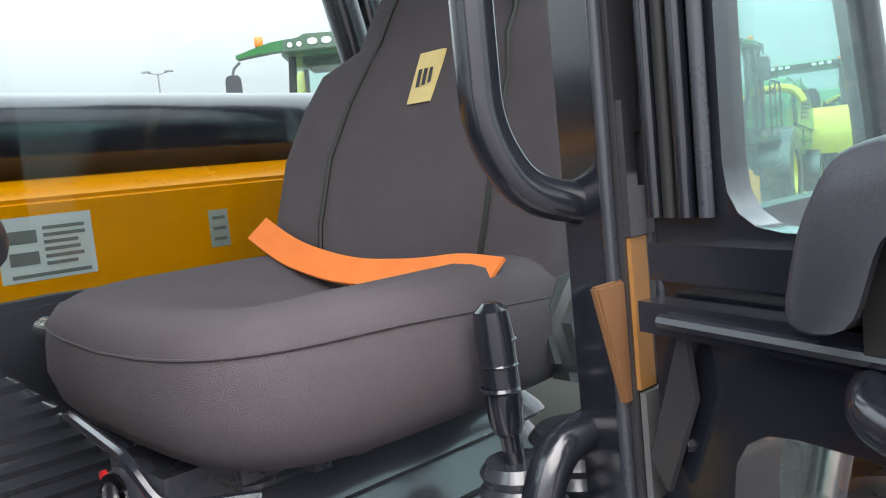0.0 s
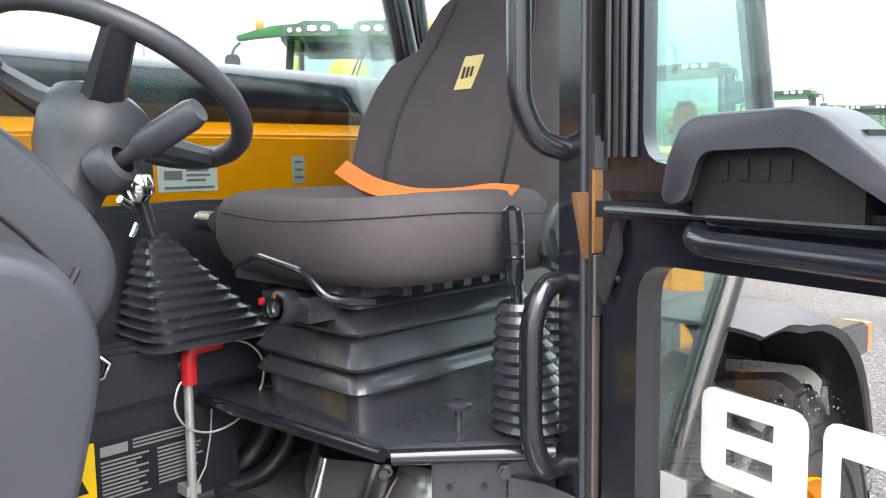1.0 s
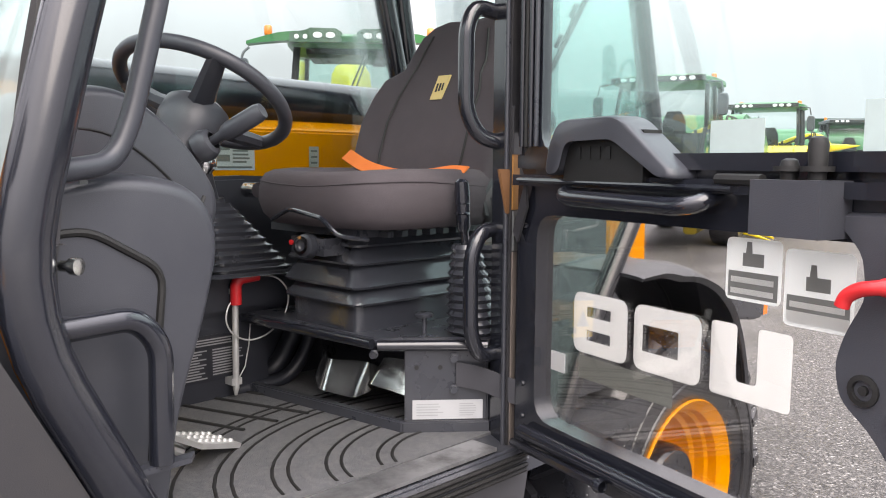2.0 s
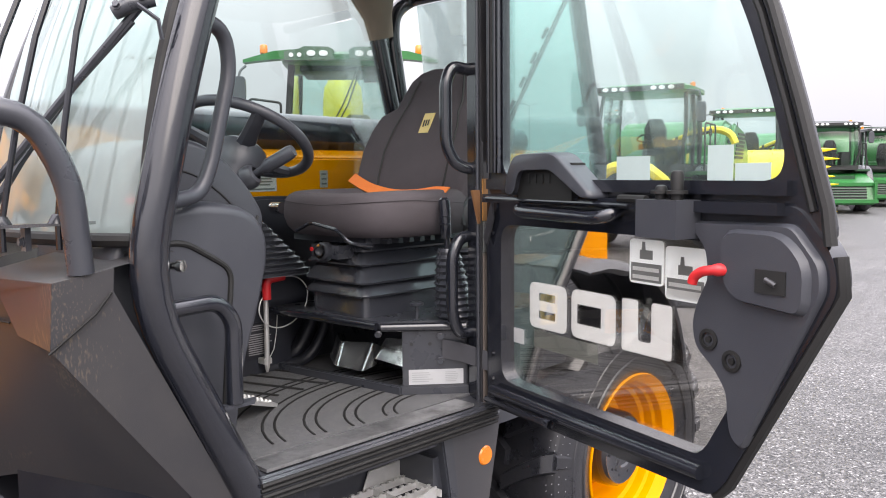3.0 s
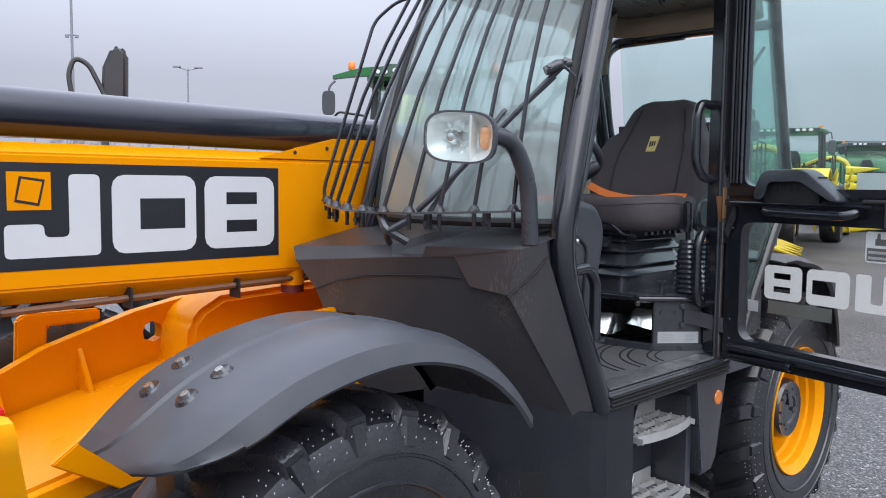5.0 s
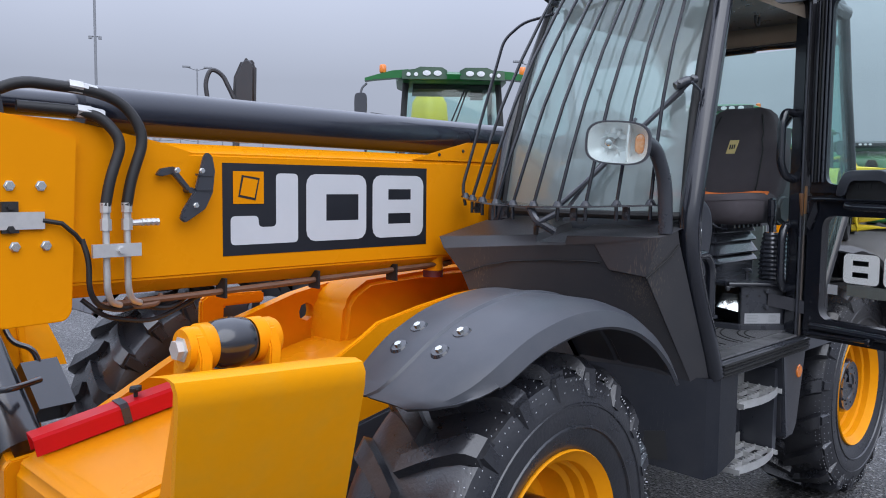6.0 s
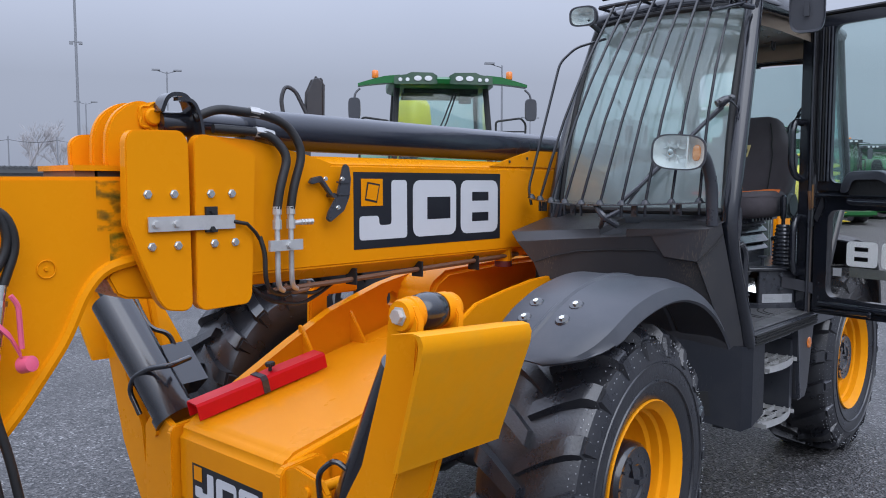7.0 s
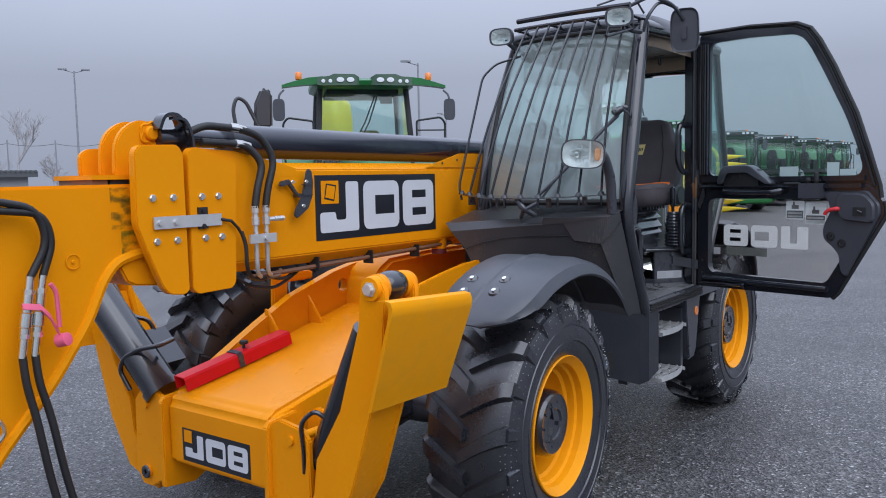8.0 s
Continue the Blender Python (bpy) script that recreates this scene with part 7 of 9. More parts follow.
for at, face in (((-0.505, 0.435, 2.638), (-0.95, -0.25, -0.1)), ((-0.40, 1.265, 2.64), (-0.95, -0.15, -0.1))):
    wl_ = work_lamp(Vector(at), face, 0.155, 0.105, depth=0.06, rim=0.84)
    bm = bmesh.new()
    tube(bm, [Vector(at) + Vector((0.04, 0, -0.02)), Vector(at) + Vector((0.12, -0.02, -0.06)), Vector(at) + Vector((0.2, -0.04, -0.06))], 0.014, 8)
    part("lamp_bracket", bm, BLACK_SATIN, wl_)
bm = bmesh.new()
tube(bm, [(-0.30, 0.50, 2.72), (-0.26, 0.36, 2.78), (-0.15, 0.27, 2.74), (-0.06, 0.24, 2.66)], 0.011, 8, fillet=0.05)
tube(bm, [(-0.40, 0.62, 2.74), (-0.30, 0.45, 2.80), (-0.20, 0.42, 2.70)], 0.006, 8, fillet=0.05)
tube(bm, [(-0.24, 0.43, 2.50), (-0.26, 0.38, 2.66), (-0.20, 0.33, 2.76), (-0.10, 0.26, 2.72)], 0.010, 8, fillet=0.05)
mir_arm = part("mirror_arm", bm, BLACK_SATIN, mach, "black bent mirror arm")
bm = bmesh.new()
mm = aim((-0.05, 0.235, 2.60), (-0.95, -0.20, -0.05))
rings = []
for h, k in ((0.0, 0.9), (0.012, 1.0), (-0.02, 1.0), (-0.045, 0.72), (-0.05, 0.4)):
    rings.append([mm @ Vector((p[0] * k, p[1] * k, h)) for p in superellipse(0.16, 0.25, 32, 4)])
loft(bm, [rings[0], rings[1], rings[2], rings[3], rings[4]])
part("mirror_shell", bm, PLASTIC, mir_arm, "black door mirror shell")
bm = bmesh.new()
box(bm, (-0.012, -0.05, 0.014), (0.012, 0.02, 0.03), 0.004, 1, mm)
part("mirror_bracket", bm, BLACK_SATIN, mir_arm)

# ---- steps and rear skirt with reflector
for sx, sz in ((0.0, 0.0), (-0.02, -0.285)):
    bm = bmesh.new()
    z = 0.80 + sz
    front = [(x, 0.36 + 0.03 * ((x - 0.17) / 0.2) ** 2) for x in (-0.03, 0.05, 0.13, 0.21, 0.29, 0.36)]
    ringp = [Vector((x + sx, y, z)) for x, y in front]
    strip(bm, ringp, 0.035, 0.005, (0, 0, 1))
    for k in range(3):
        y = 0.415 + 0.056 * k
        strip(bm, [(sx - 0.03, y, z), (sx + 0.36, y, z)], 0.02, 0.004, (0, 0, 1))
        for j in range(13):
            x = sx - 0.01 + 0.03 * j
            box(bm, (x, y - 0.004, z + 0.009), (x + 0.012, y + 0.004, z + 0.016))
    for x in (-0.03, 0.10, 0.23, 0.36):
        strip(bm, [(sx + x, 0.365, z), (sx + x, 0.56, z)], 0.022, 0.005, (0, 0, 1))
    prism(bm, [(sx + 0.20, z - 0.01), (sx + 0.36, z - 0.01), (sx + 0.36, z + 0.06), (sx + 0.23, z + 0.06)], "y", 0.545, 0.552, 0.002, 1)
    part("step", bm, STEEL, mach, "galvanised serrated step")
bm = bmesh.new()
box(bm, (-0.12, 0.56, 0.48), (0.62, 0.62, 0.96), 0.01)
prism(bm, [(0.37, 0.98), (0.44, 0.56), (0.47, 0.56), (0.42, 0.98)], "y", 0.37, 0.6, 0.005)
box(bm, (0.36, 0.40, 0.50), (0.40, 0.58, 0.90), 0.01)
part("step_well", bm, BLACK_SATIN, mach, "black step well")
bm = bmesh.new()
prism(bm, [(0.375, 0.985), (0.67, 0.99), (0.585, 0.60), (0.54, 0.545), (0.45, 0.545), (0.43, 0.60)], "y", 0.375, 0.62, 0.015, 3)
rs = part("rear_skirt", bm, DUSTY, mach, "black rear skirt beside the steps")
bm = bmesh.new()
lathe(bm, [(0, 0.006), (0.028, 0.005), (0.032, 0.0), (0, 0)], aim((0.575, 0.374, 0.86), (0, -1, 0)) @ pose(0, 0, 0), 24)
part("reflector", bm, AMBER, rs, "round orange reflector")
bm = bmesh.new()
for x, z in ((0.30, 0.955), (0.16, 0.93)):
    bolt(bm, (x, 0.555, z), (0, -1, 0), 0.014, 0.02)
part("bolt", bm, STEEL, mach)

# stickers on the boom seen through the side window
bm = bmesh.new()
sheet(bm, bput, 0.14, 0.36, 1.70, 1.815, 0.0, 0)
bars(bm, bput, 0.155, 0.345, 1.71, 1.80, 5, 1, 0.5)
sheet(bm, bput, 0.37, 0.52, 1.70, 1.805, 0.0, 1)
bars(bm, bput, 0.385, 0.43, 1.72, 1.79, 2, 2, 0.6, False)
bars(bm, bput, 0.44, 0.51, 1.72, 1.79, 6, 2, 0.5)
bars(bm, bput, 0.385, 0.51, 1.704, 1.714, 1, 2, 0.6, False)
sheet(bm, bput, 0.735, 0.775, 1.71, 1.78, 0.0, 3)
bars(bm, bput, 0.742, 0.768, 1.715, 1.775, 3, 2, 0.3, False)
part("boom_sticker", bm, [LOGO_BLACK, WHITE, GREY_FILM, STEEL], boom, "small printed stickers on the boom")

# ---------------------------------------------------------------- door, swung open
HINGE = Vector((0.60, 0.37, 0))
dd = Vector((-0.262, -0.965, 0)).normalized()
dn = Vector((-dd.y, dd.x, 0))                          # outward face
DM = Matrix(((dd.x, dn.x, 0, HINGE.x), (dd.y, dn.y, 0, HINGE.y), (0, 0, 1, 0), (0, 0, 0, 1)))
D = lambda u, v, z: DM @ Vector((u, v, z))


def soft(loop, r):
    """A door outline with its corners rounded."""
    return [(q.x, q.y) for q in rounded([(u, z, 0) for u, z in loop], r, 4, True)]


def ring_frame(bm, outer, inner, v0, v1):
    """A frame between two outlines with the same number of corners."""
    n = len(outer)
    vs = [[bm.verts.new(D(u, v, z)) for u, z in loop] for loop, v in ((outer, v0), (outer, v1), (inner, v1), (inner, v0))]
    for a, b in zip(vs, vs[1:] + vs[:1]):
        for k in range(n):
            bm.faces.new((a[k], a[(k + 1) % n], b[(k + 1) % n], b[k]))
    return bm


up_out = [(0.01, 1.69), (0.01, 2.675), (0.37, 2.668), (0.67, 2.640), (0.755, 2.60), (0.81, 2.527), (0.896, 2.373), (1.028, 2.092), (1.094, 1.90), (1.16, 1.69), (1.17, 1.62), (1.10, 1.67)]
up_in = [(0.085, 1.755), (0.085, 2.605), (0.37, 2.602), (0.645, 2.582), (0.708, 2.552), (0.752, 2.490), (0.825, 2.355), (0.960, 2.085), (1.030, 1.905), (1.062, 1.795), (1.05, 1.752), (0.97, 1.735)]
lo_out = [(0.01, 1.03), (0.01, 1.695), (1.10, 1.695), (1.18, 1.60), (1.19, 1.53), (0.935, 1.07), (0.90, 1.035)]
lo_in = [(0.085, 1.125), (0.085, 1.61), (1.04, 1.61), (1.10, 1.57), (1.11, 1.54), (0.885, 1.145), (0.86, 1.12)]
bm = bmesh.new()
ring_frame(bm, soft(up_out, 0.04), soft(up_in, 0.05), -0.012, 0.014)
ring_frame(bm, soft(lo_out, 0.03), soft(lo_in, 0.06), -0.020, 0.03)
bev(bm, list(bm.faces), 0.005, 2)
door = part("door", bm, BLACK_PAINT, mach, "black framed glass cab door, swung open")
bm = bmesh.new()
tube(bm, [D(u, -0.016, z) for u, z in up_out[1:11]], 0.012, 8, flat=1.2)
tube(bm, [D(u - 0.03, -0.014, z - 0.005) for u, z in up_out[2:10]], 0.009, 8)
tube(bm, [D(u, 0.0, z) for u, z in lo_out[3:]], 0.016, 8)
part("door_seal", bm, SEAL, door, "black rubber door seal")
for u, v, r, mt in ((0.022, -0.020, 0.008, BLACK_PAINT), (0.040, -0.022, 0.006, SEAL), (0.056, -0.021, 0.007, BLACK_PAINT), (0.074, -0.019, 0.006, BLACK_SATIN)):
    bm = bmesh.new()
    tube(bm, [D(u, v, 1.765), D(u, v, 2.60)], r, 10)
    part("hinge_bead", bm, mt, door)
bm = bmesh.new()
prism_ring = [(0.012, 1.565), (0.058, 1.69), (0.066, 1.625), (0.030, 1.54)]
loft(bm, [[D(u, v, z) for u, z in prism_ring] for v in (-0.030, -0.036)])
part("hinge_gusset", bm, DUSTED_SHEEN, door, "dusty black hinge gusset")
bm = bmesh.new()
tube(bm, [D(0.06, -0.035, 1.09), D(0.5, -0.035, 1.085), D(0.88, -0.03, 1.085)], 0.018, 10)
tube(bm, [D(0.03, -0.04, 1.055), D(0.35, -0.055, 1.065)], 0.010, 8)
lathe(bm, [(0.013, -0.012), (0.017, 0.0), (0.013, 0.012)], aim(D(0.36, -0.056, 1.065), dd), 12)
for z in (1.58, 1.64, 1.12, 1.2):
    lathe(bm, [(0, 0), (0.008, 0), (0.006, 0.006), (0, 0.006)], aim(D(0.04, -0.02, z), -dn), 8)
part("door_tube", bm, BLACK_PAINT, door)
pane("door_glass_lower", [D(u, 0.016, z) for u, z in ((0.06, 1.10), (0.90, 1.10), (1.13, 1.53), (1.11, 1.58), (1.04, 1.63), (0.06, 1.63))], LOWER_GLASS, door, 0.005)
pane("door_glass_upper", [D(u, 0.003, z) for u, z in [((a[0] + b[0]) / 2, (a[1] + b[1]) / 2) for a, b in zip(up_out, up_in)][:-1]], DOOR_GLASS, door, 0.005)
# blocks and films on the lower glass, seen from behind
gput = lambda x, z, l: D(0.955 - x, 0.0225 + l, z)
bm = bmesh.new()
badge_shapes(bm, gput, 0.216, 0.781, 1.305, 1.441, 0.0002, 0, 1.0)
sheet(bm, gput, 0.478, 0.760, 1.246, 1.298, 0.0006, 1)
part("door_lettering", bm, [FILM, material("smoked_film", (0.22, 0.24, 0.235), 0.4)], door, "plain white blocks and a grey film on the glass")
kput = lambda u, z, l: D(u, 0.0145 - l, z)
bm = bmesh.new()
for u0, u1, z0, z1 in ((0.602, 0.717, 1.487, 1.598), (0.723, 0.848, 1.460, 1.588)):
    ringp = rounded([(u0, z0, 0), (u1, z0, 0), (u1, z1, 0), (u0, z1, 0)], 0.012, 3, True)
    loft(bm, [[kput(q.x, q.y, 0.0003) for q in ringp], [kput(q.x, q.y, 0.001) for q in ringp]])
    uc = (u0 + u1) / 2
    box_ = [(uc - 0.022, z0 + 0.062), (uc + 0.022, z0 + 0.062), (uc + 0.022, z0 + 0.085), (uc - 0.002, z0 + 0.085), (uc - 0.004, z0 + 0.105), (uc - 0.014, z0 + 0.105), (uc - 0.016, z0 + 0.085), (uc - 0.022, z0 + 0.085)]
    f = bm.faces.new([bm.verts.new(kput(u, z, 0.0016)) for u, z in box_])
    f.material_index = 1
    f = bm.faces.new([bm.verts.new(kput(u, z, 0.0016)) for u, z in ((u0 + 0.006, z0 + 0.006), (u1 - 0.006, z0 + 0.006), (u1 - 0.006, z0 + 0.052), (u0 + 0.006, z0 + 0.052))])
    f.material_index = 1
    if u0 > 0.7:
        f = bm.faces.new([bm.verts.new(kput(u, z, 0.0022)) for u, z in ((u0 + 0.006, z0 + 0.004), (u1 - 0.006, z0 + 0.004), (u1 - 0.006, z0 + 0.026), (u0 + 0.006, z0 + 0.026))])
        f.material_index = 0
    for k in range(1 if u0 > 0.7 else 0, 2):
        f = bm.faces.new([bm.verts.new(kput(u, z, 0.0022)) for u, z in ((u0 + 0.012, z0 + 0.012 + 0.02 * k), (u1 - 0.014, z0 + 0.012 + 0.02 * k), (u1 - 0.014, z0 + 0.022 + 0.02 * k), (u0 + 0.012, z0 + 0.022 + 0.02 * k))])
        f.material_index = 0
part("glass_sticker", bm, [FILM, material("sticker_grey", (0.22, 0.23, 0.23), 0.5)], door, "white and grey instruction stickers")
bm = bmesh.new()
for u0, u1, z0, z1 in ((0.565, 0.68, 1.742, 1.803), (0.855, 0.925, 1.74, 1.822), (0.93, 1.02, 1.74, 1.782)):
    sheet(bm, lambda u, z, l: D(u, 0.0015 - l, z), u0, u1, z0, z1, 0.001, 0)
part("paper_label", bm, material("pale_label_back", (0.44, 0.54, 0.52), 0.6), door, "pale paper labels on the upper glass")
bm = bmesh.new()
for u0, u1, z0, z1 in ((0.105, 0.155, 1.245, 1.29),):
    sheet(bm, kput, u0, u1, z0, z1, 0.001, 0)
part("paper_tag", bm, WHITE, door)
# latch panel
bm = bmesh.new()
lp = [(0.83, 1.655), (1.10, 1.66), (1.165, 1.585), (1.17, 1.53), (0.99, 1.165), (0.962, 1.19), (0.955, 1.235), (0.951, 1.285), (0.914, 1.332), (0.862, 1.372), (0.850, 1.425), (0.864, 1.475), (0.895, 1.535), (0.886, 1.60), (0.854, 1.635)]
vs = rounded([(u, z, 0) for u, z in lp], 0.02, 3, True)
loft(bm, [[D(q.x, 0.012, q.y) for q in vs], [D(q.x, -0.028, q.y) for q in vs], [D(0.98 + (q.x - 0.98) * 0.97, -0.038, 1.45 + (q.y - 1.45) * 0.97) for q in vs]])
lpp = part("latch_panel", bm, DASH, door, "black moulded latch panel")
bm = bmesh.new()
vs = rounded([(u, z, 0) for u, z in ((0.935, 1.645), (1.09, 1.645), (1.15, 1.585), (1.148, 1.50), (1.135, 1.478), (0.965, 1.492), (0.93, 1.55))], 0.035, 3, True)
loft(bm, [[D(q.x, -0.035, q.y) for q in vs], [D(1.04 + (q.x - 1.04) * 0.90, -0.056, 1.56 + (q.y - 1.56) * 0.90) for q in vs]])
part("panel_boss", bm, DASH, lpp)
bm = bmesh.new()
for u, z in ((0.903, 1.397), (0.966, 1.36)):
    lathe(bm, [(0.024, 0.0), (0.024, 0.004), (0.016, 0.005), (0.015, -0.004), (0.008, -0.004), (0.007, 0.004), (0, 0.004)], aim(D(u, -0.039, z), -dn), 18)
box(bm, (-0.034, -0.024, 0), (0.036, 0.024, 0.004), 0.004, 1, aim(D(1.068, -0.056, 1.543), -dn))
part("panel_screw", bm, SEAL, lpp)
bm = bmesh.new()
tube(bm, [D(1.06, -0.061, 1.548), D(1.085, -0.062, 1.538)], 0.006, 10)
part("catch", bm, DUSTED_SHEEN, lpp)
bm = bmesh.new()
tube(bm, [D(0.952, -0.045, 1.556), D(0.938, -0.070, 1.556), D(0.908, -0.074, 1.550), D(0.889, -0.074, 1.537), D(0.884, -0.074, 1.522)], [0.013, 0.014, 0.014, 0.013, 0.011], 12, fillet=0.015)
part("release_handle", bm, RED_PLASTIC, lpp, "red plastic release handle")
# hooded pad, bar and lock box along the waist rail
bm = bmesh.new()
hood = [(0.155, 1.70), (0.17, 1.765), (0.195, 1.808), (0.225, 1.818), (0.37, 1.82), (0.405, 1.81), (0.53, 1.715), (0.535, 1.697), (0.51, 1.697), (0.375, 1.775), (0.225, 1.772), (0.20, 1.70)]
hood_line = soft([(u + 0.016, z) for u, z in hood], 0.022)
loft(bm, [[D(0.361 + (u - 0.361) * k, v, 1.76 + (z - 1.76) * k) for u, z in hood_line] for v, k in ((-0.008, 1.0), (-0.055, 1.0), (-0.066, 0.985), (-0.074, 0.955), (-0.077, 0.92))])
hd = part("door_pad", bm, DASH, door, "black hooded window catch cover", 50)
bm = bmesh.new()
box(bm, (0.221, -0.055, 1.69), (0.456, -0.008, 1.79), 0.012, 2, DM)
part("pad_body", bm, SEAL, hd)
for k in range(4):
    bm = bmesh.new()
    box(bm, (0.266 + 0.03 * k, -0.058, 1.735), (0.278 + 0.03 * k, -0.0555, 1.76), 0.0008, 1, DM)
    part("pad_rib", bm, SEAL, hd)
bm = bmesh.new()
tube(bm, [D(0.22, -0.02, 1.675), D(0.225, -0.06, 1.66), D(0.26, -0.075, 1.655), D(0.56, -0.075, 1.65), D(0.60, -0.06, 1.657), D(0.605, -0.02, 1.672)], 0.017, 12, fillet=0.03)
part("pull_bar", bm, BLACK_PAINT, door, "glossy black pull bar")
bm = bmesh.new()
box(bm, (0.736, -0.100, 1.616), (0.858, -0.022, 1.702), 0.020, 4, DM)
lb = part("lock_box", bm, DASH, door, "black plastic lock box")
bm = bmesh.new()
for u, top in ((0.776, 1.735), (0.824, 1.768)):
    tube(bm, [D(u, -0.06, 1.70), D(u, -0.06, top - 0.012), D(u, -0.06, top - 0.003), D(u, -0.06, top)], [0.013, 0.015, 0.012, 0.006], 14)
    lathe(bm, [(0.024, 0), (0.024, 0.008), (0, 0.008)], Matrix.Translation(D(u, -0.06, 1.715)), 14)
tube(bm, [D(0.62, -0.04, 1.70), D(0.72, -0.05, 1.70)], 0.010, 8)
part("peg", bm, SEAL, lb)
bm = bmesh.new()
box(bm, (0.02, -0.045, 1.675), (1.07, -0.02, 1.70), 0.006, 2, DM)
box(bm, (0.02, -0.03, 1.715), (1.08, -0.012, 1.745), 0.006, 2, DM)
tube(bm, [D(0.05, -0.05, 1.688), D(0.66, -0.05, 1.684)], 0.006, 8)
part("waist_rail", bm, BLACK_PAINT, door, "glossy black waist rails")

# ---------------------------------------------------------------- things in the yard behind
def plain_wheel(bm, at, axis, r, w, mi_t, mi_r, rim=0.6):
    m = aim(at, axis)
    lathe(bm, [(r * rim, -w / 2), (r * 0.95, -w / 2), (r, -w * 0.35), (r, w * 0.35), (r * 0.95, w / 2), (r * rim, w / 2)], m, 28, mi_t)
    lathe(bm, [(r * rim, w * 0.42), (r * rim * 0.9, w * 0.2), (r * 0.2, w * 0.2), (r * 0.18, w * 0.4), (0, w * 0.4)], m, 28, mi_r)
    return bm


GREEN_DARK = material("dark_green_paint", (0.012, 0.055, 0.022), 0.35, second=(0.02, 0.08, 0.03), scale=2)
OLIVE = material("yellow_seat_cloth", (0.30, 0.25, 0.06), 0.9)


def tractor(at, yaw, label, group=""):
    """A large green tractor; local -y is its front."""
    t = thing("tractor", (0, 0, 0), label, "tractor", group)
    G = lambda *a: Vector(a)
    bm = bmesh.new()
    loft(bm, [[G(x * k, y, z0 + (z - z0) * k2) for x, z in ((-0.45, 1.0), (-0.50, 1.5), (-0.42, 1.95), (-0.25, 2.08), (0.25, 2.08), (0.42, 1.95), (0.50, 1.5), (0.45, 1.0))]
              for y, k, k2, z0 in ((-3.2, 0.8, 0.75, 1.0), (-3.05, 0.95, 0.92, 1.0), (-2.2, 1.0, 1.0, 1.0), (-0.9, 1.05, 1.03, 1.0))])
    part("hood", bm, GREEN, t, "green bonnet")
    bm = bmesh.new()
    box(bm, (-0.5, -3.0, 0.6), (0.5, 1.6, 1.05), 0.05)
    box(bm, (-0.35, -3.6, 0.7), (0.35, -3.1, 1.0), 0.05)
    part("chassis", bm, DARK, t)
    bm = bmesh.new()
    for sx in (-1, 1):
        tube(bm, [(sx * 0.78, -0.85, 1.3), (sx * 0.80, -0.75, 2.2), (sx * 0.74, -0.6, 3.22)], 0.05, 8)
        tube(bm, [(sx * 0.80, 0.85, 1.4), (sx * 0.80, 0.80, 2.3), (sx * 0.74, 0.65, 3.22)], 0.05, 8)
    box(bm, (-0.85, -0.95, 1.15), (0.85, 0.95, 1.75), 0.08)
    part("cab_frame", bm, DARK, t, "dark cab frame")
    bm = bmesh.new()
    for a, b in ((((-0.78, -0.8, 1.75), (0.78, -0.8, 1.75)), ((0.74, -0.62, 3.2), (-0.74, -0.62, 3.2))), (((-0.78, 0.8, 1.75), (0.78, 0.8, 1.75)), ((0.74, 0.66, 3.2), (-0.74, 0.66, 3.2)))):
        loft(bm, [[G(*a[0]), G(*a[1]), G(*b[0]), G(*b[1])], [G(*q) + G(0, 0.01, 0) for q in (a[0], a[1], b[0], b[1])]])
    for sx in (-1, 1):
        q = [G(sx * 0.8, -0.8, 1.75), G(sx * 0.8, 0.8, 1.75), G(sx * 0.74, 0.66, 3.2), G(sx * 0.74, -0.62, 3.2)]
        loft(bm, [q, [p + G(0.01, 0, 0) for p in q]])
    gl = part("cab_glass", bm, CAB_GLASS, t, "green tinted glass")
    gl.visible_shadow = False
    # roof: crown with two visor blocks and side arms
    bm = bmesh.new()
    loft(bm, [[G(p[0], 0.0 + p[1], z) for p in superellipse(w, d, 32, 5)] for z, w, d in ((3.20, 1.6, 1.75), (3.24, 1.78, 1.95), (3.31, 1.80, 2.0), (3.36, 1.6, 1.8), (3.375, 1.2, 1.4))])
    for sx in (-1, 1):
        loft(bm, [[G(sx * x, y, z), G(sx * x, y + 0.20, z), G(sx * x, y + 0.20, z + h), G(sx * x, y, z + h)] for x, y, z, h in ((0.70, -0.98, 3.25, 0.13), (0.95, -0.95, 3.24, 0.12), (1.18, -0.93, 3.22, 0.08), (1.38, -0.95, 3.19, 0.045))])
    part("roof", bm, GREEN, t, "green cab roof with visors")
    for sx in (-1, 1):
        bm = bmesh.new()
        loft(bm, [[G(sx * x, y, z), G(sx * x, y + 0.3, z), G(sx * x, y + 0.3, z2), G(sx * x, y + 0.03, z2)] for x, y, z, z2 in ((0.10, -1.00, 3.235, 3.37), (0.18, -1.04, 3.225, 3.415), (0.52, -1.04, 3.22, 3.42), (0.60, -1.03, 3.22, 3.385), (0.80, -1.0, 3.225, 3.36))])
        part("visor", bm, GREEN_DARK, t, "dark green light visor")
        bm = bmesh.new()
        for k, x in enumerate((0.25, 0.42, 0.585, 0.70)):
            r = 0.042 if k < 2 else 0.032
            lathe(bm, [(0, 0.01), (r, 0.008), (r, 0)], aim((sx * x, -1.044 + 0.012 * max(0, k - 1), 3.315 if k < 2 else 3.295), (0, -1, 0)) @ pose(0, 0, 0) @ Matrix.Diagonal((1.5 if k < 2 else 1, 1, 1, 1)), 16)
        part("roof_lights", bm, LAMP_GLASS, t)
        bm = bmesh.new()
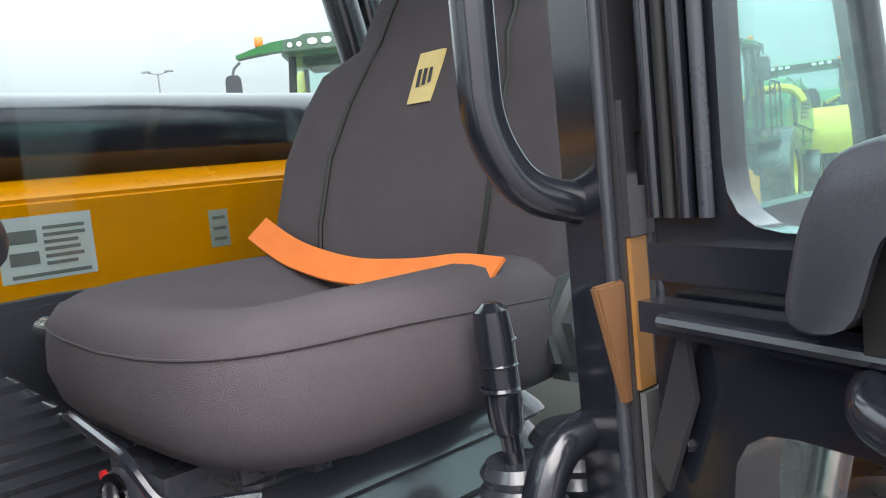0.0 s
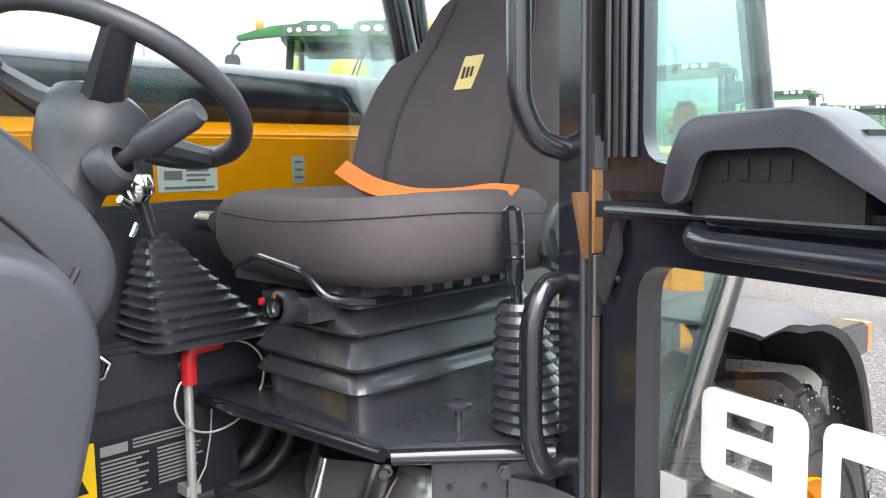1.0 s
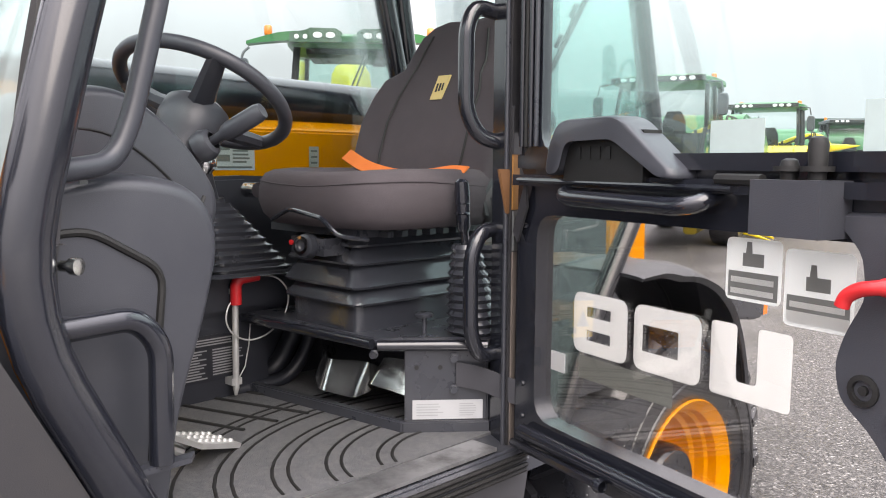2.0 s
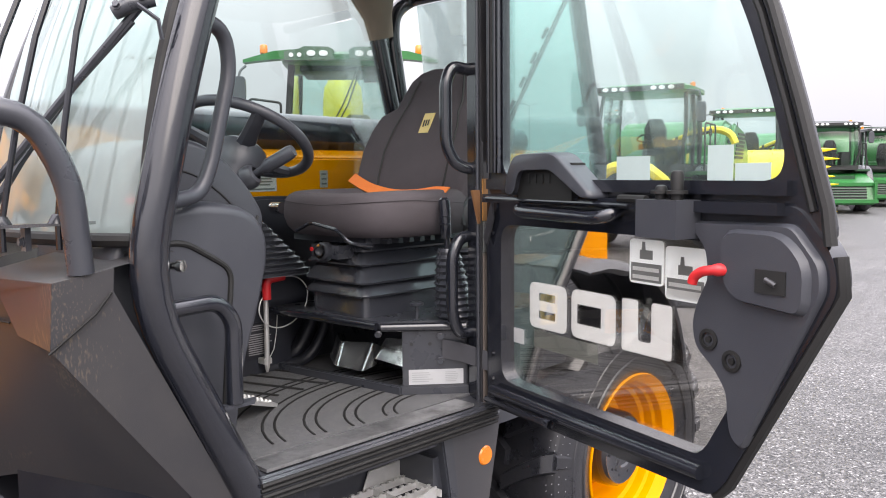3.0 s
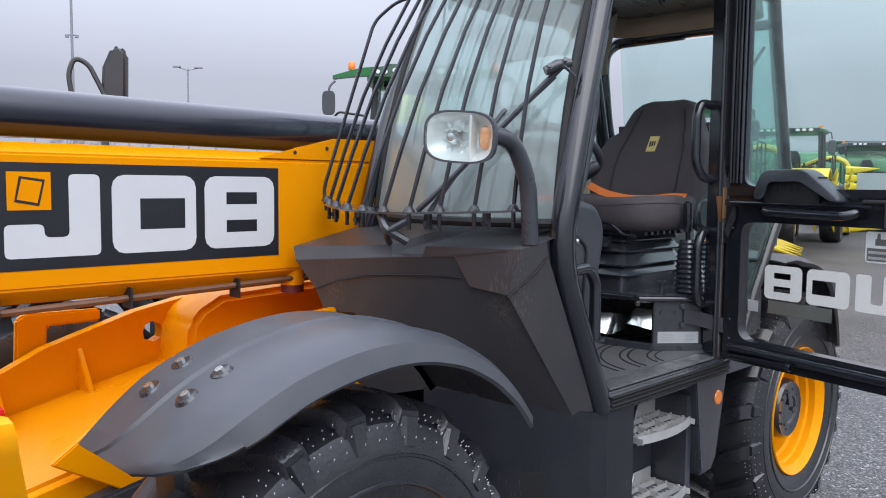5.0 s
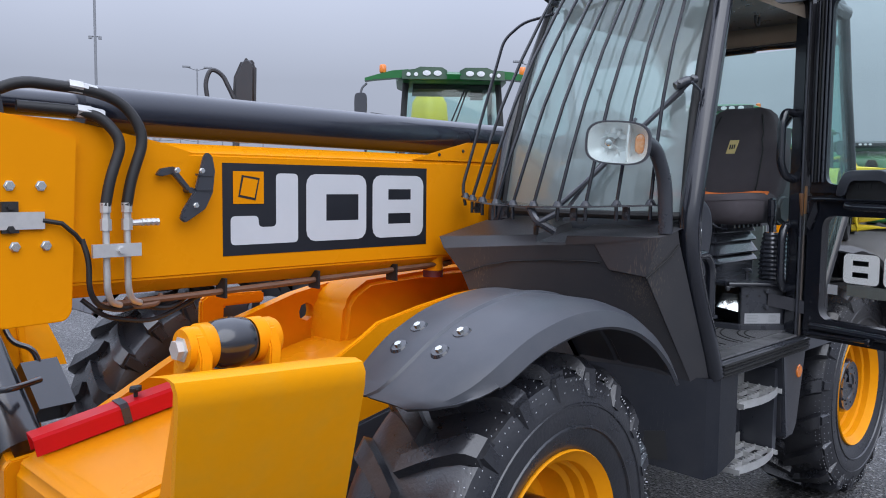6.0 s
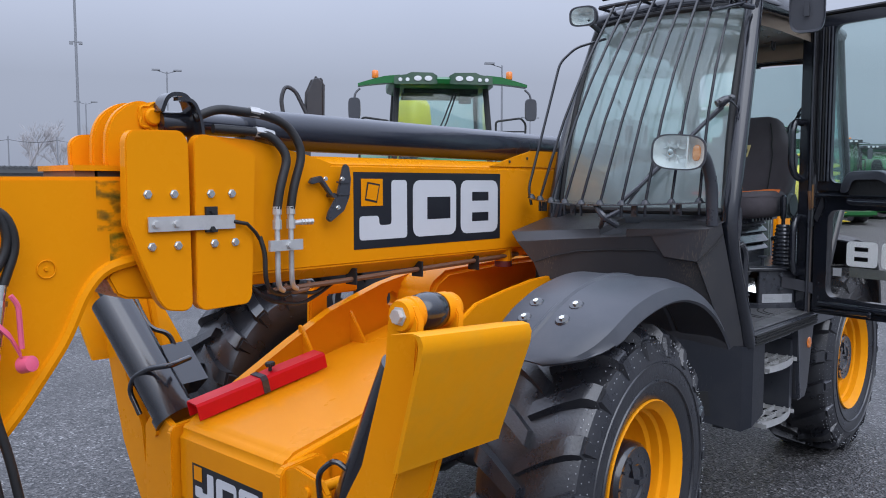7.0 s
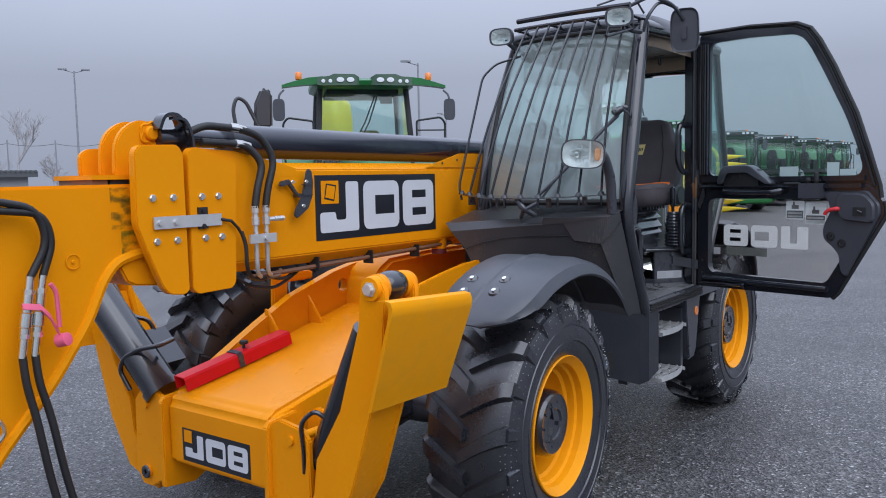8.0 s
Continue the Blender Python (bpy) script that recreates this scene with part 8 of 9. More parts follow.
        lathe(bm, [(0.05, 0), (0.055, 0.02), (0.055, 0.11), (0.04, 0.13), (0, 0.135)], Matrix.Translation((sx * 1.10, -0.84, 3.335)), 16)
        part("beacon", bm, AMBER, t, "amber beacon")
        bm = bmesh.new()
        tube(bm, [(sx * 1.35, -0.9, 3.15), (sx * 1.42, -0.95, 3.08), (sx * 1.44, -0.97, 2.98)], 0.018, 8, fillet=0.05)
        loft(bm, [[G(sx * 1.44 + p[0] * k, -0.97 + h, 2.81 + p[1] * k) for p in superellipse(0.20, 0.38, 20, 4)] for h, k in ((-0.02, 0.95), (0.01, 1.0), (0.05, 0.8))])
        part("mirror", bm, PLASTIC, t, "grey-black mirror")
        bm = bmesh.new()
        tube(bm, [(sx * 0.88, -0.85, 1.9), (sx * 0.88, -0.85, 2.62), (sx * 1.30, -0.85, 2.68), (sx * 1.38, -0.85, 2.58), (sx * 1.36, -0.85, 1.9)], 0.018, 8, fillet=0.05)
        tube(bm, [(sx * 0.88, -0.85, 2.45), (sx * 1.36, -0.85, 2.45)], 0.014, 6)
        part("hand_rail", bm, DARK, t)
        for y, r, w in ((-2.3, 0.80, 0.55), (0.6, 1.02, 0.65)):
            bm = bmesh.new()
            plain_wheel(bm, (sx * 1.05, y, r), (sx, 0, 0), r, w, 0, 1, 0.55)
            part("wheel", bm, [RUBBER, HARV_YELLOW], t, "black tyre on a yellow rim")
        bm = bmesh.new()
        loft(bm, [[G(sx * x, 0.6 + 1.12 * math.cos(a), 1.02 + 1.12 * math.sin(a)) for x in (0.75, 1.4)] + [G(sx * x, 0.6 + 1.07 * math.cos(a), 1.02 + 1.07 * math.sin(a)) for x in (1.4, 0.75)] for a in (radians(20 + 14 * k) for k in range(11))])
        part("fender", bm, GREEN, t)
    bm = bmesh.new()
    loft(bm, [[G(0.18 + p[0], 0.30 + p[1], z) for p in superellipse(w, 0.16, 20, 4)] for z, w in ((1.75, 0.45), (2.0, 0.5), (2.42, 0.45), (2.52, 0.3))])
    part("seat", bm, OLIVE, t, "yellow-brown driver seat")
    bm = bmesh.new()
    loft(bm, [[G(-0.42 + p[0], -0.15 + p[1], z) for p in superellipse(w, 0.4, 20, 4)] for z, w in ((1.7, 0.6), (2.1, 0.55), (2.3, 0.45), (2.36, 0.3))])
    tube(bm, [(0.50, 0.1, 1.7), (0.52, 0.0, 2.2), (0.46, -0.05, 2.3)], 0.05, 8)
    part("dashboard", bm, DARK, t)
    bm = bmesh.new()
    box(bm, (-0.62, -0.55, 3.12), (0.62, 0.6, 3.21), 0.03)
    box(bm, (0.30, -0.58, 2.95), (0.50, -0.5, 3.15), 0.02)
    part("headlining", bm, DARK, t)
    bm = bmesh.new()
    tube(bm, [Vector((0.0 + 0.2 * math.cos(a), -0.35 + 0.17 * math.sin(a), 2.08 + 0.05 * math.sin(a))) for a in (2 * math.pi * k / 20 for k in range(20))], 0.018, 6, True)
    tube(bm, [(0, -0.6, 1.7), (0, -0.35, 2.08)], 0.04, 8)
    part("steering_wheel", bm, DARK, t)
    bm = bmesh.new()
    tube(bm, [(-0.35, -0.83, 1.95), (0.0, -0.76, 2.6), (0.20, -0.68, 3.1)], 0.012, 6)
    tube(bm, [(-0.27, -0.83, 1.95), (0.07, -0.76, 2.6), (0.24, -0.68, 3.1)], 0.012, 6)
    part("wiper", bm, DARK, t)
    t.matrix_basis = Matrix.Translation(at) @ pose(0, 0, 0, 0, 0, yaw) @ Matrix.Diagonal((1.17, 1.16, 1.125, 1))
    for c in t.children:
        c.matrix_parent_inverse = Matrix.Identity(4)
    return t


def folded_header(t, wide):
    """A rotary crop header folded up in front: curved hood, drums with fingers, dark gaps between."""
    G = lambda *a: Vector(a)
    C = 1.40
    bm = bmesh.new()
    for k, (x, w) in enumerate(((-1.35, 1.2), (0.55, 1.1))):
        ring = lambda xx, g: [G(xx, -3.0 + (0.92 - g) * math.cos(a), C + (0.92 - g) * math.sin(a)) for a in (radians(25 + 17 * j) for j in range(11))]
        loft(bm, [ring(x - w / 2, 0.0) + ring(x - w / 2, 0.06)[::-1], ring(x + w / 2, 0.0) + ring(x + w / 2, 0.06)[::-1]])
    hd = part("rotary_header", bm, HARV_YELLOW, t, "yellow folded rotary crop header")
    bm = bmesh.new()
    lathe(bm, [(0, 0), (0.78, 0), (0.84, 0.05), (0.5, 0.08), (0, 0.1)], aim((-1.98, -3.0, C), (-1, 0, 0)), 24)
    part("end_plate", bm, HARV_YELLOW, hd)
    for x in (-1.8, -1.35, -0.9, -0.35, 0.15, 0.7, 1.2, 1.6):
        bm = bmesh.new()
        lathe(bm, [(0, -0.03), (0.6, -0.03), (0.64, 0), (0.6, 0.03), (0, 0.03)], aim((x, -3.05, C), (1, 0.12, 0.1)), 20)
        for k in range(16):
            a = 2 * math.pi * k / 16 + x
            ca, sa, cb, sb = math.cos(a), math.sin(a), math.cos(a + 0.2), math.sin(a + 0.2)
            tube(bm, [(x, -3.05 + 0.6 * ca, C + 0.6 * sa), (x + 0.08, -3.05 + 0.94 * cb, C + 0.94 * sb)], [0.055, 0.01], 5)
        part("finger_drum", bm, HARV_YELLOW, hd)
    bm = bmesh.new()
    tube(bm, [(-1.9, -2.95, C), (1.6, -2.95, C)], 0.42, 16)
    tube(bm, [(-1.9, -3.3, C - 0.45), (1.5, -3.3, C - 0.45)], 0.08, 8)
    part("drum_core", bm, DARK, hd)
    for k in range(8):
        z = 0.58 + 0.24 * k
        bm = bmesh.new()
        loft(bm, [[G(x, -3.1 + 0.12 * math.sin(k * 2.1) + p[0] * s, z + dz + p[1] * s) for p in superellipse(1, 1, 10, 2.4)] for x, s, dz in ((1.5, 0.24, 0.0), (1.8, 0.19, 0.01), (2.1, 0.10, 0.03), (2.45 - 0.1 * (k % 3), 0.015, 0.02 + 0.03 * (k % 2)))])
        part("divider", bm, HARV_YELLOW, hd)
    return hd


def harvester(at, yaw, label, group="", header="corn", tall=1.0, wide_header=True):
    """A green self-propelled harvester; local -y is its front."""
    t = thing("harvester", (0, 0, 0), label, "harvester", group)
    G = lambda *a: Vector(a)
    forage = header == "spout"
    top = 3.0 if forage else 3.55
    rear = 4.3 if forage else 5.3
    bm = bmesh.new()
    prism(bm, [(-0.1, 1.2), (-0.1, 1.9), (0.3, 2.0), (0.55, top - 0.6), (1.0, top - 0.12), (1.5, top), (rear - 0.9, top - 0.15), (rear, 2.3), (rear, 1.2)], "x", -1.35, 1.35, 0.12, 3)
    part("body", bm, GREEN, t, "green side panels")
    bm = bmesh.new()
    for k in range(6):
        for sx in (-1, 1):
            box(bm, (sx * 1.36 - 0.02, 1.1, 1.9 + 0.13 * k), (sx * 1.36 + 0.02, 2.2, 1.98 + 0.13 * k), 0.01, 1)
            box(bm, (sx * 0.9 - 0.3, -0.13, 1.3 + 0.09 * k), (sx * 0.9 + 0.3, -0.09, 1.34 + 0.09 * k), 0.01, 1)
    for sx in (-1, 1):
        box(bm, (sx * 1.36 - 0.01, 0.3, 1.5), (sx * 1.36 + 0.01, 4.8, 1.54))
        box(bm, (sx * 1.36 - 0.01, 2.5, 1.4), (sx * 1.36 + 0.01, 2.53, 3.0))
    part("louvre", bm, DARK, t)
    # cab: slim pillars, big windscreen, floor and rear bulkhead
    bm = bmesh.new()
    for sx in (-1, 1):
        tube(bm, [(sx * 0.80, -1.65, 1.85), (sx * 0.98, -1.85, 2.6), (sx * 0.92, -1.6, 3.50)], 0.045, 8)
        tube(bm, [(sx * 0.95, -1.0, 1.85), (sx * 0.99, -1.0, 2.6), (sx * 0.94, -0.95, 3.50)], 0.04, 8)
        tube(bm, [(sx * 0.95, -0.25, 1.85), (sx * 0.97, -0.25, 2.6), (sx * 0.92, -0.25, 3.50)], 0.05, 8)
    box(bm, (-0.95, -1.7, 1.72), (0.95, -0.2, 1.9), 0.05)
    part("cab_frame", bm, DARK, t)
    bm = bmesh.new()
    rows_ = [[G(s * (0.80 + 0.18 * u * 2 if u < 0.5 else 0.98 - 0.06 * (u - 0.5) * 2), -1.65 - 0.22 * math.sin(math.pi * min(1, u * 1.1)) - 0.12 * (1 - s * s), 1.88 + 1.58 * u) for s in (-1, -0.5, 0, 0.5, 1)] for u in (0, 0.25, 0.5, 0.75, 1)]
    loft(bm, rows_, closed=False)
    for sx in (-1, 1):
        q = [G(sx * 0.95, -1.6, 1.9), G(sx * 0.95, -0.3, 1.9), G(sx * 0.92, -0.3, 3.45), G(sx * 0.92, -1.55, 3.45)]
        loft(bm, [q, [p + G(0.01, 0, 0) for p in q]])
    gl = part("cab_glass", bm, CAB_GLASS, t)
    gl.visible_shadow = False
    bm = bmesh.new()
    loft(bm, [[G(p[0], -1.05 + p[1], z) for p in superellipse(w, d, 28, 5)] for z, w, d in ((3.46, 1.9, 1.7), (3.50, 2.2, 2.1), (3.58, 2.2, 2.1), (3.66, 1.8, 1.6))])
    part("roof", bm, GREEN if forage else ROOFING, t, "cab roof")
    bm = bmesh.new()
    box(bm, (-0.98, -2.125, 3.49), (0.98, -2.05, 3.60), 0.03)
    part("light_bar", bm, DARK, t)
    bm = bmesh.new()
    for x in (-0.72, -0.52, -0.34, 0.34, 0.52, 0.72):
        lathe(bm, [(0, 0.01), (0.045, 0.008), (0.045, 0)], aim((x, -2.126, 3.545), (0, -1, 0)) @ Matrix.Diagonal((1.5, 1, 1, 1)), 12)
    part("roof_lights", bm, LAMP_GLASS, t)
    bm = bmesh.new()
    loft(bm, [[G(0.05 + p[0], -0.75 + p[1], z) for p in superellipse(w, 0.2, 16, 4)] for z, w in ((1.9, 0.4), (2.2, 0.55), (2.75, 0.5), (2.95, 0.3))])
    box(bm, (-0.22, -1.2, 2.25), (0.32, -0.75, 2.38), 0.05)
    tube(bm, [(0, -1.6, 1.9), (0, -1.4, 2.45)], 0.05, 8)
    tube(bm, [Vector((0.2 * math.cos(a), -1.38 + 0.16 * math.sin(a), 2.5 + 0.09 * math.sin(a))) for a in (2 * math.pi * k / 16 for k in range(16))], 0.02, 6, True)
    box(bm, (0.4, -1.3, 1.9), (0.7, -0.6, 2.45), 0.06)
    part("seat", bm, DARK, t, "dark seat, wheel and armrest in the cab")
    for sx in (-1, 1):
        bm = bmesh.new()
        tube(bm, [(sx * 1.0, -1.85, 3.5), (sx * 1.28, -2.0, 3.45), (sx * 1.32, -2.0, 3.25)], 0.02, 6)
        loft(bm, [[G(sx * 1.32 + p[0] * k, -2.0 + h, 3.0 + p[1] * k) for p in superellipse(0.22, 0.46, 16, 4)] for h, k in ((-0.03, 0.9), (0.02, 1.0), (0.06, 0.8))])
        part("mirror", bm, PLASTIC, t)
        bm = bmesh.new()
        lathe(bm, [(0.06, 0), (0.06, 0.14), (0, 0.17)], Matrix.Translation((sx * 0.85, -0.6, 3.62)), 12)
        part("beacon", bm, AMBER, t)
        for y, r, w in ((-0.6, 0.95, 0.6), (4.2, 0.65, 0.5)):
            bm = bmesh.new()
            plain_wheel(bm, (sx * 1.3, y, r), (sx, 0, 0), r, w, 0, 1, 0.5)
            part("wheel", bm, [RUBBER, HARV_YELLOW], t)
        bm = bmesh.new()
        tube(bm, [(sx * 1.3, -1.4, 1.75), (sx * 1.3, -1.4, 2.8), (sx * 1.3, -0.2, 2.8), (sx * 1.3, -0.2, 1.75)], 0.022, 6, fillet=0.15)
        tube(bm, [(sx * 1.3, -1.4, 2.3), (sx * 1.3, -0.2, 2.3)], 0.018, 6)
        tube(bm, [(sx * 1.3, -0.8, 1.75), (sx * 1.3, -0.8, 2.8)], 0.018, 6)
        part("rail", bm, DARK, t)
        bm = bmesh.new()
        box(bm, (sx * 1.15 - 0.28, -1.5, 1.66), (sx * 1.15 + 0.28, -0.15, 1.74), 0.02)
        part("walkway", bm, GREEN_DARK, t)
    bm = bmesh.new()
    box(bm, (-0.7, -2.3, 0.75), (0.7, -0.1, 1.5), 0.08)
    box(bm, (-1.0, -0.5, 0.7), (1.0, 4.6, 1.3), 0.08)
    part("undercarriage", bm, GREEN_DARK, t)
    if forage:
        bm = bmesh.new()
        tube(bm, [(-0.1, 0.42, 2.1), (0.15, 0.42, 2.42), (0.75, 0.42, 2.68), (1.25, 0.40, 2.74), (1.55, 0.38, 2.62), (1.66, 0.36, 2.38)], [0.13, 0.13, 0.12, 0.11, 0.10, 0.09], 8, fillet=0.2)
        sp = part("spout", bm, HARV_YELLOW, t, "yellow discharge spout")
        bm = bmesh.new()
        tube(bm, [(0.1, 0.28, 2.3), (0.6, 0.28, 2.56), (1.1, 0.27, 2.68)], 0.03, 8)
        for x in (0.3, 0.7, 1.1):
            box(bm, (x - 0.03, 0.27, 2.36 + 0.2 * x), (x + 0.03, 0.33, 2.52 + 0.2 * x), 0.01)
        part("spout_ram", bm, DARK, sp)
        bm = bmesh.new()
        prism(bm, [(1.2, 1.9), (1.3, 2.5), (1.9, 2.95), (3.2, 2.8), (4.0, 2.3), (4.1, 1.7)], "x", 1.30, 1.42, 0.05, 2)
        hood = part("side_hood", bm, GREEN, t, "bulged green side hood")
        for k in range(7):
            bm = bmesh.new()
            box(bm, (1.42, 1.75 + 0.08 * k, 2.05 + 0.1 * k), (1.44, 3.0 + 0.06 * k, 2.11 + 0.1 * k), 0.008, 1)
            part("louvre", bm, DARK, hood)
        if wide_header:
            h_ = folded_header(t, 4.0)
            for o in (h_, *h_.children):
                o.data.transform(Matrix.Translation((0.35, -0.7, 0)))
        else:
            bm = bmesh.new()
            box(bm, (-0.55, -2.75, 0.7), (0.55, -2.1, 1.45), 0.1)
            tube(bm, [(-0.75, -2.8, 1.55), (-0.3, -2.9, 1.85), (0.4, -2.9, 1.85), (0.8, -2.7, 1.5), (0.85, -2.6, 0.9)], 0.12, 8, fillet=0.15)
            tube(bm, [(-0.7, -2.85, 1.1), (0.8, -2.85, 1.1)], 0.2, 12)
            feed = part("feed_housing", bm, HARV_YELLOW, t, "yellow feed housing")
            bm = bmesh.new()
            for x in (-0.4, 0.0, 0.4):
                tube(bm, [(x, -3.06, 0.95), (x, -3.0, 1.3)], 0.03, 6)
            part("feed_bar", bm, DARK, feed)
    else:
        bm = bmesh.new()
        prism(bm, [(-2.95, 0.35), (-3.0, 0.5), (-2.75, 1.2), (-2.3, 1.35), (-1.2, 1.6), (-1.2, 0.5), (-2.2, 0.35)], "x", -1.35, 1.35, 0.06)
        box(bm, (-1.4, -3.06, 0.42), (1.4, -2.96, 0.56), 0.03)
        box(bm, (-1.4, -2.86, 1.08), (1.4, -2.72, 1.22), 0.03)
        for x in (-1.35, 1.25):
            box(bm, (x, -3.04, 0.42), (x + 0.1, -2.78, 1.2), 0.03)
        part("intake", bm, GREEN, t, "green intake housing")
        bm = bmesh.new()
        prism(bm, [(-2.99, 0.6), (-2.83, 1.05), (-2.80, 1.05), (-2.96, 0.6)], "x", -1.0, 1.0)
        part("intake_mouth", bm, DARK, t)
        for k in range(4):
            bm = bmesh.new()
            z = 0.68 + 0.1 * k
            tube(bm, [(-1.0, -2.985 + 0.035 * k, z), (1.0, -2.985 + 0.035 * k, z)], 0.025, 6)
            part("intake_bar", bm, GREEN_DARK, t)
        bm = bmesh.new()
        tube(bm, [(1.3, 0.6, 3.3), (1.45, 3.0, 3.35), (1.45, 5.8, 3.5)], 0.17, 10)
        part("unloading_auger", bm, GREEN, t, "green unloading auger")
        bm = bmesh.new()
        prism(bm, [(0.6, top - 0.2), (0.5, top + 0.25), (2.8, top + 0.25), (2.7, top - 0.2)], "x", -1.2, 1.2, 0.04)
        part("grain_tank", bm, GREEN_DARK, t)
    t.matrix_basis = Matrix.Translation(at) @ pose(0, 0, 0, 0, 0, yaw) @ Matrix.Diagonal((tall, tall, tall, 1))
    for c in t.children:
        c.matrix_parent_inverse = Matrix.Identity(4)
    return t


def corn_header(at, yaw, label):
    """A yellow row-crop header standing on the ground; local -y is its front."""
    t = thing("corn_header", (0, 0, 0), label, "crop header", "yellow headers on the yard")
    bm = bmesh.new()
    prism(bm, [(0.0, 0.2), (0.0, 0.62), (0.12, 0.7), (0.3, 0.5), (0.3, 0.2)], "x", -1.5, 1.5, 0.04)
    tube(bm, [(-1.5, -0.1, 0.42), (1.5, -0.1, 0.42)], 0.1, 12)
    part("frame", bm, HARV_YELLOW, t)
    for k in range(9):
        x = -1.5 + 0.375 * k
        bm = bmesh.new()
        loft(bm, [[Vector((x + 0.06 * math.sin(k * 1.7) * -y + p[0] * w, y, zc + p[1] * h)) for p in superellipse(1, 1, 12, 2.5)] for y, w, h, zc in ((0.0, 0.14, 0.3, 0.5), (-0.5, 0.13, 0.2, 0.42), (-1.1, 0.08, 0.1, 0.28), (-1.6, 0.02, 0.02, 0.12 + 0.05 * (k % 2)))])
        part("snout", bm, HARV_YELLOW, t, "yellow pointed divider")
    t.matrix_basis = Matrix.Translation(at) @ pose(0, 0, 0, 0, 0, yaw)
    for c in t.children:
        c.matrix_parent_inverse = Matrix.Identity(4)
    return t


def lamp_post(at, height, yaw, double, label):
    t = thing("street_lamp", (0, 0, 0), label, "street lamp", "lamp posts round the yard")
    bm = bmesh.new()
    thin = 0.65 if height > 10 else 1.0
    tube(bm, [(0, 0, 0), (0, 0, height)], [0.075 * thin, 0.042 * thin], 10)
    part("pole", bm, POLE, t)
    for s in ((-1, 1) if double else (1,)):
        bm = bmesh.new()
        tube(bm, [(0, 0, height - 0.1), (s * 0.62, 0, height + 0.08)], 0.03, 6)
        part("arm", bm, POLE, t)
        bm = bmesh.new()
        box(bm, (s * 0.62 - 0.24, -0.12, height + 0.05), (s * 0.62 + 0.24, 0.12, height + 0.13), 0.03)
        part("luminaire", bm, POLE, t)
    t.matrix_basis = Matrix.Translation(at) @ pose(0, 0, 0, 0, 0, yaw)
    for c in t.children:
        c.matrix_parent_inverse = Matrix.Identity(4)
    return t


def bare_tree(at, height, seed, label):
    """A leafless tree: tapered trunk, limbs and many fine twigs."""
    t = thing("tree", (0, 0, 0), label, "tree", "bare trees at the yard's edge")
    rng = random.Random(seed)
    bm, bt = bmesh.new(), bmesh.new()

    def grow(p, d, length, r, depth):
        q = p + d * length * 0.55 + Vector((rng.uniform(-1, 1), rng.uniform(-1, 1), 0)) * length * 0.05
        e = q + (d + Vector((rng.uniform(-1, 1), rng.uniform(-1, 1), rng.uniform(-0.2, 0.5))) * 0.15).normalized() * length * 0.45
        tube(bm if depth < 2 else bt, [p, q, e], [r, r * 0.75, r * 0.55], 6 if depth < 2 else 4, caps=False)
        if depth == 5:
            return
        for k in range(4):
            s = rng.uniform(0.35, 1.0)
            start = p + (e - p) * s
            nd = (d + Vector((rng.uniform(-1, 1), rng.uniform(-1, 1), rng.uniform(-0.15, 0.6))) * 0.75).normalized()
            grow(start, nd, length * rng.uniform(0.5, 0.72), max(r * 0.42, 0.0075), depth + 1)

    grow(Vector((0, 0, 0)), Vector((0, 0, 1)), height * 0.42, height * 0.018, 0)
    part("trunk", bm, HAZED_BARK, t)
    part("crown", bt, HAZED_BARK, t, "leafless crown of fine twigs")
    t.matrix_basis = Matrix.Translation(at)
    for c in t.children:
        c.matrix_parent_inverse = Matrix.Identity(4)
    return t


TR_AT = Vector((7.45, 9.57, 0))
tractor(TR_AT + Vector((0.741, 0.672, 0)) * 0.9, -42, "large green tractor with yellow wheels, dark tinted cab and amber beacons")
harvester((16.57, 8.55, 0), -75, "green forage harvester with a yellow spout and feed housing", "row of green harvesters", "spout", wide_header=False)
harvester((25.15, 9.95, 0), -75, "green forage harvester with a round yellow header", "row of green harvesters", "spout")
for k in range(4):
    harvester((35.0 + 7.0 * k, 11.0 - 0.1 * k, 0), -60, "green combine harvester parked in a row", "row of green harvesters", "intake")
corn_header((17.5, 8.3, 0), 20, "bright yellow corn header with pointed dividers, on the ground")
lamp_post((21.3, 44.6, 0), 8.5, -28, True, "grey twin-arm lamp post")
tall = lamp_post((6.64, 23.49, 0), 13.0, -28, False, "tall grey lamp post with a small camera bracket")
bm = bmesh.new()
tube(bm, [(-0.13, 0, 5.98), (0.13, 0, 5.98)], 0.022, 8)
for sx in (-1, 1):
    box(bm, (sx * 0.13 - 0.05, -0.05, 5.90), (sx * 0.13 + 0.05, 0.05, 5.98), 0.015)
camera_bracket = part("bracket", bm, POLE, tall)
camera_bracket.matrix_parent_inverse = Matrix.Identity(4)
lamp_post((27.5, 23.8, 0), 7.5, 140, False, "grey single-arm lamp post")
lamp_post((56.0, 43.0, 0), 7.6, -28, True, "grey twin-arm lamp post far off")
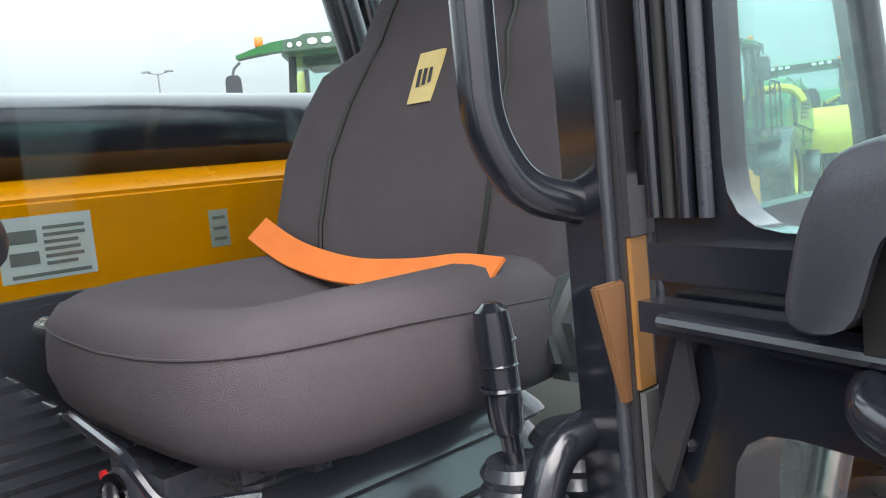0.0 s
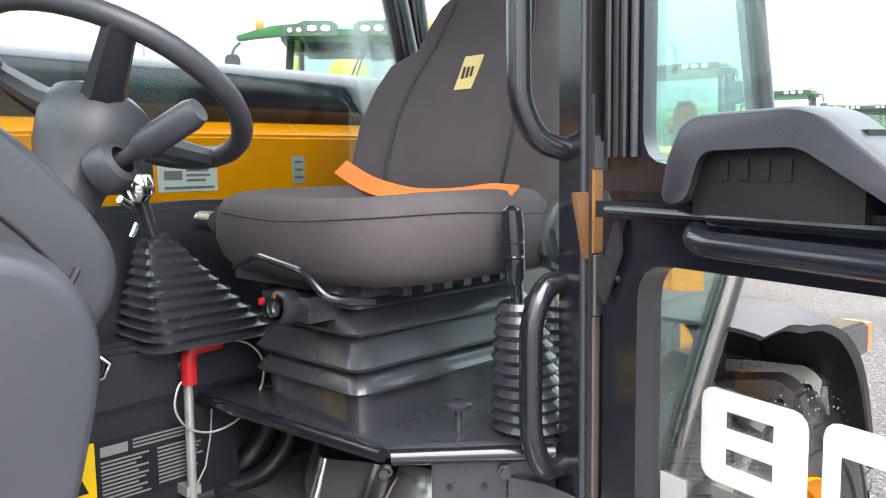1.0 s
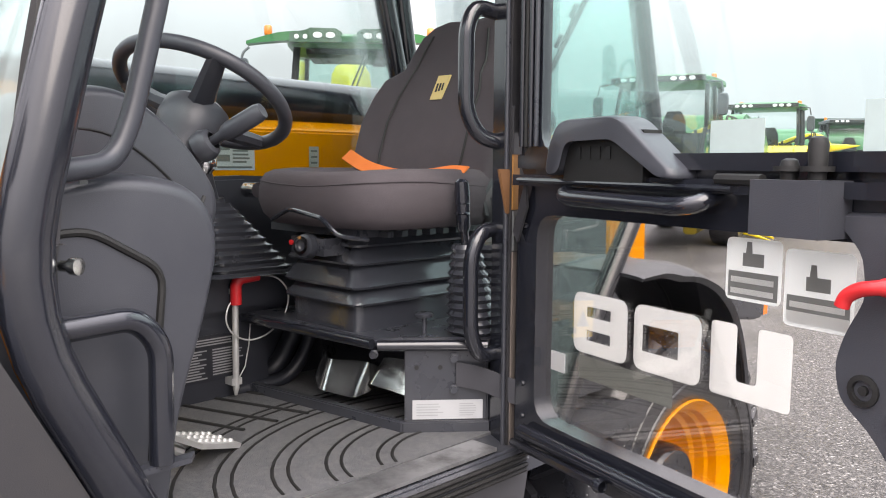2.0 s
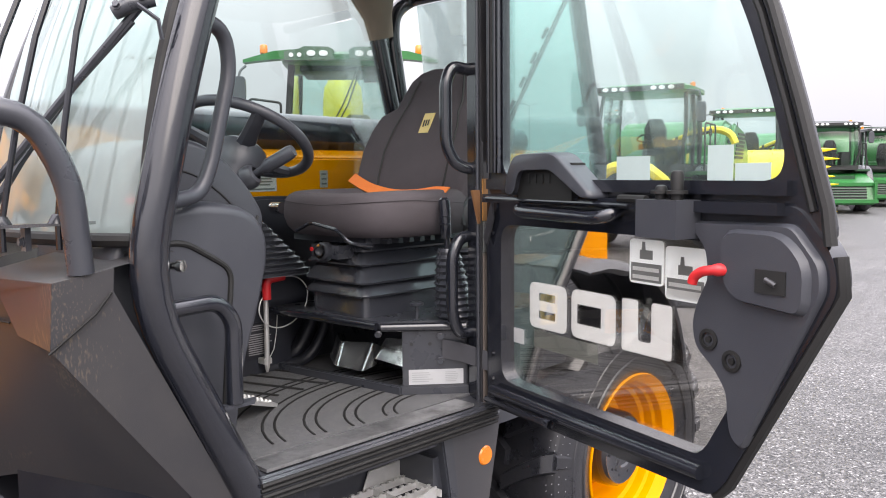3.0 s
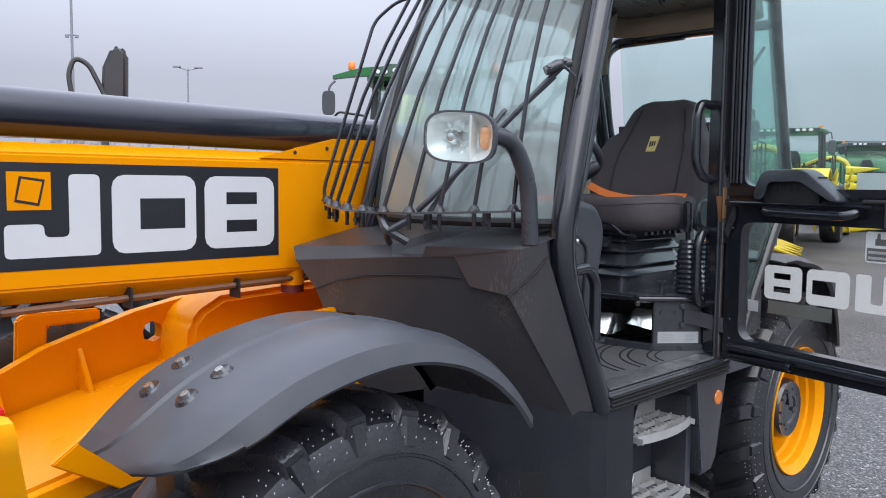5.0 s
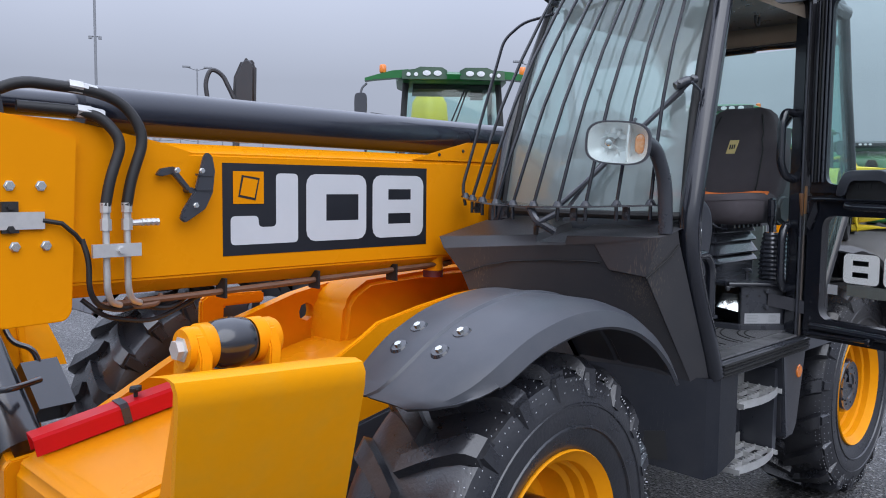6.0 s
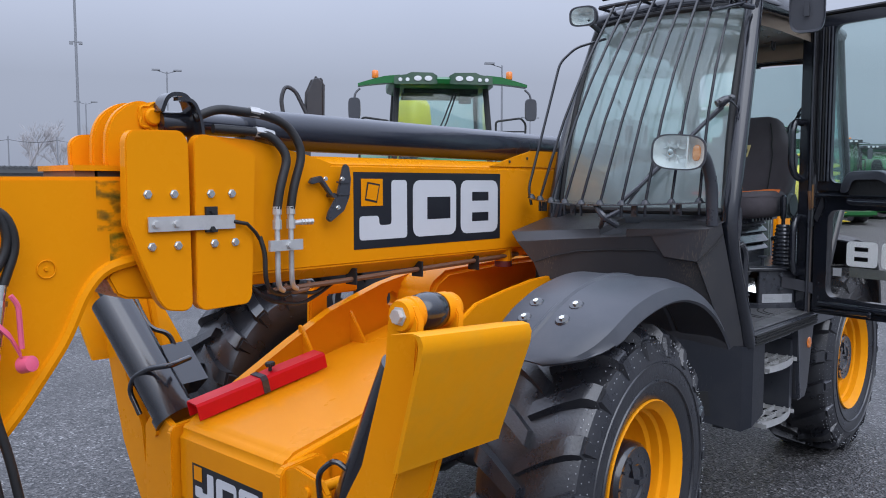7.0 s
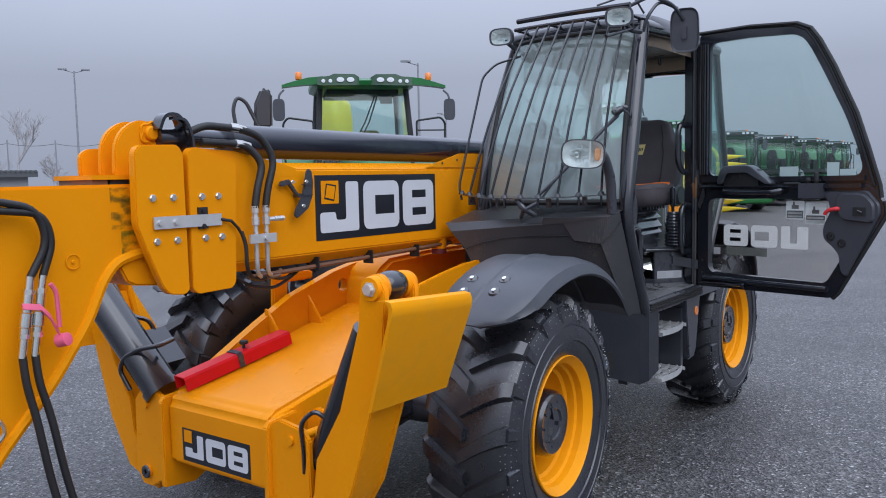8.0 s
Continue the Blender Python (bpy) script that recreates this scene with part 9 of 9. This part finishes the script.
lamp_post((25.0, 64.0, 0), 8.2, -28, True, "grey twin-arm lamp post far off")
bare_tree((28.3, 65.9, 0), 9.2, 3, "tall leafless tree beyond the yard")
bare_tree((30.6, 64.7, 0), 5.2, 5, "small leafless tree beyond the yard")
bare_tree((25.0, 68.4, 0), 8.6, 9, "leafless tree beyond the yard")
bare_tree((22.6, 68.9, 0), 8.3, 14, "leafless tree with a forked crown beyond the yard")
fence = thing("wire_fence", (18.0, 58.0, 0), "tall thin posts with a sagging wire behind the shed", "fence")
posts = [Vector((14.6 + 2.86 * k, 60.6 - 1.14 * k, 0)) for k in range(7)]
for p in posts:
    bm = bmesh.new()
    tube(bm, [p, p + Vector((0, 0, 5.1))], [0.06, 0.045], 8)
    part("post", bm, POLE, fence)
for a, b in zip(posts, posts[1:]):
    bm = bmesh.new()
    tube(bm, [a + (b - a) * (k / 8) + Vector((0, 0, 4.85 - 0.5 * (1 - (k / 4 - 1) ** 2) * 0.35)) for k in range(9)], 0.014, 4)
    part("wire", bm, DARK, fence)
shed = thing("shed", (18, 52, 0), "low grey shed with a dark corrugated roof", "shed")
bm = bmesh.new()
box(bm, (8.0, 50.0, 0), (20.9, 56.0, 2.4), 0.05)
part("wall", bm, CONCRETE, shed)
bm = bmesh.new()
box(bm, (7.6, 49.5, 2.4), (21.3, 56.5, 2.75), 0.05)
for k in range(46):
    tube(bm, [(7.65 + 0.3 * k, 49.45, 2.75), (7.65 + 0.3 * k, 56.5, 2.75)], 0.085, 8)
part("roof", bm, ROOFING, shed)

# round yellow fold of another header beyond the tractor's cab
tank = thing("spout_hood", TR_AT + Vector((3.4, 3.4, 0)), "bright yellow rounded machine hood beyond the tractor", "machine hood")
bm = bmesh.new()
loft(bm, [[TR_AT + Vector((3.33 + p[0] * k, 3.92 + p[1] * k, z)) for p in superellipse(0.8, 0.8, 28, 3.5)] for z, k in ((0.0, 0.95), (0.3, 1.0), (3.3, 1.0), (3.72, 0.92), (3.9, 0.7), (3.95, 0.4))])
part("hood", bm, HARV_YELLOW, tank)
